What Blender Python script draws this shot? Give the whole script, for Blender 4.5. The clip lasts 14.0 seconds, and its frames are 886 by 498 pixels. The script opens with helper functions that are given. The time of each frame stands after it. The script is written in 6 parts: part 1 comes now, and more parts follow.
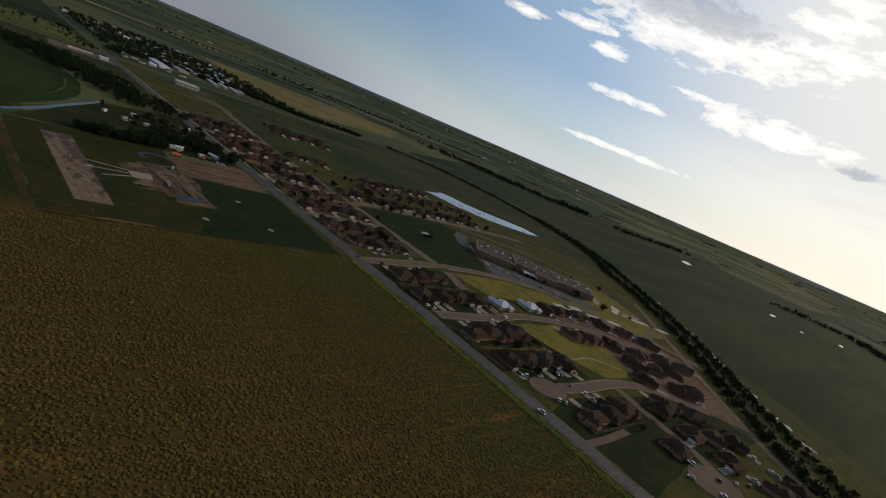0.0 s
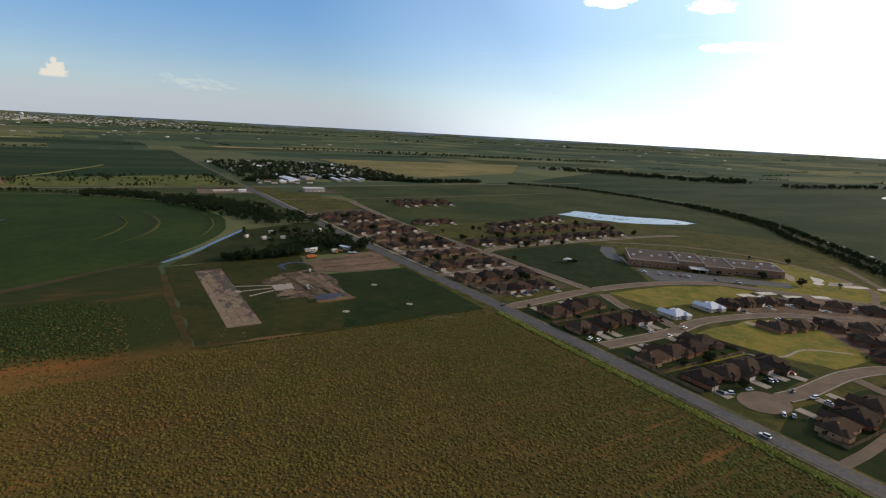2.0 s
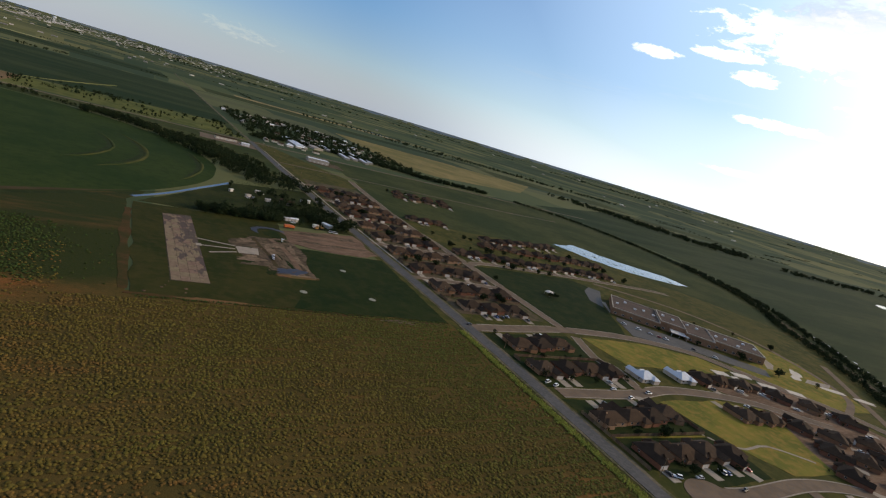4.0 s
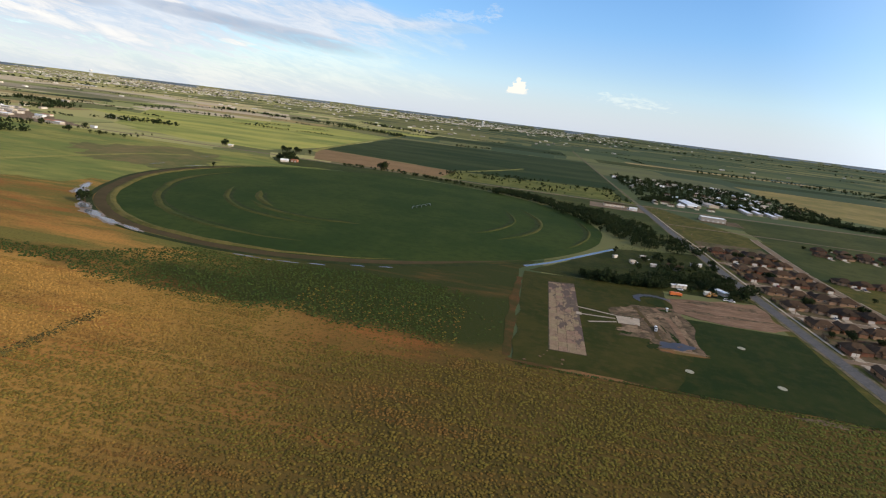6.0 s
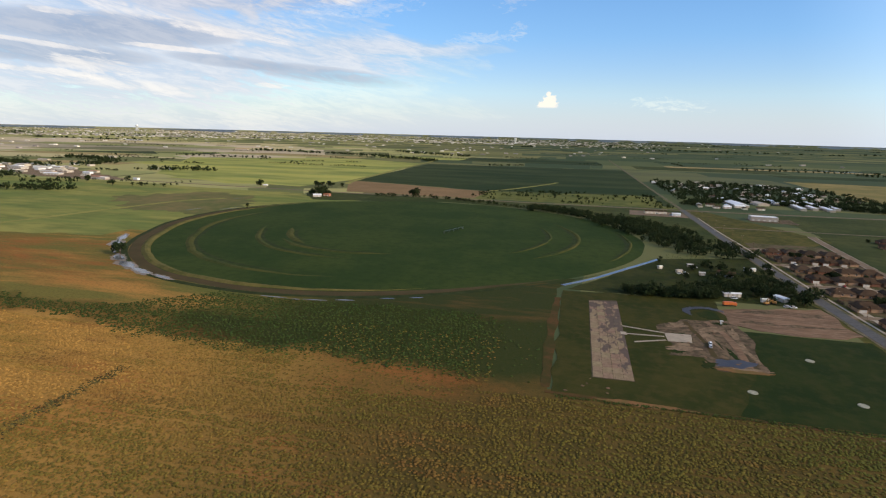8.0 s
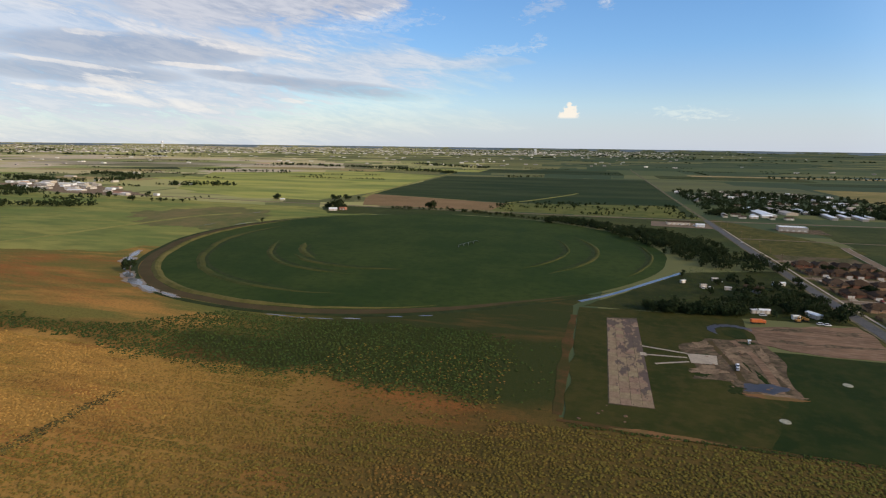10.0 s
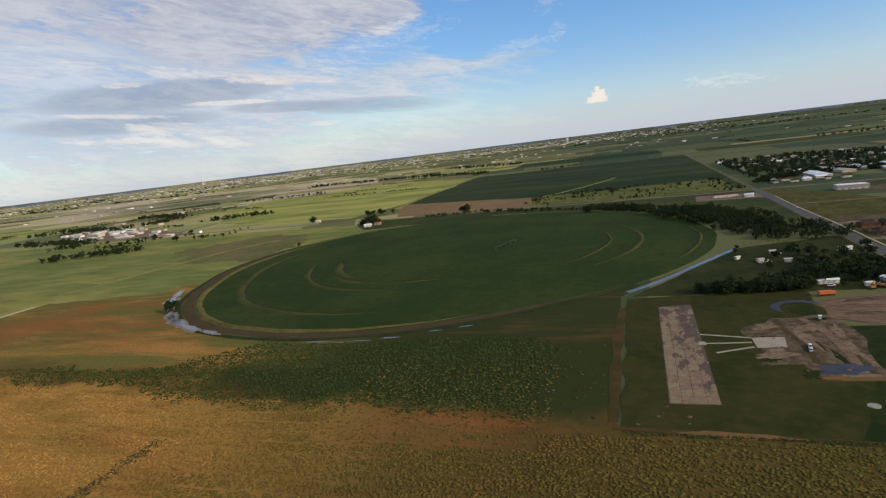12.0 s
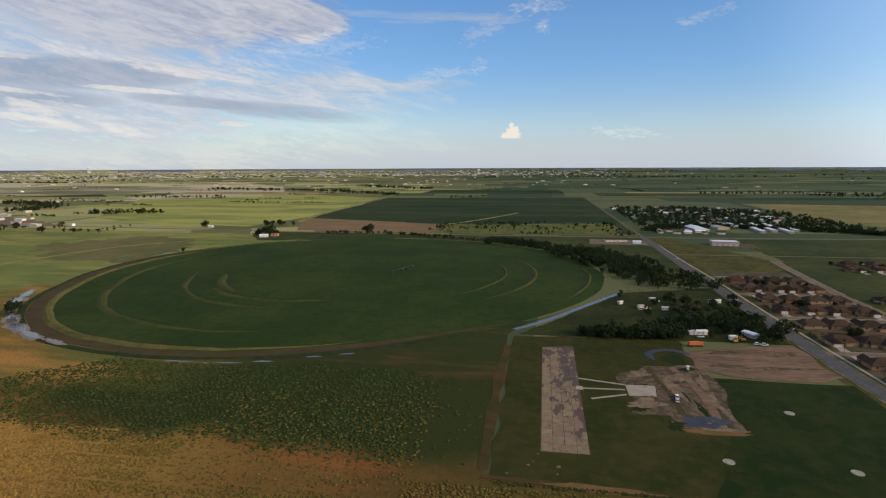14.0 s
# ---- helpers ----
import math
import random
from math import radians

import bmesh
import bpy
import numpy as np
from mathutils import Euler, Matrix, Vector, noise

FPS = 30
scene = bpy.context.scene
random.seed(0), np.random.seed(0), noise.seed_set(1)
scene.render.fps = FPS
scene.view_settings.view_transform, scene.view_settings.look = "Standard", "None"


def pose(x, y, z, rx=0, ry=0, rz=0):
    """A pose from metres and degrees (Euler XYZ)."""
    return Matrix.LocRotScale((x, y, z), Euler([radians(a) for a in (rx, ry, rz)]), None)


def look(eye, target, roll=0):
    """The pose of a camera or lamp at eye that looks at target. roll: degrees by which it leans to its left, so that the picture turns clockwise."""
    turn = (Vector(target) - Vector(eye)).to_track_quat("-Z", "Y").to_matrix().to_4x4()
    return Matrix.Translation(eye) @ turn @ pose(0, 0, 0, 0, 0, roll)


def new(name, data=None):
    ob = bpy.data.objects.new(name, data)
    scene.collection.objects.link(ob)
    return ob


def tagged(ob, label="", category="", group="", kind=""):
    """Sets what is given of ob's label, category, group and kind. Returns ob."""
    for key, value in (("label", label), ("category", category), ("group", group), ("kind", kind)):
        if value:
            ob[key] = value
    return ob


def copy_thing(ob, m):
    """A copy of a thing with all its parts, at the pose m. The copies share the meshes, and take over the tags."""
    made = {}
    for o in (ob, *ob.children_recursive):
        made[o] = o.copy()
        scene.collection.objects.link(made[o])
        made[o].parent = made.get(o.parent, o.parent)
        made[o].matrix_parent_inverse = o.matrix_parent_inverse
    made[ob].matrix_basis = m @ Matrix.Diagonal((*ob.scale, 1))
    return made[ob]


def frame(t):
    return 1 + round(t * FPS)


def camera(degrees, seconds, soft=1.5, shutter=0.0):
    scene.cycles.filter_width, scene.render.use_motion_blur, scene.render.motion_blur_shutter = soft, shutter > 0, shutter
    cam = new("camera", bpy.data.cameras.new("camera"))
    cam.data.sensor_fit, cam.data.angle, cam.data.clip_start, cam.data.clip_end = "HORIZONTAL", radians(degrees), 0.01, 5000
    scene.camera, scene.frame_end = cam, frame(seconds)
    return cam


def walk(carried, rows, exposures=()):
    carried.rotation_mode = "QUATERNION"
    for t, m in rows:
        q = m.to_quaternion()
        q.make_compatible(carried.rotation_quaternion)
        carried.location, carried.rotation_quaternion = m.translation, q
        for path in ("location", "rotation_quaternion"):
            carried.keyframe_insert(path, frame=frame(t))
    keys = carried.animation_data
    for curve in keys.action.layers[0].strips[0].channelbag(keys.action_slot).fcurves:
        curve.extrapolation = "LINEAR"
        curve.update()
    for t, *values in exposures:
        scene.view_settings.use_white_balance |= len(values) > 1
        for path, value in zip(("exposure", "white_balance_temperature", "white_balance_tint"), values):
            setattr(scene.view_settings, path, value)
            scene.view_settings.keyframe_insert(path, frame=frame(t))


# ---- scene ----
cam = camera(76.6, 14.0, soft=1.2)
PATH = [
    (0, (-262.92, -317.47, 119.01), (-190.79, -251.36, 98.36), 23.27),
    (0.2, (-260.70, -316.25, 118.41), (-193.70, -245.10, 97.20), 18.54),
    (0.5, (-256.94, -314.04, 118.51), (-198.77, -235.81, 96.24), 11.04),
    (0.8, (-252.89, -311.52, 118.50), (-198.30, -230.74, 96.25), 10.60),
    (1, (-250.27, -309.87, 118.66), (-195.94, -228.86, 96.64), 9.62),
    (1.5, (-244.03, -306.21, 119.40), (-192.61, -223.15, 98.03), 5.12),
    (2, (-238.59, -302.90, 120.03), (-187.32, -219.50, 99.63), 3.16),
    (2.2, (-236.54, -301.77, 120.11), (-185.71, -218.06, 99.90), 3.08),
    (4.3, (-214.46, -287.23, 119.15), (-165.63, -202.18, 99.58), 20.89),
    (4.5, (-212.53, -285.52, 119.74), (-167.25, -198.53, 100.16), 23.76),
    (4.7, (-210.93, -283.37, 120.55), (-173.04, -193.09, 100.20), 25.37),
    (5, (-209.61, -279.89, 120.99), (-185.24, -185.20, 100.02), 26.57),
    (5.2, (-208.53, -277.20, 121.04), (-191.31, -181.10, 99.41), 26.13),
    (5.5, (-206.66, -273.75, 119.36), (-199.71, -176.57, 96.85), 19.89),
    (5.7, (-205.43, -271.68, 118.74), (-207.73, -174.37, 95.80), 13.46),
    (6, (-204.24, -268.47, 119.18), (-218.04, -172.22, 95.84), 7.01),
    (6.5, (-202.52, -263.40, 119.80), (-219.44, -167.50, 97.03), 3.41),
    (7, (-200.69, -258.53, 119.89), (-221.16, -163.10, 98.16), 1.70),
    (7.5, (-199.29, -253.79, 119.56), (-220.78, -158.36, 98.75), 1.45),
    (10, (-193.70, -232.08, 119.61), (-219.15, -137.10, 101.40), 0.72),
    (10.5, (-192.70, -227.81, 119.62), (-224.09, -134.61, 101.49), 0.42),
    (11, (-192.13, -223.55, 119.59), (-223.37, -130.30, 101.45), 0.27),
    (11.5, (-191.17, -219.40, 119.74), (-220.95, -125.63, 101.81), 0.57),
    (12, (-190.11, -215.30, 119.73), (-222.95, -122.42, 102.53), -6.96),
    (12.2, (-189.70, -213.58, 119.55), (-224.16, -121.26, 102.52), -8.42),
    (12.5, (-188.83, -211.00, 119.30), (-217.51, -116.58, 103.10), -5.74),
    (12.8, (-187.83, -208.14, 119.35), (-209.20, -111.72, 103.68), -2.80),
    (13, (-187.42, -206.40, 119.67), (-206.52, -109.45, 104.30), -1.53),
    (13.2, (-186.80, -204.88, 119.75), (-205.66, -107.84, 104.69), -0.26),
    (13.5, (-185.76, -202.44, 119.83), (-204.26, -105.29, 105.05), 0.57),
    (14, (-184.03, -198.24, 120.00), (-200.70, -100.72, 105.42), -0.23),
]
walk(cam, [(t, look(eye, target, roll)) for t, eye, target, roll in PATH],
     exposures=[(0.0, -1.27), (0.5, -0.92), (1.0, -0.6), (2.2, -0.32), (4.3, -0.46), (5.5, -0.04), (6.2, 0.18), (7.7, 0.12), (10.0, -0.05), (14.0, -0.2)])

# ---- sky and sun ----
SUN_AZ, SUN_EL = 106.0, 23.0          # clockwise from +y, above the horizon


def way(az, el):
    a, e = radians(az), radians(el)
    return Vector((math.sin(a) * math.cos(e), math.cos(a) * math.cos(e), math.sin(e)))


sun = new("sun", bpy.data.lights.new("sun", "SUN"))
sun.data.energy, sun.data.angle, sun.data.color = 3.4, radians(0.6), (1.0, 0.76, 0.48)
sun.matrix_world = look((0, 0, 300), Vector((0, 0, 300)) - way(SUN_AZ, SUN_EL))


def node(nt, kind, **kw):
    n = nt.nodes.new(kind)
    for k, v in kw.items():
        if k == "inp":
            for key, val in v.items():
                n.inputs[key].default_value = val
        elif k == "op":
            n.operation = v
        elif k == "clampit":
            n.use_clamp = v
    return n


def calc(nt, op, a, b=0.0, c=None, clampit=False):
    n = nt.nodes.new("ShaderNodeMath")
    n.operation, n.use_clamp = op, clampit
    for i, v in enumerate((a, b, c)):
        if v is None:
            continue
        if isinstance(v, (int, float)):
            n.inputs[i].default_value = v
        else:
            nt.links.new(v, n.inputs[i])
    return n.outputs[0]


def ramp01(nt, v, lo, hi):
    n = nt.nodes.new("ShaderNodeMapRange")
    n.interpolation_type = "SMOOTHSTEP"
    nt.links.new(v, n.inputs["Value"])
    n.inputs["From Min"].default_value, n.inputs["From Max"].default_value = lo, hi
    return n.outputs["Result"]


def noise_at(nt, vec, scale, detail=6.0, rough=0.55, distort=0.0):
    n = nt.nodes.new("ShaderNodeTexNoise")
    n.inputs["Scale"].default_value, n.inputs["Detail"].default_value = scale, detail
    n.inputs["Roughness"].default_value, n.inputs["Distortion"].default_value = rough, distort
    nt.links.new(vec, n.inputs["Vector"])
    return n.outputs["Fac"]


def mixed(nt, fac, a, b):
    n = nt.nodes.new("ShaderNodeMix")
    n.data_type = "RGBA"
    for sock, v in ((n.inputs[0], fac), (n.inputs[6], a), (n.inputs[7], b)):
        if isinstance(v, (int, float)):
            sock.default_value = v
        elif isinstance(v, tuple):
            sock.default_value = (*v, 1)
        else:
            nt.links.new(v, sock)
    return n.outputs[2]


def build_world():
    world = bpy.data.worlds.new("evening_sky")
    scene.world = world
    world.use_nodes = True
    nt = world.node_tree
    nt.nodes.clear()
    sky = nt.nodes.new("ShaderNodeTexSky")
    sky.sky_type, sky.sun_disc = "NISHITA", False
    sky.sun_elevation, sky.sun_rotation = radians(SUN_EL), radians(SUN_AZ)
    sky.air_density, sky.dust_density, sky.ozone_density = 1.0, 0.15, 2.4
    blue = nt.nodes.new("ShaderNodeBackground")
    blue.inputs["Strength"].default_value = 0.15
    rich = nt.nodes.new("ShaderNodeHueSaturation")
    rich.inputs["Hue"].default_value, rich.inputs["Saturation"].default_value = 0.512, 1.30
    nt.links.new(sky.outputs[0], rich.inputs["Color"])
    nt.links.new(rich.outputs[0], blue.inputs["Color"])
    d = nt.nodes.new("ShaderNodeTexCoord").outputs["Generated"]
    sep = nt.nodes.new("ShaderNodeSeparateXYZ")
    nt.links.new(d, sep.inputs[0])
    x, y, z = sep.outputs
    up = calc(nt, "ADD", calc(nt, "MAXIMUM", z, 0.0), 0.22)
    flat = nt.nodes.new("ShaderNodeCombineXYZ")
    nt.links.new(calc(nt, "DIVIDE", x, up), flat.inputs[0])
    nt.links.new(calc(nt, "DIVIDE", y, up), flat.inputs[1])
    nt.links.new(calc(nt, "MULTIPLY", z, 16.0), flat.inputs[2])
    layer = flat.outputs[0]

    def near(az, el, inner, outer):
        v = nt.nodes.new("ShaderNodeVectorMath")
        v.operation = "DOT_PRODUCT"
        nt.links.new(d, v.inputs[0])
        v.inputs[1].default_value = way(az, el)
        return ramp01(nt, v.outputs["Value"], math.cos(radians(outer)), math.cos(radians(inner)))

    above = ramp01(nt, z, 0.012, 0.07)
    # broad bank of stratocumulus in the north-west, broken cloud on the sun's side
    wide_map = nt.nodes.new("ShaderNodeMapping")
    wide_map.inputs["Scale"].default_value = (0.82, 1.08, 1.25)
    wide_map.inputs["Rotation"].default_value = (0, 0, radians(-38))
    nt.links.new(layer, wide_map.inputs["Vector"])
    coarse = noise_at(nt, wide_map.outputs[0], 0.78, 12.0, 0.61, 0.35)
    bank = calc(nt, "MAXIMUM", near(-75, 28, 20, 34), calc(nt, "MULTIPLY", near(180, 40, 30, 90), 0.6))
    cover = ramp01(nt, calc(nt, "ADD", coarse, calc(nt, "MULTIPLY", bank, 0.27)), 0.58, 0.76)
    mask = calc(nt, "MULTIPLY", calc(nt, "MULTIPLY", cover, above, clampit=True), 0.94)
    # grey undersides and lit rims
    shade = ramp01(nt, noise_at(nt, wide_map.outputs[0], 1.3, 9.0, 0.60, 0.4), 0.38, 0.58)
    thick = calc(nt, "MULTIPLY", ramp01(nt, cover, 0.15, 0.9), shade)
    tone = mixed(nt, thick, (0.84, 0.86, 0.90), (0.44, 0.50, 0.60))
    def share(fresh, old):
        return calc(nt, "DIVIDE", fresh, calc(nt, "ADD", calc(nt, "ADD", fresh, calc(nt, "MULTIPLY", old, 1.4)), 0.001))

    # pale veil low over the horizon, creamy towards the sun
    veil = calc(nt, "MULTIPLY", ramp01(nt, z, 0.165, -0.02), 0.92)
    tone = mixed(nt, share(veil, mask), tone, mixed(nt, near(90, 10, 14, 66), mixed(nt, ramp01(nt, z, 0.02, 0.13), (0.62, 0.65, 0.73), (0.44, 0.60, 0.92)), (2.5, 2.25, 1.8)))
    mask = calc(nt, "MAXIMUM", mask, veil)
    # thin bluish haze higher up
    haze = calc(nt, "MULTIPLY", ramp01(nt, z, 0.60, 0.04), 0.42)
    tone = mixed(nt, share(haze, calc(nt, "MULTIPLY", mask, 2.0)), tone, (0.30, 0.60, 1.05))
    mask = calc(nt, "MAXIMUM", mask, haze)
    # bright thin haze round the sun, white at its heart
    glare = calc(nt, "MULTIPLY", near(90, 18, 14, 72), 0.84)
    lit = mixed(nt, near(94, 13, 6, 42), (1.25, 1.62, 2.05), (3.0, 2.8, 2.45))
    tone = mixed(nt, share(calc(nt, "MULTIPLY", glare, 2.0), mask), tone, lit)
    mask = calc(nt, "MAXIMUM", mask, glare)
    # single clouds: bearing, height, half width and half depth in degrees
    bearing = calc(nt, "MULTIPLY", calc(nt, "ARCTAN2", x, y), 57.2958)
    height = calc(nt, "MULTIPLY", calc(nt, "ARCSINE", z), 57.2958)
    rag_map = nt.nodes.new("ShaderNodeMapping")
    rag_map.inputs["Scale"].default_value = (1, 1, 2.6)
    nt.links.new(d, rag_map.inputs["Vector"])
    rag = calc(nt, "MULTIPLY", calc(nt, "SUBTRACT", noise_at(nt, rag_map.outputs[0], 24.0, 8.0, 0.66, 0.3), 0.5), 4.2)

    wisp = calc(nt, "MULTIPLY", calc(nt, "SUBTRACT", noise_at(nt, rag_map.outputs[0], 62.0, 8.0, 0.70, 0.6), 0.52), 7.0)

    def cloud(az, el, wide, tall, tint, amount=0.9, lean=0.0, soft=0.5, fray=rag):
        nonlocal tone, mask
        u = calc(nt, "MULTIPLY", calc(nt, "SUBTRACT", bearing, az), 1.0 / wide)
        v = calc(nt, "MULTIPLY", calc(nt, "SUBTRACT", calc(nt, "SUBTRACT", height, el), calc(nt, "MULTIPLY", calc(nt, "SUBTRACT", bearing, az), lean)), 1.0 / tall)
        q = calc(nt, "SUBTRACT", 1.0, calc(nt, "ADD", calc(nt, "MULTIPLY", u, u), calc(nt, "MULTIPLY", v, v)))
        m = calc(nt, "MULTIPLY", ramp01(nt, calc(nt, "ADD", q, fray), 0.0, soft), calc(nt, "MULTIPLY", ramp01(nt, q, -1.6, 0.0), amount))
        tone = mixed(nt, share(calc(nt, "MULTIPLY", m, 4.0), mask), tone, tint)
        mask = calc(nt, "MAXIMUM", mask, m)

    # long sheets of the bank: streaks drawn out along the horizon
    grain = nt.nodes.new("ShaderNodeCombineXYZ")
    nt.links.new(calc(nt, "ADD", calc(nt, "MULTIPLY", bearing, 0.085), calc(nt, "MULTIPLY", height, 0.05)), grain.inputs[0])
    nt.links.new(calc(nt, "ADD", calc(nt, "MULTIPLY", height, 0.36), calc(nt, "MULTIPLY", bearing, 0.05)), grain.inputs[1])
    streaks = noise_at(nt, grain.outputs[0], 1.6, 10.0, 0.62, 0.9)
    fibre = noise_at(nt, grain.outputs[0], 5.5, 9.0, 0.64, 1.2)
    frayed_edge = calc(nt, "ADD", calc(nt, "MULTIPLY", calc(nt, "SUBTRACT", streaks, 0.5), 3.4), calc(nt, "MULTIPLY", calc(nt, "SUBTRACT", fibre, 0.5), 1.6))
    body = ramp01(nt, calc(nt, "ADD", calc(nt, "MULTIPLY", streaks, 0.6), calc(nt, "MULTIPLY", fibre, 0.4)), 0.36, 0.62)
    pale = mixed(nt, body, (0.50, 0.59, 0.73), (0.75, 0.77, 0.82))
    dull = mixed(nt, body, (0.44, 0.47, 0.57), (0.66, 0.66, 0.72))
    slate = mixed(nt, body, (0.31, 0.37, 0.50), (0.44, 0.48, 0.58))
    warm = mixed(nt, body, (0.66, 0.66, 0.71), (0.98, 0.91, 0.85))
    calm_edge = calc(nt, "MULTIPLY", frayed_edge, 0.5)
    for az, el, wide, tall, lean, tint, amount, soft in (
            (-44, 8.0, 26, 11.0, 0.0, pale, 0.93, 0.8), (-29, 6.6, 20, 3.4, -0.02, pale, 0.9, 1.0), (-22, 7.9, 10, 1.5, 0.0, pale, 0.85, 1.0), (-15, 7.7, 9, 0.8, 0.04, pale, 0.75, 1.2), (-36, 2.2, 30, 2.6, 0.0, pale, 0.6, 1.5),
            (-34, 14.6, 15.5, 5.4, 0.05, dull, 0.96, 0.6), (-50, 16.0, 11, 4.2, -0.12, dull, 0.9, 0.9), (-22.5, 13.2, 4.4, 2.2, 0.12, dull, 0.9, 0.7), (-40, 22, 26, 6.0, 0.0, dull, 0.9, 1.2),
            (-43, 7.8, 11.5, 1.5, 0.03, slate, 0.95, 0.8), (-47, 5.6, 9, 1.0, 0.0, slate, 0.85, 1.0), (-25, 5.2, 8.5, 0.85, -0.07, slate, 0.8, 1.0), (-33, 5.9, 6, 0.6, -0.05, slate, 0.7, 1.0)):
        cloud(az, el, wide, tall, tint, amount, lean, soft, calm_edge)
    for az, el, wide, tall, lean, tint, amount, soft in (
            (-44, 9.9, 9, 0.6, -0.16, warm, 0.7, 1.6), (-34, 8.5, 7, 0.5, -0.10, warm, 0.75, 1.6), (-38, 6.7, 4.6, 0.22, -0.03, warm, 0.95, 0.8), (-43.8, 4.9, 3.6, 0.75, -0.05, warm, 0.9, 1.0), (-29.5, 4.0, 1.8, 0.25, 0.0, warm, 0.85, 0.8),
            (-47, 6.2, 5, 0.22, -0.08, warm, 0.8, 1.0), (-47, 4.1, 5, 0.3, -0.05, warm, 0.75, 1.0), (-41, 3.3, 9, 0.6, -0.04, warm, 0.6, 2.0), (-45.5, 8.8, 2.5, 0.3, 0.0, warm, 0.6, 1.0), (-22, 12.0, 3.5, 0.7, 0.2, warm, 0.6, 1.6)):
        cloud(az, el, wide, tall, tint, amount, lean, soft, frayed_edge)
    white, cream, grey = (0.92, 0.93, 0.95), (3.4, 3.2, 2.9), (1.15, 1.2, 1.27)
    for az, el, wide, tall in ((61.7, 15.6, 12.0, 2.6), (51.6, 13.3, 3.2, 0.55), (54.7, 11.9, 2.4, 0.7), (57.9, 8.5, 4.2, 0.5), (63.4, 10.9, 2.4, 0.3), (70.5, 10.0, 7.5, 1.3),
                               (71.1, 19.1, 3.8, 0.9), (72.5, 21.0, 2.6, 0.9), (73.4, 17.0, 3.6, 1.3), (59.5, 3.9, 7.0, 0.35), (45.9, 12.3, 2.6, 0.5)):
        cloud(az, el, wide, tall, cream, 0.9, 0.0, 1.3)
    for az, el, wide, tall in ((60.5, 17.2, 7.5, 1.7), (78.5, 9.2, 2.2, 0.6)):
        cloud(az, el, wide, tall, grey, 0.85, 0.0, 1.2)
    for az, el, wide, tall, lean, amount in ((-5.7, 12.8, 2.4, 0.8, 0.35, 0.5), (-0.6, 14.8, 3.2, 0.7, 0.1, 0.75), (0.1, 13.0, 0.7, 0.55, 0.0, 0.75), (-9.3, 9.0, 3.6, 0.45, 0.06, 0.5), (-6.0, 9.8, 0.8, 0.5, 0.0, 0.6),
                                             (14.7, 13.0, 2.4, 0.4, 0.2, 0.6), (7.9, 3.2, 3.6, 0.5, -0.05, 0.6), (-21.0, 11.4, 5.0, 0.8, 0.1, 0.5), (26.0, 17.6, 1.6, 0.6, -0.3, 0.5), (29.2, 17.2, 1.7, 0.45, -0.2, 0.5),
                                             (33.4, 15.4, 1.5, 0.35, 0.0, 0.6), (35.3, 15.8, 1.0, 0.3, 0.0, 0.5), (22.0, 15.3, 0.7, 0.25, 0.0, 0.5), (12.5, 12.7, 0.8, 0.3, 0.0, 0.5)):
        cloud(az, el, wide * 1.15, tall * 1.3, white, amount, lean, 2.6, wisp)
    # one small bright cumulus low in the north, flat at its base
    lumps = calc(nt, "MULTIPLY", calc(nt, "SUBTRACT", noise_at(nt, d, 150.0, 5.0, 0.6), 0.5), 2.6)
    heap = None
    for az, el, wide, tall in ((-2.95, 2.95, 1.15, 0.62), (-2.7, 3.5, 0.72, 0.55), (-2.85, 4.0, 0.3, 0.34)):
        u = calc(nt, "MULTIPLY", calc(nt, "SUBTRACT", bearing, az), 1.0 / wide)
        v = calc(nt, "MULTIPLY", calc(nt, "SUBTRACT", height, el), 1.0 / tall)
        q = calc(nt, "SUBTRACT", 1.0, calc(nt, "ADD", calc(nt, "MULTIPLY", u, u), calc(nt, "MULTIPLY", v, v)))
        heap = q if heap is None else calc(nt, "MAXIMUM", heap, q)
    heap = calc(nt, "MULTIPLY", ramp01(nt, calc(nt, "ADD", heap, calc(nt, "MULTIPLY", lumps, ramp01(nt, heap, -1.2, -0.2))), 0.0, 0.55), ramp01(nt, height, 2.62, 2.85))
    clouds = nt.nodes.new("ShaderNodeBackground")
    nt.links.new(tone, clouds.inputs["Color"])
    both = nt.nodes.new("ShaderNodeMixShader")
    nt.links.new(mask, both.inputs[0])
    nt.links.new(blue.outputs[0], both.inputs[1])
    nt.links.new(clouds.outputs[0], both.inputs[2])
    white = nt.nodes.new("ShaderNodeBackground")
    white.inputs["Color"].default_value = (1.0, 0.93, 0.82, 1)
    heaped = nt.nodes.new("ShaderNodeMixShader")
    nt.links.new(heap, heaped.inputs[0])
    nt.links.new(both.outputs[0], heaped.inputs[1])
    nt.links.new(white.outputs[0], heaped.inputs[2])
    out = nt.nodes.new("ShaderNodeOutputWorld")
    nt.links.new(heaped.outputs[0], out.inputs["Surface"])


build_world()

# ---- materials ----


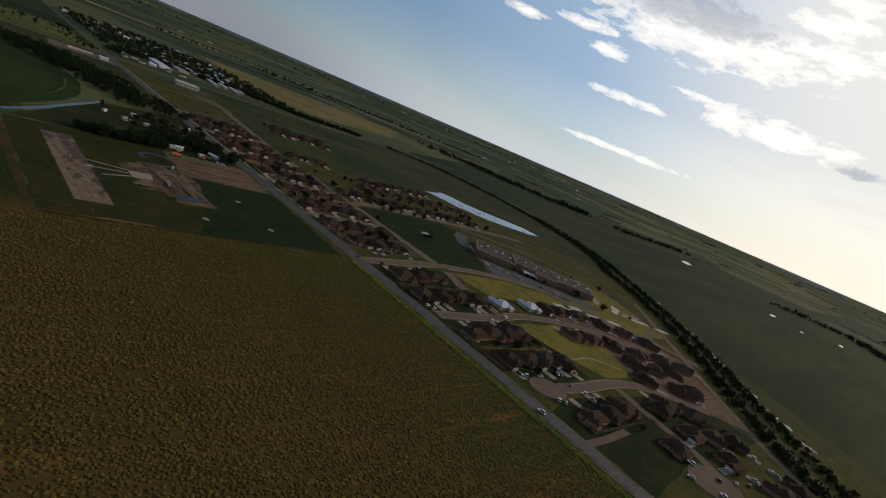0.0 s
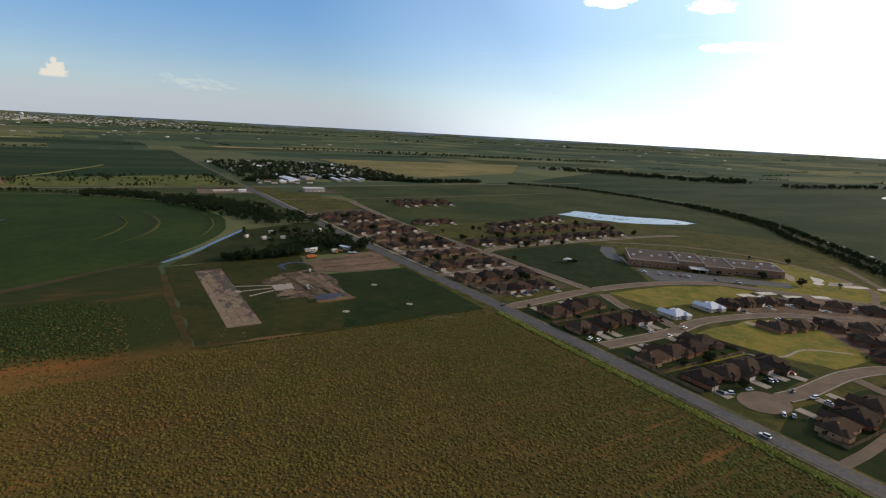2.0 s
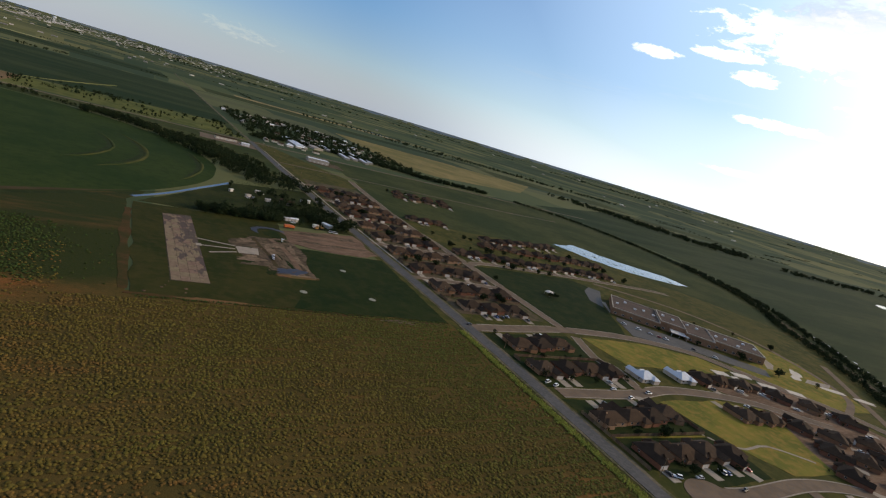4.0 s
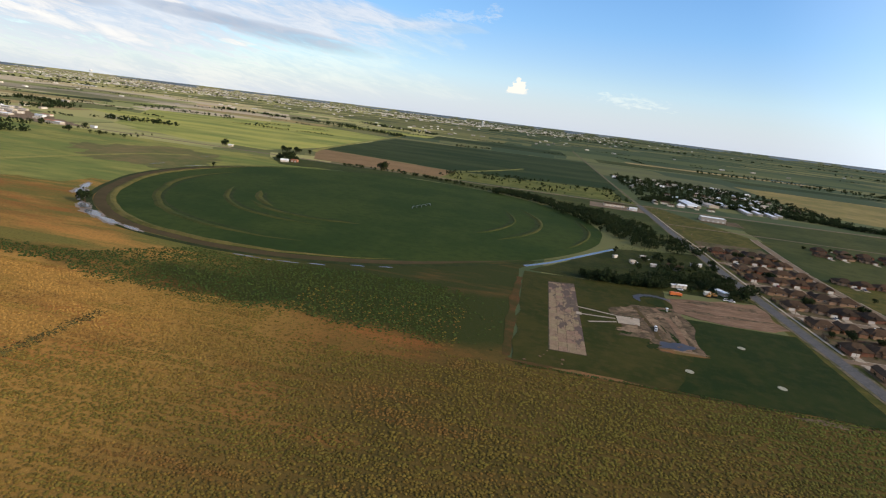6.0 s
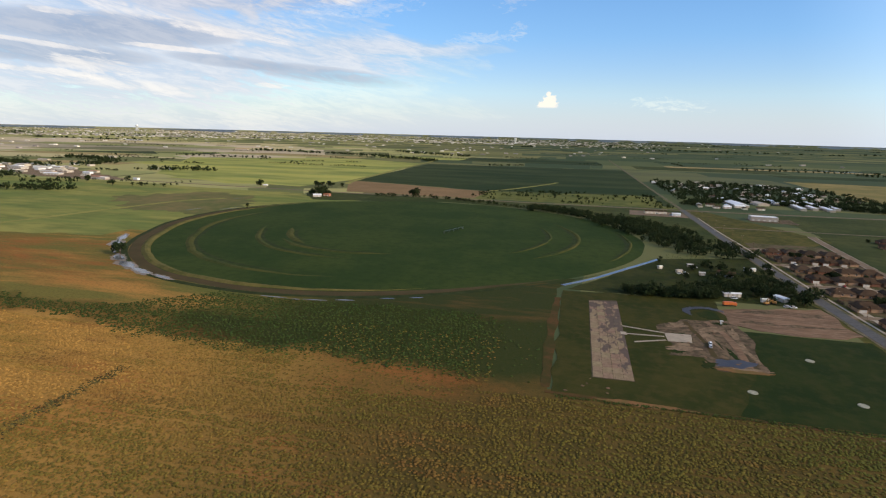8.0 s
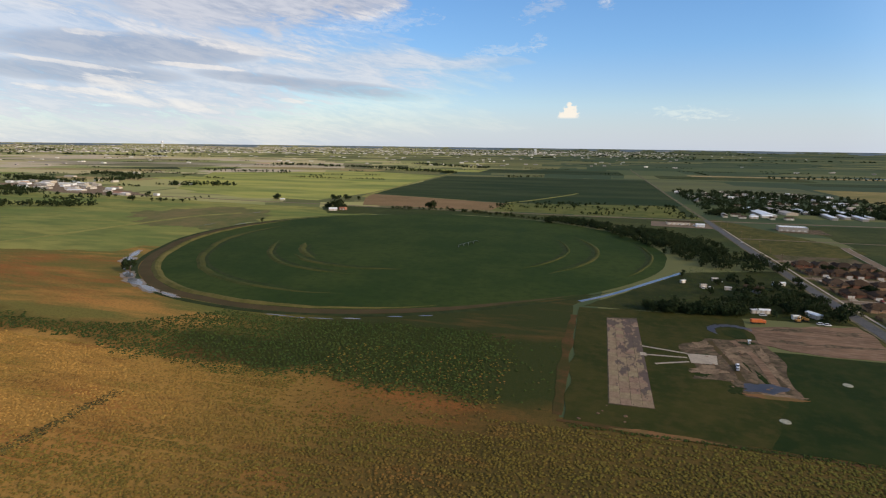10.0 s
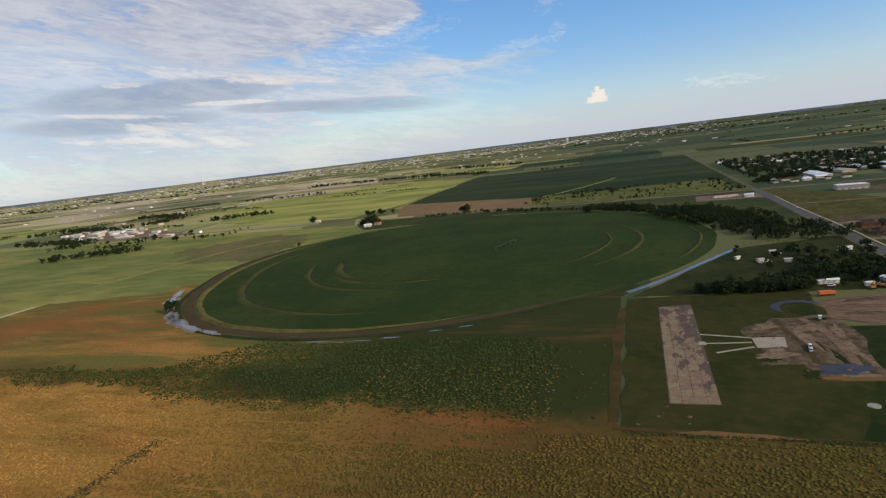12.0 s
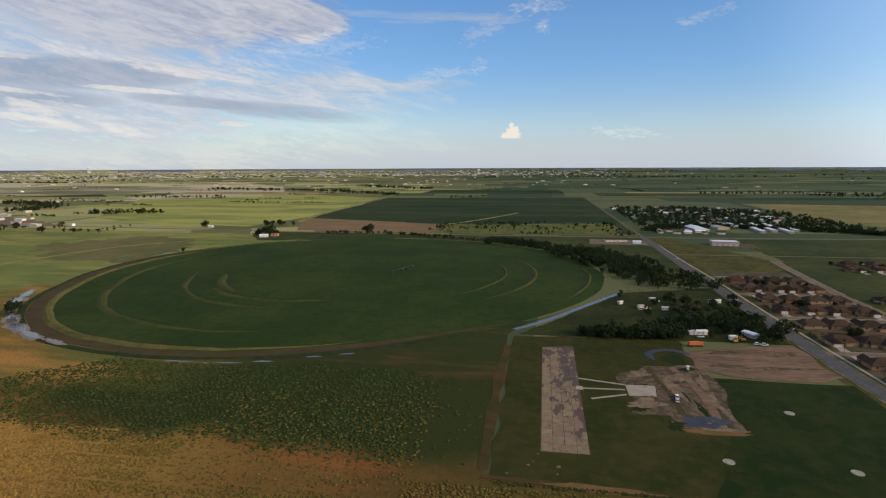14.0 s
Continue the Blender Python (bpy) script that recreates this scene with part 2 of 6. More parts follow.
def surface(name, base, other, scale=0.05, fine=None, fine_scale=1.5, rough=0.9, bump=0.0, bump_scale=2.0,
            metal=0.0, spread=(0.38, 0.62), by="place", vary=0.0, stretch=None, fine_mix=0.5):
    """Two-tone procedural surface with a finer third tone; by: place (world), island or thing."""
    m = bpy.data.materials.new(name)
    m.use_nodes = True
    nt = m.node_tree
    bsdf = nt.nodes["Principled BSDF"]
    if rough > 0.75:
        bsdf.inputs["Specular IOR Level"].default_value = 0.12
    geo = nt.nodes.new("ShaderNodeNewGeometry")
    pos = geo.outputs["Position"]
    if stretch:
        mp = nt.nodes.new("ShaderNodeMapping")
        mp.inputs["Scale"].default_value = (*stretch, 1)
        nt.links.new(pos, mp.inputs["Vector"])
        pos = mp.outputs[0]
    col = mixed(nt, ramp01(nt, noise_at(nt, pos, scale, 5.0, 0.6), *spread), base, other)
    if fine:
        f = calc(nt, "MULTIPLY", ramp01(nt, noise_at(nt, pos, fine_scale, 4.0, 0.65), 0.42, 0.68), fine_mix)
        col = mixed(nt, f, col, fine)
    if vary:
        if by == "island":
            r = geo.outputs["Random Per Island"]
        else:
            r = nt.nodes.new("ShaderNodeObjectInfo").outputs["Random"]
        hsv = nt.nodes.new("ShaderNodeHueSaturation")
        nt.links.new(col, hsv.inputs["Color"])
        nt.links.new(calc(nt, "ADD", calc(nt, "MULTIPLY", r, 2 * vary), 1 - vary), hsv.inputs["Value"])
        nt.links.new(calc(nt, "ADD", calc(nt, "MULTIPLY", r, 0.04), 0.48), hsv.inputs["Hue"])
        col = hsv.outputs[0]
    nt.links.new(col, bsdf.inputs["Base Color"])
    bsdf.inputs["Roughness"].default_value, bsdf.inputs["Metallic"].default_value = rough, metal
    bsdf.inputs["Specular IOR Level"].default_value = 0.04 if rough >= 0.85 else 0.4
    if bump:
        b = nt.nodes.new("ShaderNodeBump")
        b.inputs["Strength"].default_value, b.inputs["Distance"].default_value = bump, 0.3
        nt.links.new(noise_at(nt, geo.outputs["Position"], bump_scale, 5.0, 0.6), b.inputs["Height"])
        nt.links.new(b.outputs[0], bsdf.inputs["Normal"])
    return m


def land_material():
    """Open country: a patchwork of pasture, plough and crop, each a few hundred metres wide."""
    m = surface("open_country", (0.070, 0.086, 0.020), (0.13, 0.135, 0.034), 0.004, (0.040, 0.055, 0.016), 0.05)
    nt = m.node_tree
    bsdf = nt.nodes["Principled BSDF"]
    grass = bsdf.inputs["Base Color"].links[0].from_socket
    geo = nt.nodes.new("ShaderNodeNewGeometry")
    spot = nt.nodes.new("ShaderNodeSeparateXYZ")
    nt.links.new(geo.outputs["Position"], spot.inputs[0])
    # the rim rises; fields on it keep the depth that they would have on level land
    reach = calc(nt, "DIVIDE", 119.0, calc(nt, "SUBTRACT", 119.0, calc(nt, "MINIMUM", calc(nt, "MAXIMUM", spot.outputs[2], 0.0), 100.0)))
    level = nt.nodes.new("ShaderNodeCombineXYZ")
    east, north = (calc(nt, "MULTIPLY", calc(nt, "ADD", spot.outputs[k], c), reach) for k, c in ((0, 215.0), (1, 250.0)))
    nt.links.new(east, level.inputs[0])
    nt.links.new(north, level.inputs[1])

    def plots(sx, sy):
        mp = nt.nodes.new("ShaderNodeMapping")
        mp.inputs["Scale"].default_value = (sx, sy, 0)
        nt.links.new(level.outputs[0], mp.inputs["Vector"])
        cells = nt.nodes.new("ShaderNodeTexVoronoi")
        cells.distance = "CHEBYCHEV"
        cells.inputs["Scale"].default_value, cells.inputs["Randomness"].default_value = 1.0, 0.8
        nt.links.new(mp.outputs[0], cells.inputs["Vector"])
        sep = nt.nodes.new("ShaderNodeSeparateColor")
        nt.links.new(cells.outputs["Color"], sep.inputs[0])
        return sep.outputs[0]

    ramp = nt.nodes.new("ShaderNodeValToRGB")
    ramp.color_ramp.interpolation = "CONSTANT"
    # tones are greyed, and bluer in the east, to carry distant haze
    stops = [(0.0, (0.028, 0.042, 0.024)), (0.10, (0.070, 0.086, 0.038)), (0.17, (0.036, 0.054, 0.028)), (0.25, (0.115, 0.116, 0.050)), (0.31, (0.050, 0.068, 0.034)), (0.40, (0.15, 0.14, 0.058)),
             (0.52, (0.11, 0.112, 0.044)), (0.60, (0.33, 0.30, 0.12)), (0.68, (0.13, 0.135, 0.052)), (0.73, (0.25, 0.25, 0.095)), (0.80, (0.42, 0.35, 0.18)), (0.88, (0.18, 0.16, 0.085)), (0.92, (0.46, 0.37, 0.26))]
    ramp.color_ramp.elements[0].color = (*stops[0][1], 1)
    ramp.color_ramp.elements[1].position, ramp.color_ramp.elements[1].color = stops[1][0], (*stops[1][1], 1)
    for p, c in stops[2:]:
        ramp.color_ramp.elements.new(p).color = (*c, 1)
    # paler westwards: sun there and cloud shade eastwards are put into the colour
    bearing = calc(nt, "ARCTAN2", east, north)
    west = ramp01(nt, bearing, 0.16, -0.62)
    pick = calc(nt, "ADD", calc(nt, "MULTIPLY", plots(0.0016, 0.0030), 0.26), calc(nt, "MULTIPLY", plots(0.00030, 0.00062), 0.26))
    nt.links.new(calc(nt, "ADD", pick, calc(nt, "MULTIPLY", west, 0.52)), ramp.inputs[0])
    # belts of woodland and scrub, drawn out east and west
    belts = nt.nodes.new("ShaderNodeMapping")
    belts.inputs["Scale"].default_value = (0.00012, 0.0007, 0)
    nt.links.new(level.outputs[0], belts.inputs["Vector"])
    wood = ramp01(nt, noise_at(nt, belts.outputs[0], 1.0, 8.0, 0.66, 0.4), 0.52, 0.60)
    land = mixed(nt, calc(nt, "MULTIPLY", wood, 0.55), ramp.outputs[0], (0.040, 0.054, 0.040))
    nt.links.new(mixed(nt, 0.88, grass, land), bsdf.inputs["Base Color"])
    return m


def field_material(name):
    """Row crop over red soil: ripening ochre in the west, a lush green strip by the round field, bare patches; sun and
    cloud shade are put into the tones.
    """
    m = surface(name, (0.096, 0.063, 0.018), (0.072, 0.052, 0.015), 0.03, None, 1.0, rough=0.95, bump=0.6, bump_scale=0.9)
    nt = m.node_tree
    bsdf = nt.nodes["Principled BSDF"]
    col = bsdf.inputs["Base Color"].links[0].from_socket
    pos = nt.nodes.new("ShaderNodeNewGeometry").outputs["Position"]
    warp = nt.nodes.new("ShaderNodeTexNoise")
    warp.inputs["Scale"].default_value, warp.inputs["Detail"].default_value, warp.inputs["Roughness"].default_value = 0.02, 7.0, 0.66
    nt.links.new(pos, warp.inputs["Vector"])
    shift = nt.nodes.new("ShaderNodeVectorMath")
    shift.operation = "MULTIPLY_ADD"
    nt.links.new(warp.outputs["Color"], shift.inputs[0])
    shift.inputs[1].default_value, shift.inputs[2].default_value = (110, 70, 0), (-55, -35, 0)
    moved = nt.nodes.new("ShaderNodeVectorMath")
    moved.operation = "ADD"
    nt.links.new(pos, moved.inputs[0])
    nt.links.new(shift.outputs[0], moved.inputs[1])
    sep = nt.nodes.new("ShaderNodeSeparateXYZ")
    nt.links.new(moved.outputs[0], sep.inputs[0])
    X, Y = sep.outputs[0], sep.outputs[1]

    def zone(x0, x1, y0, y1, sx, sy):
        k = calc(nt, "MULTIPLY", ramp01(nt, X, x0 - sx, x0 + sx), ramp01(nt, X, x1 + sx, x1 - sx))
        return calc(nt, "MULTIPLY", k, calc(nt, "MULTIPLY", ramp01(nt, Y, y0 - sy, y0 + sy), ramp01(nt, Y, y1 + sy, y1 - sy)))

    # sunlight in the west and cloud shade farther east are put into these tones
    soil, ripe_sunlit, lush = (0.26, 0.088, 0.026), (0.36, 0.195, 0.048), (0.030, 0.037, 0.010)
    col = mixed(nt, calc(nt, "MULTIPLY", zone(-2000, -325, -2000, 70, 90, 30), 0.9), col, ripe_sunlit)
    mp = nt.nodes.new("ShaderNodeMapping")
    mp.inputs["Scale"].default_value = (0.4, 1.6, 1)
    nt.links.new(pos, mp.inputs["Vector"])
    bare = ramp01(nt, noise_at(nt, mp.outputs[0], 0.022, 8.0, 0.68), 0.55, 0.67)
    col = mixed(nt, calc(nt, "MULTIPLY", bare, 0.5), col, (0.25, 0.105, 0.032))
    col = mixed(nt, zone(-490, -150, 60, 330, 50, 14), col, mixed(nt, ramp01(nt, noise_at(nt, mp.outputs[0], 0.02, 8.0, 0.66), 0.48, 0.64), (0.030, 0.037, 0.011), (0.085, 0.052, 0.018)))
    col = mixed(nt, calc(nt, "MAXIMUM", zone(-450, -150, 20, 112, 26, 10), calc(nt, "MULTIPLY", zone(-720, -400, 30, 66, 70, 10), 0.7)), col, lush)
    col = mixed(nt, calc(nt, "MULTIPLY", zone(-2000, -400, 62, 400, 60, 16), 0.8), col, mixed(nt, ramp01(nt, noise_at(nt, mp.outputs[0], 0.011, 9.0, 0.68, 0.4), 0.46, 0.64), (0.125, 0.122, 0.030), (0.40, 0.20, 0.052)))
    grain = ramp01(nt, noise_at(nt, mp.outputs[0], 0.09, 7.0, 0.7), 0.35, 0.62)
    red = calc(nt, "MAXIMUM", calc(nt, "MAXIMUM", zone(-312, -232, -20, 15, 18, 8), calc(nt, "MULTIPLY", zone(-800, -520, 96, 235, 60, 30), 0.85)), calc(nt, "MULTIPLY", zone(-450, -385, -90, -28, 22, 16), 0.8))
    red = calc(nt, "MAXIMUM", red, calc(nt, "MULTIPLY", zone(-600, -400, 22, 40, 50, 7), 0.7))
    bands = ramp01(nt, noise_at(nt, mp.outputs[0], 0.014, 8.0, 0.66), 0.40, 0.58)
    red = calc(nt, "MULTIPLY", red, calc(nt, "ADD", calc(nt, "MULTIPLY", bands, 0.85), 0.15))
    col = mixed(nt, calc(nt, "MULTIPLY", red, calc(nt, "ADD", calc(nt, "MULTIPLY", grain, 0.55), 0.4)), col, soil)
    spots = ramp01(nt, noise_at(nt, pos, 0.5, 3.0, 0.7), 0.48, 0.62)
    col = mixed(nt, calc(nt, "MULTIPLY", spots, 0.35), col, (0.045, 0.042, 0.013))
    nt.links.new(col, bsdf.inputs["Base Color"])
    return m


def crop_leaf_material():
    """Row plants: olive and brown by the road, riper westwards, with sunlight put into the paler tone."""
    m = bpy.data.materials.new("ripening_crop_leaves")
    m.use_nodes = True
    nt = m.node_tree
    bsdf = nt.nodes["Principled BSDF"]
    geo = nt.nodes.new("ShaderNodeNewGeometry")
    pos = geo.outputs["Position"]
    sep = nt.nodes.new("ShaderNodeSeparateXYZ")
    nt.links.new(pos, sep.inputs[0])
    west = ramp01(nt, calc(nt, "ADD", sep.outputs[0], calc(nt, "MULTIPLY", noise_at(nt, pos, 0.012, 5.0, 0.6), 160.0)), -190.0, -400.0)
    col = mixed(nt, west, (0.108, 0.079, 0.016), (0.35, 0.188, 0.045))
    rowmap = nt.nodes.new("ShaderNodeMapping")
    rowmap.inputs["Scale"].default_value = (0.35, 1.5, 1)
    nt.links.new(pos, rowmap.inputs["Vector"])
    green = ramp01(nt, noise_at(nt, rowmap.outputs[0], 0.02, 7.0, 0.65), 0.46, 0.60)
    col = mixed(nt, calc(nt, "MULTIPLY", green, 0.6), col, (0.090, 0.080, 0.014))
    corner = calc(nt, "MULTIPLY", ramp01(nt, sep.outputs[1], -130.0, -10.0), ramp01(nt, sep.outputs[0], -230.0, -60.0))
    col = mixed(nt, calc(nt, "MULTIPLY", corner, 0.6), col, (0.068, 0.076, 0.014))
    brown = ramp01(nt, noise_at(nt, rowmap.outputs[0], 0.03, 7.0, 0.68), 0.52, 0.64)
    col = mixed(nt, calc(nt, "MULTIPLY", brown, 0.7), col, (0.15, 0.072, 0.021))
    verge = ramp01(nt, calc(nt, "ADD", sep.outputs[0], calc(nt, "MULTIPLY", noise_at(nt, pos, 0.03, 5.0, 0.6), 40.0)), -95.0, -5.0)
    col = mixed(nt, calc(nt, "MULTIPLY", verge, 0.65), col, (0.066, 0.078, 0.014))
    hsv = nt.nodes.new("ShaderNodeHueSaturation")
    nt.links.new(col, hsv.inputs["Color"])
    nt.links.new(calc(nt, "ADD", calc(nt, "MULTIPLY", geo.outputs["Random Per Island"], 0.56), 0.72), hsv.inputs["Value"])
    nt.links.new(hsv.outputs[0], bsdf.inputs["Base Color"])
    bsdf.inputs["Roughness"].default_value, bsdf.inputs["Specular IOR Level"].default_value = 0.9, 0.1
    return m


def runway_material():
    """Tan crumbling pavement, dark damp stains with sharp ragged rims."""
    m = surface("weathered_runway_slab", (0.235, 0.168, 0.108), (0.185, 0.132, 0.086), 0.3, (0.14, 0.10, 0.066), 1.2, rough=0.85, by="thing", vary=0.04, bump=0.15)
    nt = m.node_tree
    bsdf = nt.nodes["Principled BSDF"]
    col = bsdf.inputs["Base Color"].links[0].from_socket
    pos = nt.nodes.new("ShaderNodeNewGeometry").outputs["Position"]
    mp = nt.nodes.new("ShaderNodeMapping")
    mp.inputs["Scale"].default_value = (1.0, 0.42, 1)
    nt.links.new(pos, mp.inputs["Vector"])
    sep = nt.nodes.new("ShaderNodeSeparateXYZ")
    nt.links.new(pos, sep.inputs[0])
    lean = calc(nt, "ADD", calc(nt, "MULTIPLY", calc(nt, "ADD", sep.outputs[0], 171.0), 0.006), calc(nt, "MULTIPLY", calc(nt, "ADD", sep.outputs[1], -110.0), 0.0007))
    stain = ramp01(nt, calc(nt, "ADD", noise_at(nt, mp.outputs[0], 0.16, 6.0, 0.6), lean), 0.505, 0.55)
    col = mixed(nt, calc(nt, "MULTIPLY", stain, 0.85), col, (0.075, 0.058, 0.052))
    nt.links.new(col, bsdf.inputs["Base Color"])
    return m


M = {}
M["land"] = land_material()
# the blue of distant haze is mixed into this tree colour
M["far_country"] = surface("far_trees_with_haze", (0.095, 0.125, 0.155), (0.14, 0.165, 0.175), 0.004, (0.07, 0.10, 0.125), 0.02)
M["near_field"] = field_material("ripening_crop_over_red_soil")
M["crop_leaf"] = crop_leaf_material()
M["green_leaf"] = surface("green_crop_leaves", (0.034, 0.050, 0.013), (0.044, 0.058, 0.015), 0.02, None, 1, by="island", vary=0.30)
M["dark_crop"] = surface("dark_green_crop", (0.020, 0.034, 0.011), (0.043, 0.052, 0.018), 0.006, (0.017, 0.028, 0.010), 0.05, bump=0.4, bump_scale=0.6, stretch=(0.3, 1.3))
# cloud shade over round field, airfield and near pasture is darkened into their greens
M["pivot_crop"] = surface("alfalfa", (0.022, 0.03872, 0.0088), (0.0352, 0.05104, 0.01144), 0.010, (0.01584, 0.02816, 0.00704), 0.12, bump=0.4, bump_scale=0.5)
M["stubble"] = surface("mown_ring", (0.058, 0.058, 0.016), (0.030, 0.042, 0.011), 0.02, (0.078, 0.070, 0.022), 0.3)
M["red_soil"] = surface("red_soil", (0.19, 0.090, 0.040), (0.125, 0.085, 0.032), 0.02, (0.085, 0.075, 0.025), 0.2, spread=(0.42, 0.6))
M["bank_grass"] = surface("dry_bank_grass", (0.105, 0.090, 0.028), (0.065, 0.066, 0.018), 0.04, (0.14, 0.11, 0.04), 0.3)
M["dark_weed"] = surface("dark_field_weeds", (0.060, 0.052, 0.018), (0.085, 0.065, 0.022), 0.1, None, 1, by="island", vary=0.4)
M["margin"] = surface("dry_field_margin", (0.22, 0.20, 0.055), (0.15, 0.15, 0.042), 0.03, (0.28, 0.24, 0.075), 0.1)
M["yard_soil"] = surface("earth_and_thin_lawn", (0.095, 0.068, 0.042), (0.046, 0.048, 0.017), 0.06, (0.14, 0.10, 0.064), 0.25)
M["scrub_grass"] = surface("yellowish_scrub_grass", (0.105, 0.11, 0.028), (0.065, 0.078, 0.020), 0.012, (0.16, 0.145, 0.045), 0.05)
M["track"] = surface("earth_track", (0.058, 0.042, 0.020), (0.072, 0.050, 0.024), 0.05, (0.04, 0.045, 0.017), 0.2)
M["ditch_grass_and_shade"] = surface("ditch_grass_and_shade", (0.022, 0.030, 0.010), (0.032, 0.042, 0.014), 0.1)
M["fallow"] = surface("fallow_soil", (0.135, 0.112, 0.046), (0.085, 0.096, 0.030), 0.012, (0.18, 0.13, 0.055), 0.06)
M["red_track"] = surface("red_earth_track", (0.084, 0.044, 0.018), (0.042, 0.038, 0.012), 0.06, (0.04, 0.04, 0.011), 0.4)
M["west_grass"] = surface("yellowish_green_pasture", (0.125, 0.150, 0.040), (0.24, 0.22, 0.060), 0.006, (0.060, 0.080, 0.024), 0.03, stretch=(0.5, 1.4))
M["brown_soil"] = surface("brown_ploughed_soil", (0.19, 0.118, 0.058), (0.15, 0.10, 0.046), 0.02, (0.24, 0.155, 0.085), 0.3)
M["lot_soil"] = surface("graded_brown_dirt", (0.17, 0.105, 0.066), (0.105, 0.066, 0.042), 0.05, (0.25, 0.175, 0.12), 0.3, bump=0.4, stretch=(0.35, 1.5))
M["pale_soil"] = surface("pale_dirt_and_gravel", (0.1445, 0.1003, 0.0646), (0.07225, 0.051, 0.03315), 0.12, (0.0357, 0.0357, 0.017), 0.28, bump=0.4, fine_mix=0.8)
M["sand"] = surface("pale_sandy_gravel", (0.215, 0.15, 0.096), (0.14, 0.098, 0.062), 0.2, (0.085, 0.064, 0.042), 0.7, bump=0.3)
M["lawn"] = surface("mown_grass", (0.01232, 0.02288, 0.00572), (0.02024, 0.02904, 0.00704), 0.03, (0.0352, 0.0352, 0.01056), 0.12, bump=0.3, bump_scale=1.5)
M["runway_grass"] = surface("short_mown_grass", (0.02288, 0.02904, 0.00704), (0.03872, 0.03872, 0.00968), 0.025, (0.0616, 0.0484, 0.01496), 0.12, bump=0.3, bump_scale=1.5)
M["dry_lawn"] = surface("dry_lawn", (0.175, 0.1525, 0.0275), (0.11, 0.115, 0.02125), 0.035, (0.2875, 0.175, 0.045), 0.15, bump=0.3, fine_mix=0.7)
M["pasture"] = surface("pasture", (0.03098, 0.04259, 0.01239), (0.05731, 0.0604, 0.01781), 0.008, (0.01936, 0.02943, 0.009293), 0.08, bump=0.3)
M["yard_grass"] = surface("farmyard_grass", (0.02168, 0.02788, 0.007744), (0.03872, 0.04104, 0.01162), 0.03, (0.01549, 0.02168, 0.00697), 0.15, bump=0.3)
# sunlight lying on the far fields is put into this bright tone
M["bright_grass"] = surface("bright_green_pasture", (0.31, 0.295, 0.072), (0.15, 0.18, 0.046), 0.0042, (0.40, 0.34, 0.11), 0.016, stretch=(0.45, 1.5), fine_mix=0.35)
M["tan_field"] = surface("tan_stubble_field", (0.31, 0.23, 0.10), (0.24, 0.185, 0.08), 0.006, (0.13, 0.115, 0.045), 0.04)
M["tan_pasture"] = surface("tan_green_pasture", (0.23, 0.175, 0.066), (0.15, 0.128, 0.044), 0.005, (0.085, 0.085, 0.032), 0.03)
M["mud"] = surface("wet_mud", (0.17, 0.12, 0.080), (0.11, 0.085, 0.055), 0.1, (0.24, 0.19, 0.15), 0.3, rough=0.5)
M["weeds"] = surface("tall_verge_weeds", (0.18, 0.19, 0.034), (0.115, 0.135, 0.026), 0.2, (0.22, 0.21, 0.045), 1.0, by="island", vary=0.3)
M["asphalt"] = surface("worn_asphalt", (0.05412, 0.0492, 0.04592), (0.03936, 0.0369, 0.03526), 0.08, (0.0984, 0.08856, 0.07708), 0.5, rough=0.8, bump=0.1)
M["concrete"] = surface("pale_concrete", (0.35, 0.295, 0.23), (0.28, 0.235, 0.185), 0.12, (0.21, 0.178, 0.142), 0.8, rough=0.85, bump=0.1)
M["shoulder"] = surface("gravel_and_dry_grass", (0.13, 0.105, 0.065), (0.060, 0.060, 0.024), 0.08, (0.20, 0.165, 0.12), 0.4)
M["new_concrete"] = surface("fresh_concrete", (0.56, 0.49, 0.40), (0.47, 0.41, 0.33), 0.15, (0.40, 0.35, 0.28), 0.8, rough=0.8)
M["street"] = surface("concrete_street", (0.18, 0.1278, 0.0846), (0.1395, 0.1008, 0.0684), 0.08, (0.126, 0.108, 0.0945), 0.5, rough=0.85)
M["runway"] = runway_material()
M["disc"] = surface("weathered_disc", (0.30, 0.29, 0.23), (0.22, 0.22, 0.16), 0.5)
M["joint"] = surface("dark_joint", (0.085, 0.064, 0.045), (0.055, 0.05, 0.028), 0.3)
M["wet"] = surface("wet_ground", (0.026, 0.024, 0.030), (0.040, 0.036, 0.040), 0.1, rough=0.55)
M["brick"] = surface("brown_brick_wall", (0.31, 0.17, 0.095), (0.24, 0.13, 0.075), 0.3, (0.32, 0.205, 0.125), 3.0, bump=0.2, bump_scale=6)
M["stucco"] = surface("cream_wall", (0.52, 0.45, 0.36), (0.44, 0.38, 0.30), 0.3, (0.58, 0.52, 0.44), 3.0, by="thing", vary=0.15)
M["shingle"] = surface("brown_grey_shingles", (0.05772, 0.03666, 0.0234), (0.07644, 0.04836, 0.03042), 0.25, (0.03432, 0.02496, 0.01872), 2.5, bump=0.3, bump_scale=5)
M["shingle_dark"] = surface("dark_brown_shingles", (0.039, 0.0273, 0.0195), (0.05148, 0.0351, 0.02418), 0.25, (0.02496, 0.0195, 0.0156), 2.5, bump=0.3, bump_scale=5)
M["shingle_tan"] = surface("tan_brown_shingles", (0.0819, 0.0546, 0.03588), (0.0624, 0.0429, 0.02964), 0.25, (0.03744, 0.0273, 0.02028), 2.5, bump=0.3, bump_scale=5)
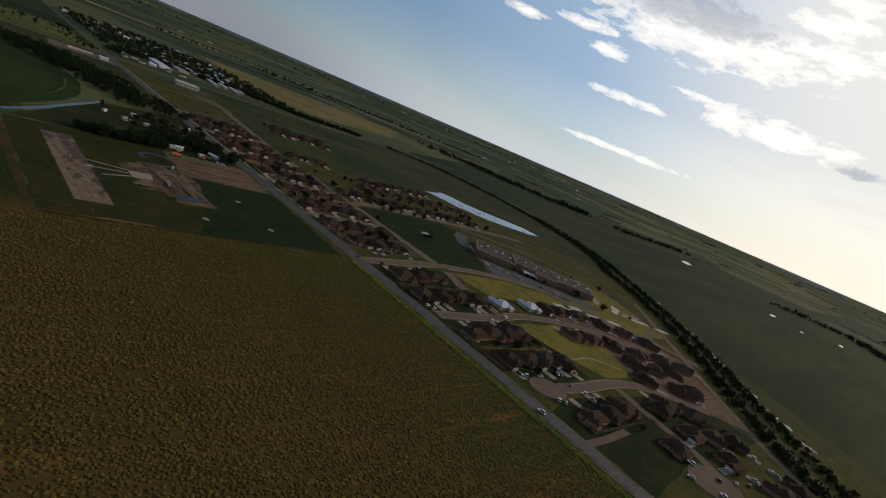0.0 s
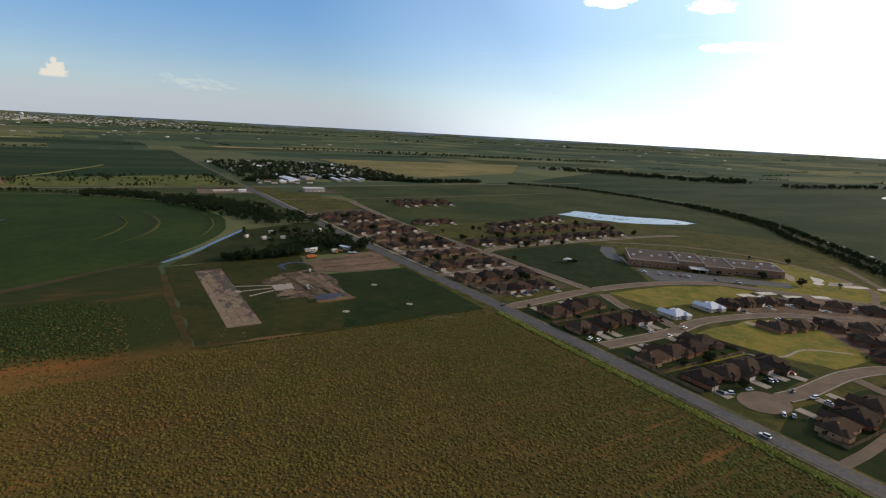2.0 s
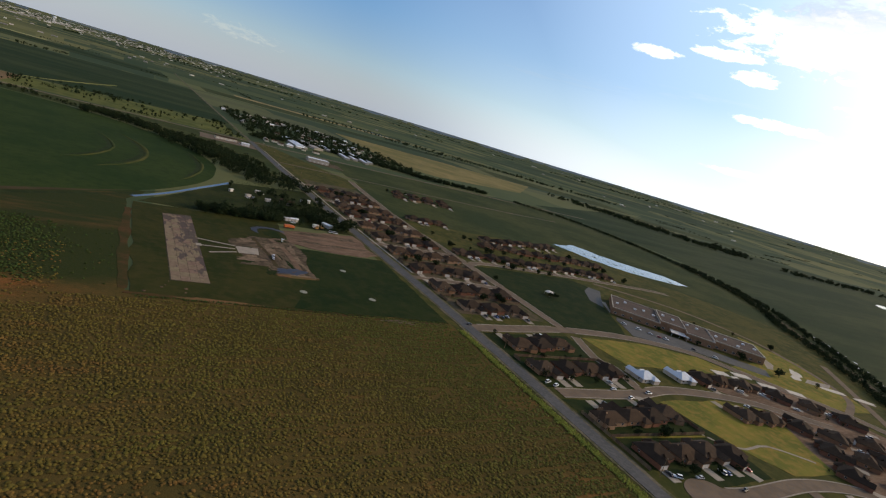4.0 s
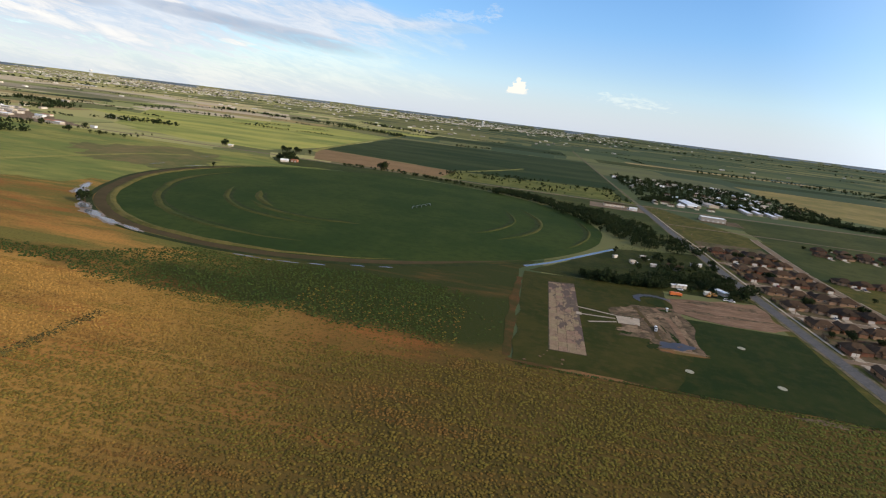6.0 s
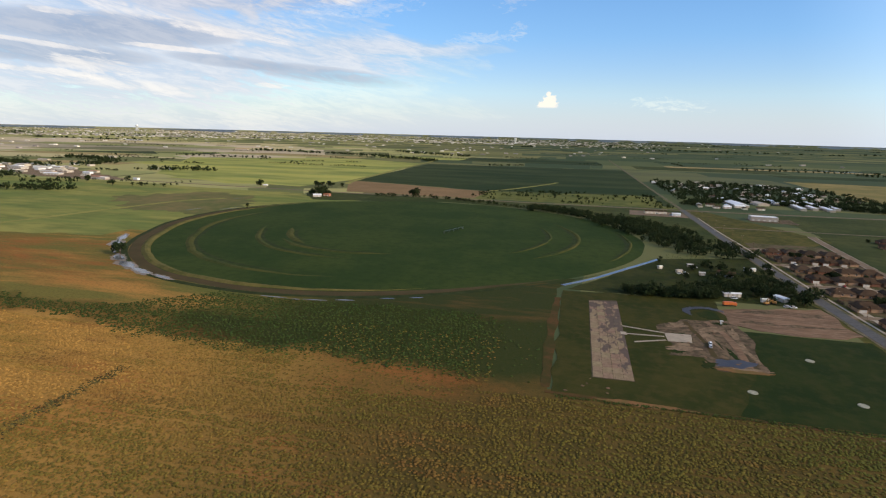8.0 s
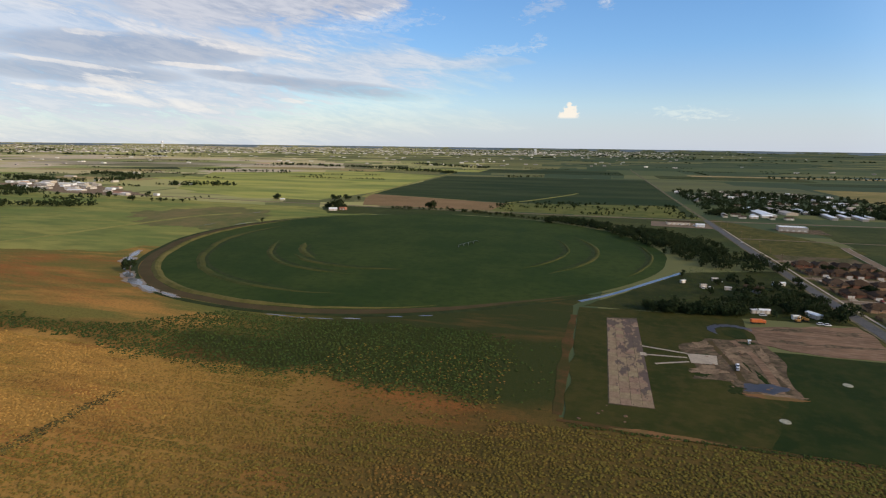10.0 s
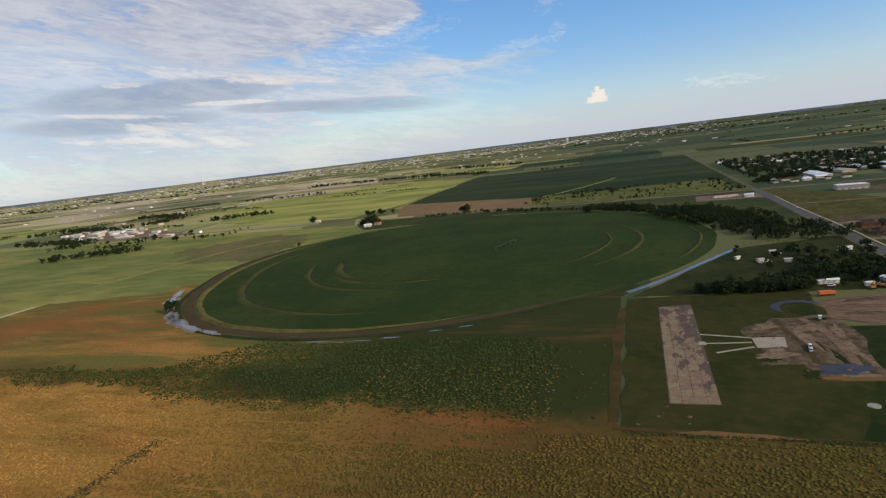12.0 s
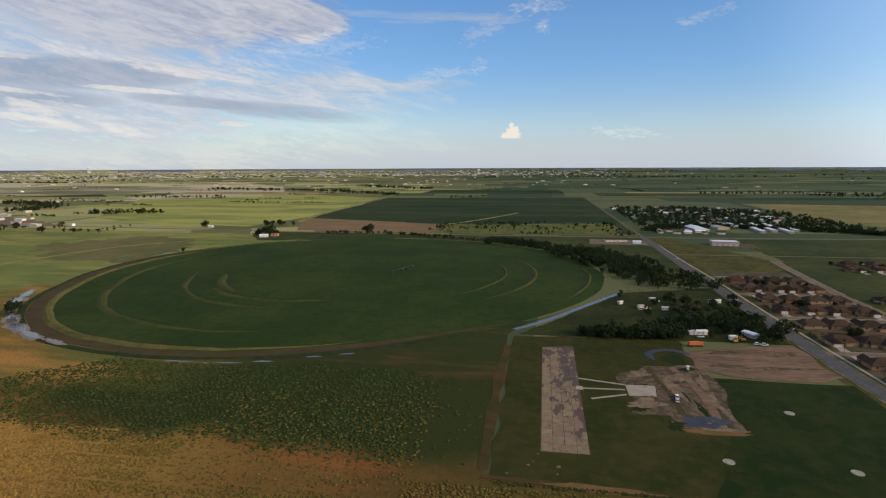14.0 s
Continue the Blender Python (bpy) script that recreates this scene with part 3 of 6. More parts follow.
M["brick_pink"] = surface("pinkish_brick_wall", (0.40, 0.25, 0.15), (0.32, 0.20, 0.122), 0.3, (0.45, 0.30, 0.19), 3.0, bump=0.2, bump_scale=6)
M["brick_red"] = surface("red_brick_wall", (0.22, 0.098, 0.060), (0.17, 0.078, 0.050), 0.3, (0.26, 0.14, 0.09), 3.0, bump=0.2, bump_scale=6)
M["town_grass"] = surface("roadside_grass", (0.04048, 0.04576, 0.01056), (0.06864, 0.06336, 0.01496), 0.03, (0.1144, 0.0836, 0.02464), 0.12, bump=0.3)
M["underlay"] = surface("white_roof_underlay", (0.6084, 0.624, 0.6552), (0.546, 0.5694, 0.6084), 0.3, (0.468, 0.4836, 0.5148), 2.0)
M["membrane"] = surface("gravel_roof_membrane", (0.105, 0.076, 0.060), (0.080, 0.060, 0.048), 0.08, (0.14, 0.105, 0.083), 0.5)
M["trim"] = surface("painted_trim", (0.62, 0.58, 0.52), (0.54, 0.50, 0.45), 0.5, by="thing", vary=0.15, rough=0.6)
M["white_metal"] = surface("white_metal_sheet", (0.74, 0.75, 0.76), (0.64, 0.65, 0.67), 0.05, (0.55, 0.55, 0.55), 0.4, rough=0.5)
M["tan_metal"] = surface("tan_metal_sheet", (0.42, 0.36, 0.29), (0.36, 0.31, 0.25), 0.05, (0.30, 0.26, 0.22), 0.4, rough=0.55)
M["rust_roof"] = surface("terracotta_roof", (0.40, 0.17, 0.09), (0.33, 0.14, 0.08), 0.1, rough=0.7)
M["wood"] = surface("weathered_fence_wood", (0.17, 0.115, 0.072), (0.13, 0.09, 0.058), 0.6, (0.21, 0.15, 0.10), 3.0, by="thing", vary=0.25)
M["glass"] = surface("window_glass", (0.02, 0.025, 0.03), (0.03, 0.035, 0.04), 0.5, rough=0.08)
M["water"] = surface("still_water", (0.085, 0.088, 0.088), (0.12, 0.115, 0.105), 0.05, rough=0.16)
M["leaf"] = surface("tree_leaves", (0.0171, 0.0261, 0.0108), (0.0279, 0.0369, 0.0135), 0.08, (0.0126, 0.0198, 0.009), 0.6, by="island", vary=0.4)
M["bark"] = surface("bark", (0.07, 0.052, 0.038), (0.05, 0.038, 0.03), 1.0, bump=0.4, bump_scale=6)
M["orange_paint"] = surface("orange_paint", (0.55, 0.14, 0.03), (0.45, 0.11, 0.03), 0.4, rough=0.5)
M["yellow_paint"] = surface("yellow_paint", (0.36, 0.17, 0.03), (0.29, 0.14, 0.03), 0.4, rough=0.5)
M["tyre"] = surface("black_rubber", (0.02, 0.02, 0.02), (0.03, 0.03, 0.03), 1.0)
M["rim"] = surface("alloy", (0.4, 0.4, 0.42), (0.34, 0.34, 0.36), 1.0, rough=0.35, metal=1.0)
for tint, rgb in (("white", (0.72, 0.72, 0.72)), ("silver", (0.45, 0.46, 0.48)), ("black", (0.03, 0.03, 0.035)), ("red", (0.32, 0.03, 0.025)), ("blue", (0.06, 0.11, 0.26))):
    M["car_" + tint] = surface("car_paint_" + tint, rgb, tuple(c * 0.93 for c in rgb), 0.5, rough=0.3)

# ---- mesh tools ----
COUNTRY = (-215.0, -250.0)


def rise(x, y):
    """The open country climbs gently some kilometres out."""
    q = max(0.0, (math.hypot(x - COUNTRY[0], y - COUNTRY[1]) - 3000.0) / 1900.0)
    return 98.0 * q ** 1.6


REACH = np.linspace(0.0, 4950.0, 991)
TRUE_REACH = np.array([119.0 * r / (119.0 - 98.0 * max(0.0, (r - 3000.0) / 1900.0) ** 1.6) if r < 4915 else 29000.0 + r for r in REACH])


def drawn_in(x, y):
    """Level country beyond three kilometres, drawn in to the rising rim: place and scale."""
    dx, dy = x - COUNTRY[0], y - COUNTRY[1]
    far = max(1.0, math.hypot(dx, dy))
    k = float(np.interp(far, TRUE_REACH, REACH)) / far
    return COUNTRY[0] + dx * k, COUNTRY[1] + dy * k, k


def part(name, bm, material, parent=None, label=""):
    me = bpy.data.meshes.new(name)
    bm.to_mesh(me)
    bm.free()
    me.materials.append(material)
    ob = new(name, me)
    ob.parent = parent
    if label:
        tagged(ob, label)
    return ob


def raw(name, verts, faces, material, parent=None):
    me = bpy.data.meshes.new(name)
    me.from_pydata(verts, [], faces)
    me.update()
    me.materials.append(material)
    ob = new(name, me)
    ob.parent = parent
    return ob


def box(bm, x0, y0, z0, x1, y1, z1, bevel=0.0):
    m = Matrix.LocRotScale(((x0 + x1) / 2, (y0 + y1) / 2, (z0 + z1) / 2), None, (x1 - x0, y1 - y0, z1 - z0))
    made = bmesh.ops.create_cube(bm, size=1.0, matrix=m)["verts"]
    if bevel:
        edges = list({e for v in made for e in v.link_edges})
        bmesh.ops.bevel(bm, geom=edges, offset=bevel, segments=1, affect="EDGES")
    return bm


def boxed(*dims, bevel=0.0):
    return box(bmesh.new(), *dims, bevel=bevel)


def tube(bm, a, b, r0, r1, seg=6):
    a, b = Vector(a), Vector(b)
    m = Matrix.Translation((a + b) / 2) @ (b - a).to_track_quat("Z", "Y").to_matrix().to_4x4()
    bmesh.ops.create_cone(bm, cap_ends=True, segments=seg, radius1=r0, radius2=r1, depth=(b - a).length, matrix=m)
    return bm


def patch(name, pts, z, material, label, category="field", depth=0.0):
    """A flat piece of land with a low edge."""
    bm = bmesh.new()
    top = [bm.verts.new((x, y, z)) for x, y in pts]
    f = bm.faces.new(top)
    if f.normal.z < 0 or sum(a[0] * b[1] - b[0] * a[1] for a, b in zip(pts, pts[1:] + pts[:1])) < 0:
        f.normal_flip()
    low = [bm.verts.new((x, y, z - 0.3)) for x, y in pts]
    for i in range(len(pts)):
        j = (i + 1) % len(pts)
        bm.faces.new((top[i], low[i], low[j], top[j]))
    ob = part(name, bm, material)
    return tagged(ob, label, category, kind="structure")


def ragged(cx, cy, rx, ry, turn=0.0, n=40, amp=0.15, seed=1.0):
    """An uneven rounded outline."""
    pts = []
    for i in range(n):
        a = 2 * math.pi * i / n
        k = 1 + amp * (noise.fractal((math.cos(a) * 1.7 + seed, math.sin(a) * 1.7, seed), 1.0, 2.0, 4) * 1.4)
        x, y = rx * k * math.cos(a), ry * k * math.sin(a)
        c, s = math.cos(radians(turn)), math.sin(radians(turn))
        pts.append((cx + c * x - s * y, cy + s * x + c * y))
    return pts


def frayed(pts, step=12.0, amp=2.0, seed=3.0):
    """A polygon whose sides waver."""
    out = []
    for (x0, y0), (x1, y1) in zip(pts, pts[1:] + pts[:1]):
        d = math.hypot(x1 - x0, y1 - y0)
        n = max(1, int(d / step))
        for i in range(n):
            x, y = x0 + (x1 - x0) * i / n, y0 + (y1 - y0) * i / n
            k = amp * 2 * noise.noise((x * 0.05 + seed, y * 0.05, seed))
            out.append((x - (y1 - y0) / d * k, y + (x1 - x0) / d * k))
    return out


def smooth_line(pts, step=8.0):
    out = []
    q = [pts[0]] + list(pts) + [pts[-1]]
    for i in range(1, len(q) - 2):
        p0, p1, p2, p3 = (Vector(v) for v in q[i - 1:i + 3])
        n = max(1, int((p2 - p1).length / step))
        for k in range(n):
            t = k / n
            out.append(0.5 * ((2 * p1) + (p2 - p0) * t + (2 * p0 - 5 * p1 + 4 * p2 - p3) * t * t + (3 * p1 - p0 - 3 * p2 + p3) * t ** 3))
    out.append(Vector(pts[-1]))
    return out


def ribbon(name, pts, width, z, material, label, category="road", wobble=0.0, smooth=True, parent=None):
    line = smooth_line(pts) if smooth else [Vector(p) for p in pts]
    bm = bmesh.new()
    rows = []
    for i, p in enumerate(line):
        t = (line[min(i + 1, len(line) - 1)] - line[max(i - 1, 0)]).normalized()
        n = Vector((-t.y, t.x))
        w = width / 2 * (1 + wobble * noise.noise((p.x * 0.06, p.y * 0.06, 2.0)))
        a, b = p + n * w, p - n * w
        h = rise(p.x, p.y)
        rows.append([bm.verts.new((q.x, q.y, h + zz)) for q, zz in ((a, z - 0.3), (a, z), (b, z), (b, z - 0.3))])
    for r, s in zip(rows, rows[1:]):
        for k in range(3):
            bm.faces.new((r[k], r[k + 1], s[k + 1], s[k]))
    bmesh.ops.recalc_face_normals(bm, faces=bm.faces[:])
    ob = part(name, bm, material, parent)
    if parent is None:
        tagged(ob, label, category, kind="structure")
    return ob


# how the circular field departs from a true circle: bearing in degrees, share of the radius
OUT_OF_ROUND = ((-180, 0.975), (-168, 0.968), (-155, 0.960), (-131, 1.0), (-114, 1.022), (-95, 1.010), (-76, 0.975), (-65, 0.950), (-56, 0.930), (-30, 0.945), (0, 0.985), (30, 1.0), (90, 1.0), (160, 0.985), (180, 0.975))


def out_of_round(deg):
    return float(np.interp((deg + 180) % 360 - 180, *zip(*OUT_OF_ROUND)))


def ring(name, cx, cy, r0, r1, z, material, label, a0=0.0, a1=360.0, category="field", squash=1.0, shaped=False):
    n = max(8, int((a1 - a0) / 3))
    bm = bmesh.new()
    rows = []
    for i in range(n + 1):
        f = i / n
        a = radians(a0 + (a1 - a0) * f)
        wob = 1.5 * noise.noise((math.cos(a) * 6, math.sin(a) * 6, r0 * 0.1))
        fade = 1.0 if a1 - a0 >= 360 else min(1.0, 6 * f, 6 * (1 - f)) * 0.98 + 0.02
        mid, half = (r0 + r1) / 2 + wob, (r1 - r0) / 2 * fade
        if shaped:
            k = out_of_round(a0 + (a1 - a0) * f)
            mid, half = (mid * k, half) if r0 > 0 else (mid * k, half * k)
        rows.append([bm.verts.new((cx + r * math.cos(a), cy + squash * r * math.sin(a), z)) for r in (mid - half, mid + half)])
    for p, q in zip(rows, rows[1:]):
        bm.faces.new((p[0], p[1], q[1], q[0]))
    return tagged(part(name, bm, material), label, category, kind="structure")


def bank_ring(cx, cy, r0, r1, z, high, material, label, a0, a1):
    """A low rounded earth bank following an arc, fading out at its ends."""
    n = max(12, int((a1 - a0) / 1.2))
    bm = bmesh.new()
    rows = []
    for i in range(n + 1):
        f = i / n
        a = radians(a0 + (a1 - a0) * f)
        c, s = math.cos(a), math.sin(a)
        wob = 1.6 * noise.noise((c * 9, s * 9, r0 * 0.1)) + 0.5 * noise.noise((c * 60, s * 60, r0 * 0.1))
        fade = min(1.0, 5 * f, 5 * (1 - f)) * 0.97 + 0.03
        mid, half = (r0 + r1) / 2 + wob, (r1 - r0) / 2 * fade
        mid *= out_of_round(a0 + (a1 - a0) * f)
        h = high * fade * (0.8 + 0.6 * noise.noise((c * 25, s * 25, 5.0)))
        rows.append([bm.verts.new((cx + (mid + k * half) * c, cy + (mid + k * half) * s, z + u * h)) for k, u in ((-1, -0.15), (-0.35, 0.8), (0.2, 1.0), (1, -0.15))])
    for p, q in zip(rows, rows[1:]):
        for k in range(3):
            bm.faces.new((p[k], p[k + 1], q[k + 1], q[k]))
    return tagged(part("field_bank", bm, material), label, "bank", kind="structure")


# ---- the ground ----
def build_ground():
    radii = [0, 150, 400, 800, 1300, 1900, 2500, 3000] + [3000 + 95 * k for k in range(1, 21)] + [4960]
    seg = 120
    verts, faces = [], []
    for r in radii:
        for k in range(seg):
            a = 2 * math.pi * k / seg
            x, y = COUNTRY[0] + r * math.cos(a), COUNTRY[1] + r * math.sin(a)
            bumpy = 0.25 * noise.noise((x * 0.0016, y * 0.0016, 0)) * min(1, max(0, (r - 3000) / 600))
            verts.append((x, y, rise(x, y) + bumpy))
    for i in range(len(radii) - 1):
        for k in range(seg):
            j = (k + 1) % seg
            faces.append((i * seg + k, (i + 1) * seg + k, (i + 1) * seg + j, i * seg + j))
    ob = raw("ground", verts, faces[seg * 0:], M["land"])
    tagged(ob, "wide flat farmland of pasture, crops and bare soil", "ground", kind="structure")


build_ground()


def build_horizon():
    """Far country at the rim, thick with low trees, its skyline uneven; haze is painted on as pale blue."""
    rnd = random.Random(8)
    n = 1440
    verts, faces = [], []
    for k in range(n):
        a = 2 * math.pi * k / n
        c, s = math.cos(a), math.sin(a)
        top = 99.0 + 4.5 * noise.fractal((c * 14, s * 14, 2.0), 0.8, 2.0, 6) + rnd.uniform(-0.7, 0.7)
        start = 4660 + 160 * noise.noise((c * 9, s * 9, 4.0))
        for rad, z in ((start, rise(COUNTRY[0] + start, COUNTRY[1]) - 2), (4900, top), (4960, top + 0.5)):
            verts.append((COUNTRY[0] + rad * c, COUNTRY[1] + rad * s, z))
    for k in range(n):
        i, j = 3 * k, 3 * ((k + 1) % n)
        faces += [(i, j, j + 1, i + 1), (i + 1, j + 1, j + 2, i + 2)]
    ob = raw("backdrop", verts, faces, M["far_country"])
    tagged(ob, "far country along the horizon in painted pale bluish haze", "backdrop", kind="structure")


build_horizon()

# fields round the crossroads, in metres from the junction of road and street
patch("crop_field", frayed([(-760, -900), (-13, -900), (-13, 8), (-203, 8), (-204, 196), (-190, 230), (-640, 300), (-840, 300), (-840, -200)]), 0.06, M["near_field"], "ripening ochre-green row crop over red soil")
ring("circular_field", -405, 415, 0, 297, 0.14, M["pivot_crop"], "dark green circular irrigated field", shaped=True)
bank_ring(-405, 415, 280, 289, 0.2, 1.5, M["bank_grass"], "pale grassy bank round the circular field", 150, 292)
ring("field_track", -405, 415, 289, 300, 0.18, M["track"], "brown earth track round the circular field", 140, 318, "track", shaped=True)
ring("field_ditch", -405, 415, 300, 306, 0.16, M["ditch_grass_and_shade"], "dark grassy ditch round the circular field", 95, 330, "ditch", shaped=True)
for r0, r1, a0, a1 in ((240, 249, 158, 275), (170, 177, 190, 272), (132, 141, 196, 240), (144, 152, 225, 285), (219, 225, -34, 34), (187, 191, -36, 28), (279, 283, -24, 20)):
    bank_ring(-405, 415, r0, r1, 0.16, 0.9, M["stubble"], "low pale grassy bank in the circular field", a0, a1)
    # the shade along each bank's inner side is drawn as a dark strip
    ring("field_furrow", -405, 415, r0 - 4.5, r0 - 0.6, 0.17, M["ditch_grass_and_shade"], "dark strip of painted shade inside a grassy bank", a0 + 3, a1 - 3, "furrow", shaped=True)
patch("roadside_ground", frayed([(-15, -700), (180, -420), (240, -330), (400, -120), (560, 60), (400, 340), (110, 560), (16, 800), (-15, 800)], 20, 2), 0.04, M["town_grass"], "rough grass along the road and round the houses", "grass")
patch("airfield_grass", frayed([(-201, 5), (-118, 4), (-96, 60), (-90, 128), (-88, 200), (-200, 192)], 6, 1.6), 0.16, M["runway_grass"], "short yellowish-green mown grass round the runway", "grass")
patch("airfield_grass", frayed([(-119, 4), (-14, 3), (-12, 128), (-80, 128), (-91, 128), (-97, 60)], 10, 1.0), 0.155, M["lawn"], "dark green grass of the model airfield", "grass")
patch("farmyard_grass", frayed([(-196, 196), (-14, 200), (-14, 380), (-105, 345)], 10, 2.0), 0.12, M["yard_grass"], "rough pasture round a farmstead", "grass")
patch("park_grass", frayed([(230, -430), (430, -140), (560, 20), (640, 110), (770, 280), (830, 600), (700, 360), (400, 345), (110, 335), (100, 60), (150, -200)], 20, 2), 0.03, M["pasture"], "green grassland round the school and pond", "grass")
patch("creek_meadow", frayed([(-700, 745), (-640, 655), (-400, 722), (-120, 660), (-60, 420), (-14, 385), (-14, 776), (-330, 773), (-700, 781)], 20, 5), 0.065, M["pasture"], "green meadow beside the creek trees")
patch("west_meadow", frayed([(-1800, -300), (-880, -300), (-850, 220), (-640, 290), (-560, 700), (-1150, 780), (-1750, 760), (-1800, 300)], 25, 6), 0.05, M["west_grass"], "wide green meadow of the west")
patch("bright_field", [(-1245, 1000), (-1696, 1742), (-1132, 2104), (-778, 1920), (-735, 1067), (-764, 898), (-939, 848)], 0.08, M["bright_grass"], "bright green pasture beyond the country road")
patch("dark_field", [(-725, 1060), (-757, 1926), (-14, 1998), (-14, 1026), (-362, 958)], 0.10, M["dark_crop"], "dark green crop field")
patch("ploughed_field", [(-735, 1055), (-640, 808), (-380, 803), (-372, 946), (-576, 1010)], 0.12, M["brown_soil"], "brown ploughed field")
patch("dark_green_field", [(-3060, 2150), (-2420, 2360), (-1960, 1880), (-2590, 1740)], 0.14, M["dark_crop"], "dark green crop field beyond the works")
patch("scrub_field", frayed([(-372, 946), (-380, 803), (-14, 795), (-14, 1026)], 20, 6), 0.11, M["scrub_grass"], "pale green scrub pasture")
patch("tan_field", [(440, 1700), (1250, 1560), (900, 1150), (500, 1000), (414, 1056)], 0.08, M["tan_pasture"], "tan stubble field behind the village")
patch("north_pasture", frayed([(14, 400), (120, 520), (120, 770), (760, 860), (830, 600), (700, 330), (300, 330), (110, 330)], 25, 6), 0.07, M["pasture"], "green pasture behind the houses")
patch("east_field", [(830, 640), (770, 900), (1400, 1250), (2300, 800), (2000, -300), (900, -500), (230, -420), (420, -140), (620, 80), (770, 280), (840, 470)], 0.09, M["dark_crop"], "wide dark green field beyond the hedge")
patch("west_pasture", frayed([(-700, 260), (-1500, 130), (-1750, 700), (-1150, 690), (-960, 735), (-700, 740), (-640, 640), (-700, 520)], 25, 8), 0.07, M["west_grass"], "wide green pasture west of the circular field")
patch("west_field", frayed([(-700, 430), (-830, 440), (-960, 560), (-860, 690), (-740, 640), (-690, 540)], 5, 16), 0.09, M["fallow"], "fallow brownish-green field")
ribbon("field_margin", [(-905, 120), (-868, 284), (-858, 341), (-848, 409), (-835, 489), (-819, 553), (-780, 610)], 11.0, 0.13, M["margin"], "pale grassy margin between fields", "margin", wobble=0.5)

ribbon("field_track", [(-700, 962), (-722, 1062), (-760, 1560), (-800, 2190)], 13.0, 0.16, M["margin"], "pale dry track between two fields", "track", wobble=0.4)
ribbon("field_track", [(-372, 960), (-330, 1030), (-262, 1190), (-236, 1270)], 9.0, 0.16, M["margin"], "pale dry track into the dark field", "track", wobble=0.5)

# ---- roads ----
STREETS = []


def street(pts, width, z, label):
    STREETS.append(([p.copy() for p in smooth_line(pts, 4.0)], width, z))
    return ribbon("street", pts, width, z, M["street"], label)


def kerbs():
    """A low concrete step along both sides of the residential streets, open at every junction."""
    for me, (line, width, z) in enumerate(STREETS):
        others = [(q, w) for k, (ln, w, _) in enumerate(STREETS) if k != me for q in ln[::2]]
        for side in (-1, 1):
            run = []
            for i, p in enumerate(line):
                t = (line[min(i + 1, len(line) - 1)] - line[max(i - 1, 0)]).normalized()
                e = p + Vector((-t.y, t.x)) * side * (width / 2 + 0.3)
                free = 8 < e.x and all((q - e).length > w / 2 + 2.5 for q, w in others)
                free = free and all(math.hypot(e.x - cx, e.y - cy) > rr for cx, cy, rr in ((30, -171, 14), (70, -262, 19)))
                if free:
                    run.append((e.x, e.y))
                if (not free or i == len(line) - 1) and len(run) > 2:
                    ribbon("kerb", run, 0.7, z + 0.13, M["concrete"], "pale concrete kerb along the street", "kerb", smooth=False)
                if not free:
                    run = []

ribbon("main_road", [(-7, -700), (-5, -400), (-1, -200), (0, 0), (-5, 200), (-9, 400), (-10, 700), (-9, 790)], 9.0, 0.30, M["asphalt"], "straight grey two-lane asphalt road", wobble=0.0)
ribbon("farm_road", [(-9, 786), (-11, 1250), (-12, 2300), (-14, 2990)], 6.5, 0.29, M["shoulder"], "pale gravelled farm road running north")
ribbon("road_verge", [(-24, 830), (-24, 1250), (-22, 1900)], 16.0, 0.2, M["dark_crop"], "dark grassy verge beside the farm road", "verge", wobble=0.5)
ribbon("country_road", [(-1900, 850), (-1036, 806), (-660, 788), (-334, 780), (-10, 782), (312, 800), (900, 840)], 8.0, 0.26, M["street"], "narrow pale country road")
street([(2, -1), (40, 3), (97, 10), (166, 6), (224, -14), (250, -48), (275, -85), (296, -116), (310, -160)], 10.0, 0.27, "curving concrete residential street")
street([(98, 8), (97, 160), (92, 325), (104, 505), (110, 560)], 8.5, 0.25, "straight concrete residential street")
for y in (95, 185, 272, 356, 440):
    street([(-2, y), (96, y)], 8.0, 0.24, "concrete street between rows of houses")
street([(99, 160), (145, 176), (363, 176), (420, 168)], 8.0, 0.23, "concrete street along the park")
street([(12, -84), (70, -85), (114, -79), (164, -86), (195, -98), (240, -128)], 9.0, 0.24, "concrete street with pale kerbs")
street([(30, -170), (60, -174), (110, -173), (150, -184), (185, -215)], 9.0, 0.24, "concrete cul-de-sac street with pale kerbs")
street([(99, -2), (86, -38), (92, -50), (85, -80)], 7.0, 0.22, "short concrete street")
kerbs()
patch("turning_circle", ragged(30, -171, 13.5, 11.5, 0, amp=0.02), 0.28, M["street"], "concrete turning circle of a cul-de-sac", "road")
patch("turning_circle", ragged(70, -262, 18, 15, 0, amp=0.02), 0.28, M["street"], "concrete turning circle of a cul-de-sac", "road")
street([(107, -176), (101, -198), (97, -215), (93, -236), (86, -254), (72, -262)], 8.0, 0.235, "concrete side street to a turning circle")
ribbon("side_lane", [(0, -217), (25, -217), (52, -215)], 5.0, 0.255, M["street"], "short concrete lane")
ribbon("hedge_lane", [(150, -322), (225, -262), (290, -206), (402, -113), (512, -1), (585, 86), (671, 181), (734, 295), (772, 420)], 8.0, 0.18, M["yard_soil"], "earth lane between two hedges", "track", wobble=0.3)
ribbon("bank_road", [(120, -330), (165, -283), (190, -255), (255, -192), (350, -106), (442, -22)], 7.0, 0.2, M["street"], "pale dirt road along the hedge", "track")
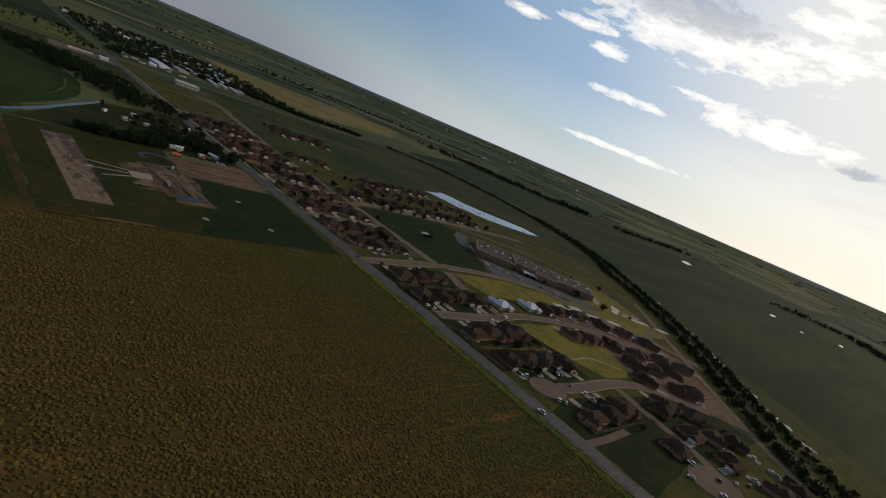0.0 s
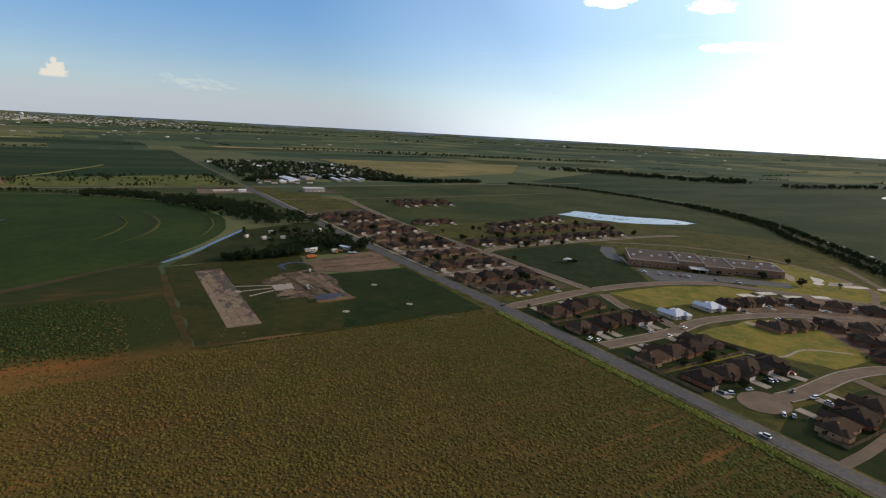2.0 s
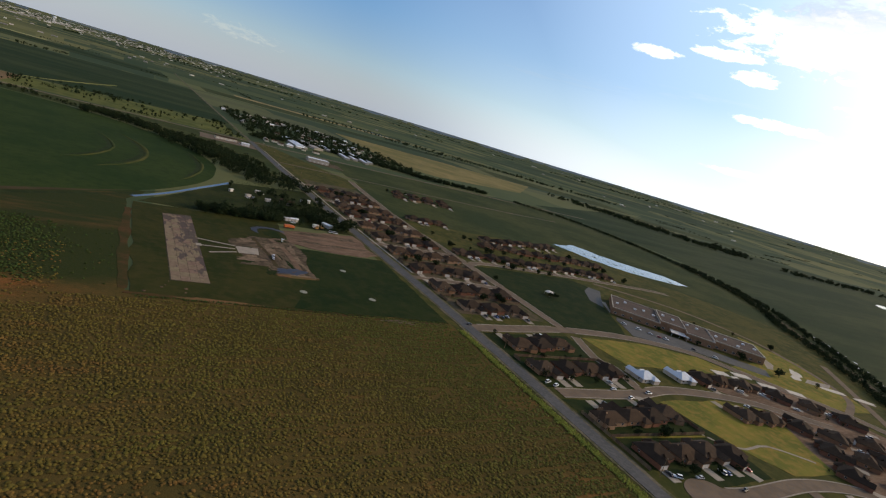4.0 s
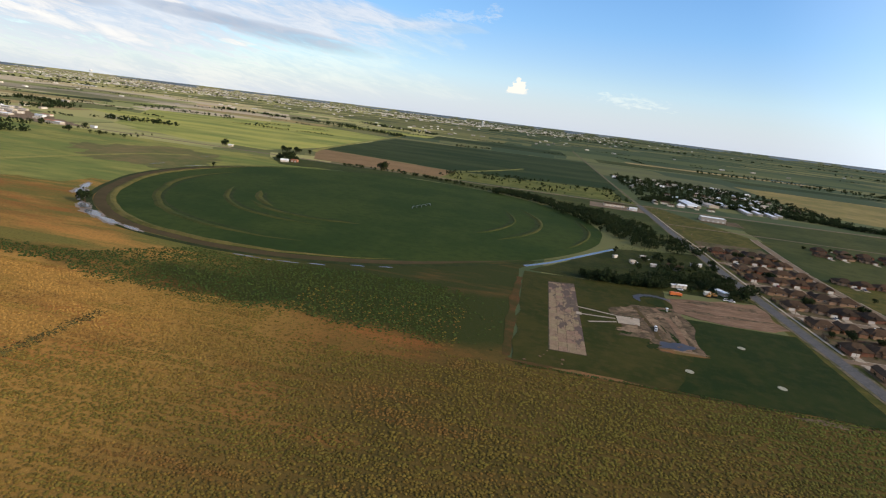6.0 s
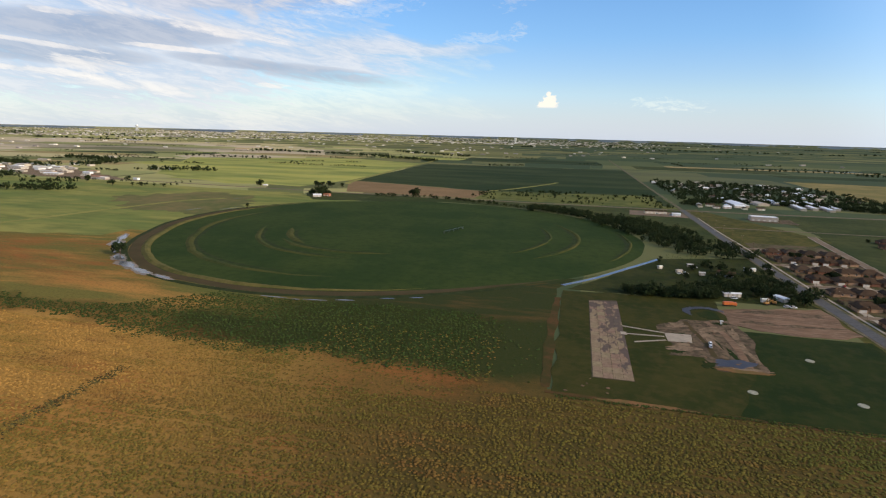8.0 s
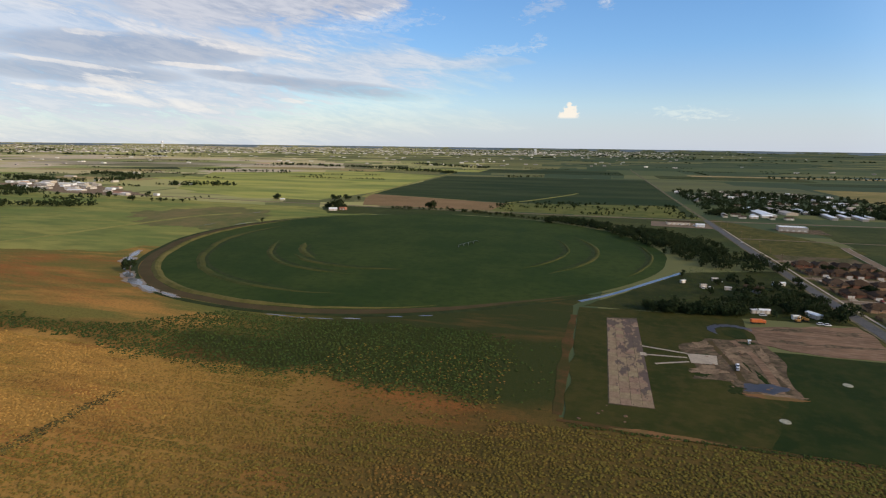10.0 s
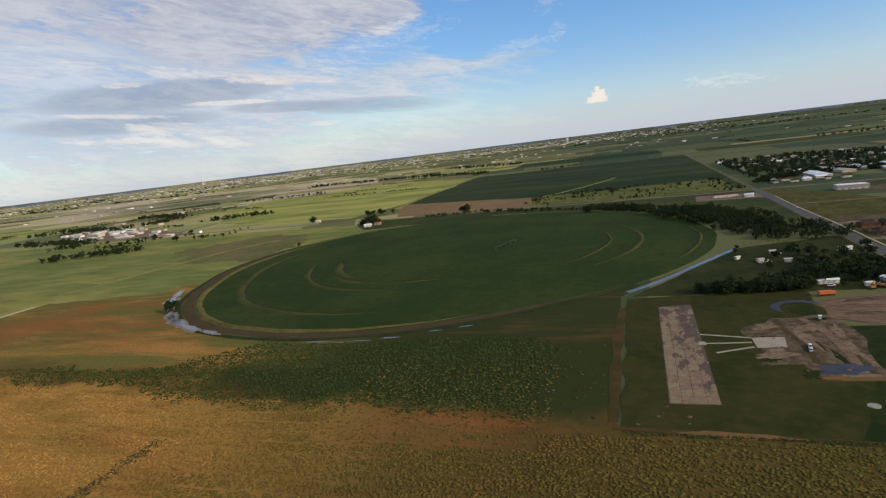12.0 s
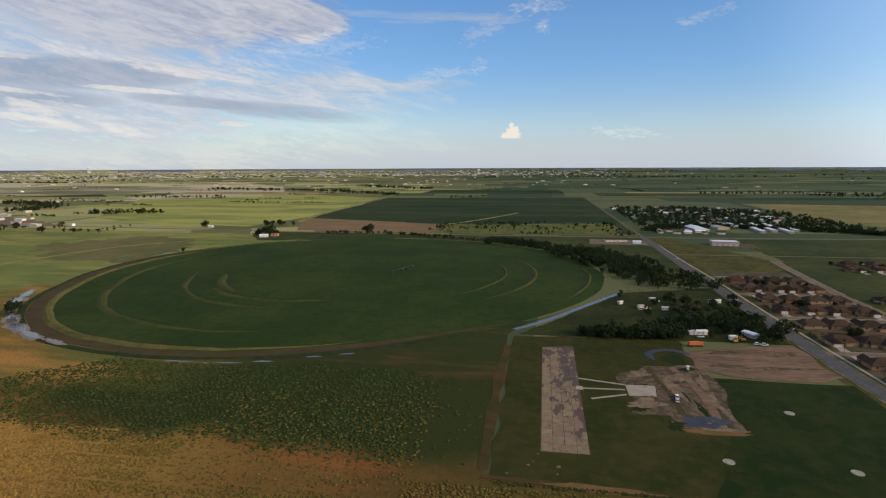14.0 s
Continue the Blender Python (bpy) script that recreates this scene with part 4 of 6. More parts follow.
for side in (-1, 1):
    ribbon("road_shoulder", [(-7 + side * 5.6, -700), (-5 + side * 5.6, -400), (-1 + side * 5.6, -200), (side * 5.6, 0), (-5 + side * 5.6, 200), (-9 + side * 5.6, 400), (-9 + side * 5.6, 780)], 2.4, 0.22, M["shoulder"], "rough gravel shoulder of the road", "road", wobble=0.9)

# ---- lots and lawns of the housing ----
patch("lawn", frayed([(8, -8), (90, -2), (84, -78), (8, -78)], 10, 0.8), 0.13, M["lawn"], "mown lawn between houses", "grass")
patch("lawn", frayed([(8, -91), (80, -92), (100, -110), (90, -165), (44, -167), (12, -150)], 10, 0.8), 0.13, M["lawn"], "mown lawn between houses", "grass")
patch("lawn", frayed([(8, -190), (40, -182), (150, -192), (190, -225), (190, -250), (60, -248), (6, -256)], 10, 0.8), 0.13, M["lawn"], "mown lawn between houses", "grass")
patch("vacant_lot", frayed([(88, -92), (150, -90), (190, -103), (174, -136), (152, -168), (112, -166), (98, -140)], 8, 1.5), 0.17, M["dry_lawn"], "sunlit yellow-green vacant lot", "grass")
patch("vacant_lot", frayed([(106, -2), (170, -3), (222, -22), (238, -46), (205, -52), (110, -46)], 8, 1.5), 0.17, M["dry_lawn"], "sunlit yellow-green vacant lot", "grass")
patch("school_field", frayed([(104, 16), (172, 12), (220, 92), (255, 142), (240, 168), (104, 160)], 10, 1.0), 0.15, M["lawn"], "mown green playing field", "grass")
patch("school_grass", frayed([(240, -40), (300, -105), (345, -110), (392, -20), (380, 40), (330, -20)], 10, 1.5), 0.13, M["dry_lawn"], "yellow-green grass beside the school", "grass")
patch("housing_ground", frayed([(8, 24), (90, 24), (90, 480), (8, 480)], 12, 1.0), 0.12, M["yard_soil"], "bare earth and thin lawns between the houses", "ground")
patch("housing_ground", frayed([(150, -52), (270, -70), (290, -150), (200, -240), (190, -225), (150, -190), (160, -150), (195, -105)], 12, 1.0), 0.12, M["lot_soil"], "bare earth of a new housing plot", "ground")

# ---- houses ----


def hip_roof(bm, x0, y0, x1, y1, z, slope=0.55, over=0.5, gable=False):
    x0, y0, x1, y1 = x0 - over, y0 - over, x1 + over, y1 + over
    w, d = x1 - x0, y1 - y0
    h = min(w, d) / 2 * slope
    low = [bm.verts.new(p) for p in ((x0, y0, z - 0.18), (x1, y0, z - 0.18), (x1, y1, z - 0.18), (x0, y1, z - 0.18))]
    b = [bm.verts.new(p) for p in ((x0, y0, z), (x1, y0, z), (x1, y1, z), (x0, y1, z))]
    if w >= d:
        k = 0.0 if gable else d / 2
        r = [bm.verts.new((x0 + k, (y0 + y1) / 2, z + h)), bm.verts.new((x1 - k, (y0 + y1) / 2, z + h))]
        tris = [(b[0], b[1], r[1], r[0]), (b[1], b[2], r[1]), (b[2], b[3], r[0], r[1]), (b[3], b[0], r[0])]
    else:
        k = 0.0 if gable else w / 2
        r = [bm.verts.new(((x0 + x1) / 2, y0 + k, z + h)), bm.verts.new(((x0 + x1) / 2, y1 - k, z + h))]
        tris = [(b[0], b[1], r[0]), (b[1], b[2], r[1], r[0]), (b[2], b[3], r[1]), (b[3], b[0], r[0], r[1])]
    for f in tris:
        bm.faces.new(f)
    bm.faces.new(low[::-1])
    for i in range(4):
        bm.faces.new((low[i], low[(i + 1) % 4], b[(i + 1) % 4], b[i]))
    return bm


def house(w, d, wing, wall, roof, label, mirrored=False, bare=False):
    """A one-storey house: hipped main block, front wing with the garage under a gable. Front towards -y."""
    ob = new("house")
    s = -1 if mirrored else 1

    def X(a, b):
        return (a, b) if s > 0 else (-b, -a)

    bm = boxed(-w / 2, -d / 2, -0.3, w / 2, d / 2, 2.75)
    part("wall", bm, wall, ob)
    part("roof", hip_roof(bmesh.new(), -w / 2, -d / 2, w / 2, d / 2, 2.75), roof, ob)
    a, b = X(w / 2 - wing, w / 2 - 0.15)
    part("wing_wall", boxed(a, -d / 2 - 4.6, -0.3, b, -d / 2 - 0.02, 2.7), wall, ob)
    bm = bmesh.new()
    hip_roof(bm, a, -d / 2 - 4.6, b, -d / 2 + 3.0, 2.7, 0.62, 0.4, gable=True)
    part("wing_roof", bm, roof, ob)
    # gable filling
    bm = bmesh.new()
    vs = [bm.verts.new(p) for p in ((a, -d / 2 - 4.5, 2.7), (b, -d / 2 - 4.5, 2.7), ((a + b) / 2, -d / 2 - 4.5, 2.7 + (b - a + 0.8) / 2 * 0.62 - 0.1))]
    bm.faces.new(vs)
    back = [bm.verts.new((v.co.x, v.co.y + 0.3, v.co.z)) for v in vs]
    bm.faces.new(back[::-1])
    for i in range(3):
        bm.faces.new((vs[i], back[i], back[(i + 1) % 3], vs[(i + 1) % 3]))
    part("gable", bm, wall, ob)
    # entry gable beside the wing and a hipped rear bay
    e0, e1 = X(-w * 0.28, -w * 0.28 + 4.2)
    part("entry_roof", hip_roof(bmesh.new(), e0, -d / 2 - 1.2, e1, -d / 2 + 2.6, 2.72, 0.85, 0.3, gable=True), roof, ob)
    part("entry_wall", boxed(e0 + 0.1, -d / 2 - 1.1, -0.3, e1 - 0.1, -d / 2 - 0.02, 2.65), wall, ob)
    b0, b1 = X(-w / 2 + 0.8, -w / 2 + 6.4)
    part("rear_bay", boxed(b0, d / 2 + 0.02, -0.3, b1, d / 2 + 2.4, 2.65), wall, ob)
    part("rear_roof", hip_roof(bmesh.new(), b0, d / 2 - 3.5, b1, d / 2 + 2.4, 2.72, 0.6, 0.4), roof, ob)
    if bare:
        # a dark sheet stands for the shade inside the open garage
        part("garage_opening", boxed((a + b) / 2 - 2.4, -d / 2 - 4.66, 0, (a + b) / 2 + 2.4, -d / 2 - 4.59, 2.2), M["glass"], ob)
    else:
        door = part("garage_door", boxed((a + b) / 2 - 2.4, -d / 2 - 4.66, 0, (a + b) / 2 + 2.4, -d / 2 - 4.59, 2.2), M["trim"], ob, "pale panelled garage door")
        for k in (2,):
            part("rib", boxed((a + b) / 2 - 2.38, -d / 2 - 4.69, 0.55 * k - 0.02, (a + b) / 2 + 2.38, -d / 2 - 4.655, 0.55 * k + 0.02), M["stucco"], door)
    fx0, fx1 = X(-w / 2 + 0.6, w / 2 - wing - 0.4)
    cx = (fx0 + fx1) / 2
    part("front_door", boxed(cx - s * 0 + 1.2, -d / 2 - 0.08, 0, cx + 2.2, -d / 2 + 0.05, 2.1), M["wood"], ob, "dark wooden front door")

    def window(x, y, ww, face):
        bm = bmesh.new()
        if face == "y":
            box(bm, x - ww / 2, y - 0.07, 0.85, x + ww / 2, y + 0.07, 2.15)
        else:
            box(bm, x - 0.07, y - ww / 2, 0.85, x + 0.07, y + ww / 2, 2.15)
        f = part("window", bm, M["trim"], ob, "pale framed window")
        bm = bmesh.new()
        if face == "y":
            box(bm, x - ww / 2 + 0.08, y - 0.09, 0.93, x + ww / 2 - 0.08, y + 0.09, 2.07)
        else:
            box(bm, x - 0.09, y - ww / 2 + 0.08, 0.93, x + 0.09, y + ww / 2 - 0.08, 2.07)
        part("pane", bm, M["glass"], f)

    window(cx - 1.6, -d / 2, 1.8, "y")
    for k in (-0.3, 0.05, 0.33):
        window(k * w, d / 2, 1.5, "y")
    window(-w / 2, 0.15 * d, 1.2, "x")
    window(w / 2, 0.2 * d, 1.2, "x")
    if not bare:
        part("chimney", boxed(-s * w * 0.22 - 0.45, 0.6, 2.8, -s * w * 0.22 + 0.45, 1.4, 5.6, bevel=0.05), wall, ob)
    tagged(ob, label, "house", "houses of the subdivision")
    return ob


def put(protos, spots):
    """Copies of ready things; a spot is x, y, turn in degrees and a choice."""
    for x, y, turn, which in spots:
        copy_thing(protos[which % len(protos)], pose(x, y, 0.2, 0, 0, turn))


def away(ob):
    """Removes the model that only served for copies."""
    for o in (*ob.children_recursive, ob):
        bpy.data.objects.remove(o)


BRICK_LABEL = "brown brick one-storey house with grey-brown shingle roof and garage"
TAN_LABEL = "tan one-storey house with dark shingle roof and garage"
protos = [
    house(17, 12, 6.4, M["brick"], M["shingle"], BRICK_LABEL),
    house(16, 13, 6.2, M["brick_red"], M["shingle_dark"], "red brick one-storey house with dark shingle roof", True),
    house(18, 11, 6.6, M["brick_pink"], M["shingle"], "pinkish brick house with brown shingle roof and garage", True),
    house(15.5, 13, 6.0, M["brick"], M["shingle_tan"], "brown brick house with tan shingle roof and garage"),
    house(17, 12.5, 6.2, M["brick_pink"], M["shingle_dark"], "pinkish brick house with dark shingle roof"),
    house(16.5, 12, 6.6, M["brick_red"], M["shingle"], "red brick house with brown shingle roof and garage", True),
]
R = random.Random(7)
spots = []
for st in (95, 185, 272, 356, 440):
    for side in (1, -1):
        if st == 440 and side == 1:
            continue
        for x in (20, 39, 58, 77):
            spots.append((x + R.uniform(-1, 1), st + side * (23 + R.uniform(-1, 1)), 0 if side > 0 else 180, R.choice((0, 1, 2, 3, 4, 5))))
for x in (24, 44, 64):
    spots.append((x, 36, 0, R.choice((0, 1, 4, 5))))
# along the park street and north of it
for x in range(112, 350, 20):
    spots.append((x, 200 + R.uniform(-2, 2), 0, R.choice((0, 1, 2, 3, 4, 5))))
for x in range(180, 370, 21):
    spots.append((x, 256 + R.uniform(-3, 3), 180, R.choice((0, 1, 2, 3, 4, 5))))
for x in range(205, 345, 22):
    spots.append((x, 290 + 0.25 * (x - 205) + R.uniform(-3, 3), 0, R.choice((0, 1, 2, 3, 4, 5))))
for k in range(8):
    spots.append((170 + 14 * k + R.uniform(-2, 2), 500 + (k % 2) * 34 + R.uniform(-3, 3), 180 * (k % 2), k))
for x in (118, 137, 156):
    spots.append((x, 338, 0, x))
# south of the street
for x, y, t, k in ((26, -27, 180, 0), (45, -24, 180, 1), (64, -22, 180, 0), (20, -58, 0, 3), (40, -57, 0, 1), (60, -57, 0, 0), (77, -58, 0, 1),
                   (22, -112, 180, 2), (41, -111, 180, 0), (58, -110, 180, 1), (74, -108, 165, 3),
                   (24, -141, 0, 1), (44, -143, 0, 0), (63, -142, 0, 3), (80, -146, 10, 1),
                   (33, -202, 180, 2), (54, -201, 180, 1), (76, -200, 180, 0), (118, -205, 100, 1), (134, -204, 170, 0),
                   (150, -218, 150, 3), (74, -236, 90, 0), (114, -230, 270, 3), (134, -236, 5, 2), (152, -244, 10, 1), (112, -256, 260, 0),
                   (118, -286, 180, 0), (140, -290, 175, 1)):
    spots.append((x, y, t, k))
for x, y, t, k in ((170, -62, 10, 1), (190, -66, 10, 0), (210, -72, 20, 3), (232, -86, 30, 1), (252, -102, 35, 0), (268, -122, 40, 1),
                   (150, -112, 180, 3), (171, -116, 190, 0), (192, -126, 200, 1), (212, -140, 205, 3), (180, -152, 30, 1), (200, -164, 30, 0),
                   (222, -168, 215, 1), (240, -150, 215, 0), (256, -165, 40, 3), (160, -172, 20, 1), (205, -196, 215, 0), (186, -192, 35, 1)):
    spots.append((x, y, t, k))
put(protos, spots)
for p in protos:
    away(p)
raw_house = house(15, 11.5, 5.8, M["stucco"], M["underlay"], "unfinished house with white roof underlay", bare=True)
put([raw_house], [(106, -64, 180, 0), (148, -63, 180, 0)])
away(raw_house)


def driveway(x, y, turn, length=9.0):
    ob = part("driveway", boxed(-2.7, -length, -0.2, 2.7, 0, 0.06, bevel=0.02), M["concrete"])
    ob.matrix_world = pose(x, y, 0.24, 0, 0, turn)
    tagged(ob, "pale concrete driveway in front of a garage", "driveway", "driveways", "structure")
    return ob


model = driveway(0, 0, 0)
for x, y, turn, which in spots:
    a = radians(turn)
    off = 5.2 if which % 6 in (0, 3, 4) else -5.2
    copy_thing(model, pose(x + math.cos(a) * off + math.sin(a) * 10.9, y + math.sin(a) * off - math.cos(a) * 10.9, 0.24, 0, 0, turn))
away(model)


# ---- fences ----
def fence(points, label="weathered brown board fence between gardens"):
    ob = new("fence")
    panel = None
    for (x0, y0), (x1, y1) in zip(points, points[1:]):
        d = math.hypot(x1 - x0, y1 - y0)
        n = max(1, round(d / 2.4))
        turn = math.degrees(math.atan2(y1 - y0, x1 - x0))
        for i in range(n):
            if panel is None:
                bm = bmesh.new()
                rows = []
                for k in range(17):
                    y = 0.025 if k % 4 < 2 else -0.025
                    top = 1.85 - 0.05 * (k % 4 == 0)
                    rows.append([bm.verts.new((k * 0.15, y + o, zz)) for o, zz in ((-0.02, 0.02), (-0.02, top), (0.02, top), (0.02, 0.02))])
                for a, b in zip(rows, rows[1:]):
                    for q in range(4):
                        bm.faces.new((a[q], a[(q + 1) % 4], b[(q + 1) % 4], b[q]))
                bmesh.ops.recalc_face_normals(bm, faces=bm.faces[:])
                panel = bpy.data.meshes.new("panel")
                bm.to_mesh(panel)
                bm.free()
                panel.materials.append(M["wood"])
            p = new("panel", panel)
            p.parent = ob
            p.matrix_local = pose(x0 + (x1 - x0) * i / n, y0 + (y1 - y0) * i / n, 0.12, 0, 0, turn) @ Matrix.Diagonal((d / n / 2.4, 1, 1, 1))
    return tagged(ob, label, "fence", "garden fences")


fence([(10, -48), (10, -41), (84, -41), (88, -50)])
fence([(10, -104), (10, -126), (86, -127), (86, -104)], "pale board fence lit by the low sun")
fence([(10, -127), (10, -152)])
fence([(20, -200), (20, -212), (88, -212)])
for y in (58, 140, 229, 314, 398):
    fence([(9, y - 12), (9, y), (88, y), (88, y + 12)])

# ---- trees ----


def crown_mesh(r, h, base, n, seed, flat=0.75):
    """Leaf clumps set over an uneven crown, small four-faced leaves in bunches."""
    g = random.Random(seed)
    verts, faces = [], []
    lobes = [(g.uniform(-0.45, 0.45) * r, g.uniform(-0.45, 0.45) * r, base + h * g.uniform(0.2, 0.72), r * g.uniform(0.42, 0.7)) for _ in range(7)]
    for _ in range(n):
        lx, ly, lz, lr = g.choice(lobes)
        v = Vector((g.gauss(0, 1), g.gauss(0, 1), g.gauss(0, 1))).normalized() * lr * g.uniform(0.55, 1.05)
        c = Vector((lx + v.x, ly + v.y, max(base * 0.8, lz + v.z * flat)))
        s = r * g.uniform(0.10, 0.20) * max(1.0, (70.0 / n) ** 0.5)
        q = Euler((g.uniform(0, 6.3), g.uniform(0, 6.3), g.uniform(0, 6.3))).to_matrix()
        k = len(verts)
        for p in ((1, 0, 0), (-0.6, 0.9, 0.1), (-0.5, -0.8, -0.1), (0.1, 0.1, 0.75), (0.0, 0.1, -0.6)):
            verts.append(tuple(c + q @ (Vector(p) * s)))
        faces += [(k, k + 1, k + 3), (k + 1, k + 2, k + 3), (k + 2, k, k + 3), (k + 1, k, k + 4), (k + 2, k + 1, k + 4), (k, k + 2, k + 4)]
    return verts, faces


def tree(r, h, seed, label, n=150):
    ob = new("tree")
    g = random.Random(seed)
    bm = bmesh.new()
    tube(bm, (0, 0, -0.3), (0.1, 0.1, h * 0.5), 0.035 * h, 0.02 * h, 7)
    for k in range(5):
        a = k * 1.3 + seed
        tube(bm, (0.05, 0.05, h * (0.3 + 0.04 * k)), (math.cos(a) * r * 0.6, math.sin(a) * r * 0.6, h * g.uniform(0.55, 0.75)), 0.014 * h, 0.005 * h, 5)
    part("trunk", bm, M["bark"], ob)
    raw("crown", *crown_mesh(r, h * 0.90, h * 0.08, n, seed), M["leaf"], ob)
    return tagged(ob, label, "tree", "scattered trees")


TREE = "broad dark green tree on grass"
kinds = [tree(3.6, 7.5, 1, TREE), tree(4.6, 9.0, 2, TREE), tree(2.6, 6.0, 3, "young rounded dark green tree"), tree(5.6, 10.0, 4, TREE, 200)]


def plant(spots, size=1.0):
    for i, (x, y) in enumerate(spots):
        k = size * R.uniform(0.8, 1.25)
        copy_thing(R.choice(kinds), pose(x, y, 0.1 + rise(x, y), 0, 0, R.uniform(0, 360)) @ Matrix.Diagonal((k, k, k * R.uniform(0.85, 1.1), 1)))


def woods(name, spots, label, clumps=36, size=1.0, seed=5, spread=1.0, level=False):
    """Many trees grown together, one mass of leaves and trunks."""
    g = random.Random(seed)
    verts, faces = [], []
    for x, y in spots:
        h = g.uniform(6.0, 10.5) * size
        if level:
            x, y, k = drawn_in(x, y)
            h *= k
        r = h * g.uniform(0.38, 0.6) * spread
        v, f = crown_mesh(r, h * 0.95, h * 0.02, clumps, g.random())
        k, z = len(verts), rise(x, y)
        verts += [(x + a, y + b, c + z) for a, b, c in v]
        faces += [tuple(i + k for i in t) for t in f]
        k = len(verts)
        w = 0.03 * h
        verts += [(x - w, y - w, z - 0.2), (x + w, y - w, z - 0.2), (x, y + w, z - 0.2), (x, y, z + h * 0.5)]
        faces += [(k, k + 1, k + 3), (k + 1, k + 2, k + 3), (k + 2, k, k + 3)]
    ob = raw(name, verts, faces, M["leaf"])
    return tagged(ob, label, "trees", kind="stuff")


def belt(pts, width, gap, g):
    out = []
    for p in smooth_line(pts, gap):
        for _ in range(max(1, int(width / gap))):
            out.append((p.x + g.uniform(-width / 2, width / 2), p.y + g.uniform(-width / 2, width / 2)))
    return out


G = random.Random(11)
woods("creek_trees", belt([(-560, 766), (-451, 776), (-360, 742), (-291, 705), (-203, 652)], 20, 7.5, G), "sparse dark trees along the upper creek", size=0.75, seed=5, clumps=40)
woods("creek_trees", belt([(-255, 690), (-190, 648), (-128, 585), (-100, 520)], 40, 6.0, G) + belt([(-130, 590), (-98, 530), (-72, 460), (-42, 402)], 78, 6.6, G), "dense dark green belt of trees along a creek", size=1.15, seed=6, clumps=44)
woods("hedge", belt([(110, -340), (170, -290), (201, -261), (267, -207), (387, -111), (494, 0), (570, 95), (662, 190), (722, 300), (760, 420), (775, 560), (738, 730), (640, 830)], 13, 4.2, G), "long dark hedge of trees across the fields", size=0.7, seed=8, clumps=26)
woods("hedge", belt([(190, -315), (250, -258), (312, -204), (418, -116), (530, -2), (600, 78), (680, 172), (745, 290), (784, 420)], 14, 4.2, G), "dark hedge beyond the earth lane", size=0.66, seed=28, clumps=24)
woods("windbreak", belt([(-148, 201), (-88, 205)], 12, 2.6, G) + belt([(-128, 212), (-88, 222), (-60, 244), (-30, 262)], 24, 7.0, G), "dark row of trees beside the farmstead", size=0.95, seed=9, clumps=50)
woods("village_trees", [(G.uniform(-5, 1) * 0 + x, y) for x, y in ((G.uniform(15, 420), G.uniform(900, 1480)) for _ in range(1000)) if y > 880 + 0.05 * x and not (80 < x < 270 and y < 960) and y < 1480 - 0.9 * max(0, x - 250)], "dark trees between the houses of a village", size=1.15, seed=10, clumps=22)
woods("village_trees", belt([(20, 885), (110, 965), (280, 930), (400, 870), (560, 860)], 30, 6, G), "dark trees along the edge of a village", size=1.15, seed=12)
woods("field_trees", belt([(-1884, 2548), (-1287, 2484), (-788, 2135)], 60, 16, G) + belt([(-1200, 2950), (-760, 2740)], 60, 18, G) + belt([(-1337, 1105), (-1202, 1125), (-1190, 1140)], 25, 10, G)
      + belt([(-1950, 1450), (-1700, 1350), (-1590, 1130)], 60, 16, G) + belt([(-1779, 1817), (-1400, 1850)], 20, 20, G), "dark tree lines between far fields", size=1.7, seed=13, clumps=16)
scrub = [(x, y) for x, y in ((G.uniform(-390, -20), G.uniform(798, 1020)) for _ in range(900)) if noise.fractal((x * 0.012, y * 0.03, 7.0), 0.8, 2.0, 4) > 0.22]
woods("field_bushes", scrub, "bushes and small trees in scrub pasture", size=0.62, seed=14, clumps=24)
woods("field_trees", belt([(-520, 1950), (-400, 2040)], 24, 12, G), "small clump of dark field trees", size=1.0, seed=34, clumps=20)
woods("field_trees", belt([(1268, 1320), (1400, 1180), (1501, 960), (1640, 880), (1764, 960)], 130, 16, G) + belt([(1700, 700), (2257, 649)], 60, 18, G) + belt([(1700, 100), (1800, -80), (1620, -190), (1500, -330)], 50, 14, G) + belt([(860, 2200), (1400, 2100), (2100, 1900)], 40, 16, G)
      + belt([(500, 2350), (1100, 2300), (1700, 2000)], 30, 16, G), "dark tree lines between far fields", size=1.6, seed=15, clumps=14)


def far_belts(near, far, count, step):
    """Tree lines along the field edges of the level country, mostly east and west."""
    g = random.Random(int(near))
    out = []
    for _ in range(count):
        a, r = radians(g.uniform(-66, 96)), near * (far / near) ** g.random()
        x, y = COUNTRY[0] + r * math.sin(a), COUNTRY[1] + r * math.cos(a)
        dx, dy = (1, g.uniform(-0.12, 0.12)) if g.random() < 0.8 else (g.uniform(-0.2, 0.2), 1)
        for k in range(int(g.uniform(5, 34))):
            if g.random() < 0.85:
                out.append((x + dx * k * step + g.uniform(-0.6, 0.6) * step, y + dy * k * step + g.uniform(-0.6, 0.6) * step))
    return out


woods("far_woods", far_belts(2500, 6000, 90, 9.0), "distant dark tree lines between fields", size=0.8, seed=22, clumps=8, level=True)
woods("far_woods", far_belts(6000, 22000, 120, 45.0), "distant dark tree lines towards the horizon", size=0.75, seed=24, clumps=8, spread=5.0, level=True)


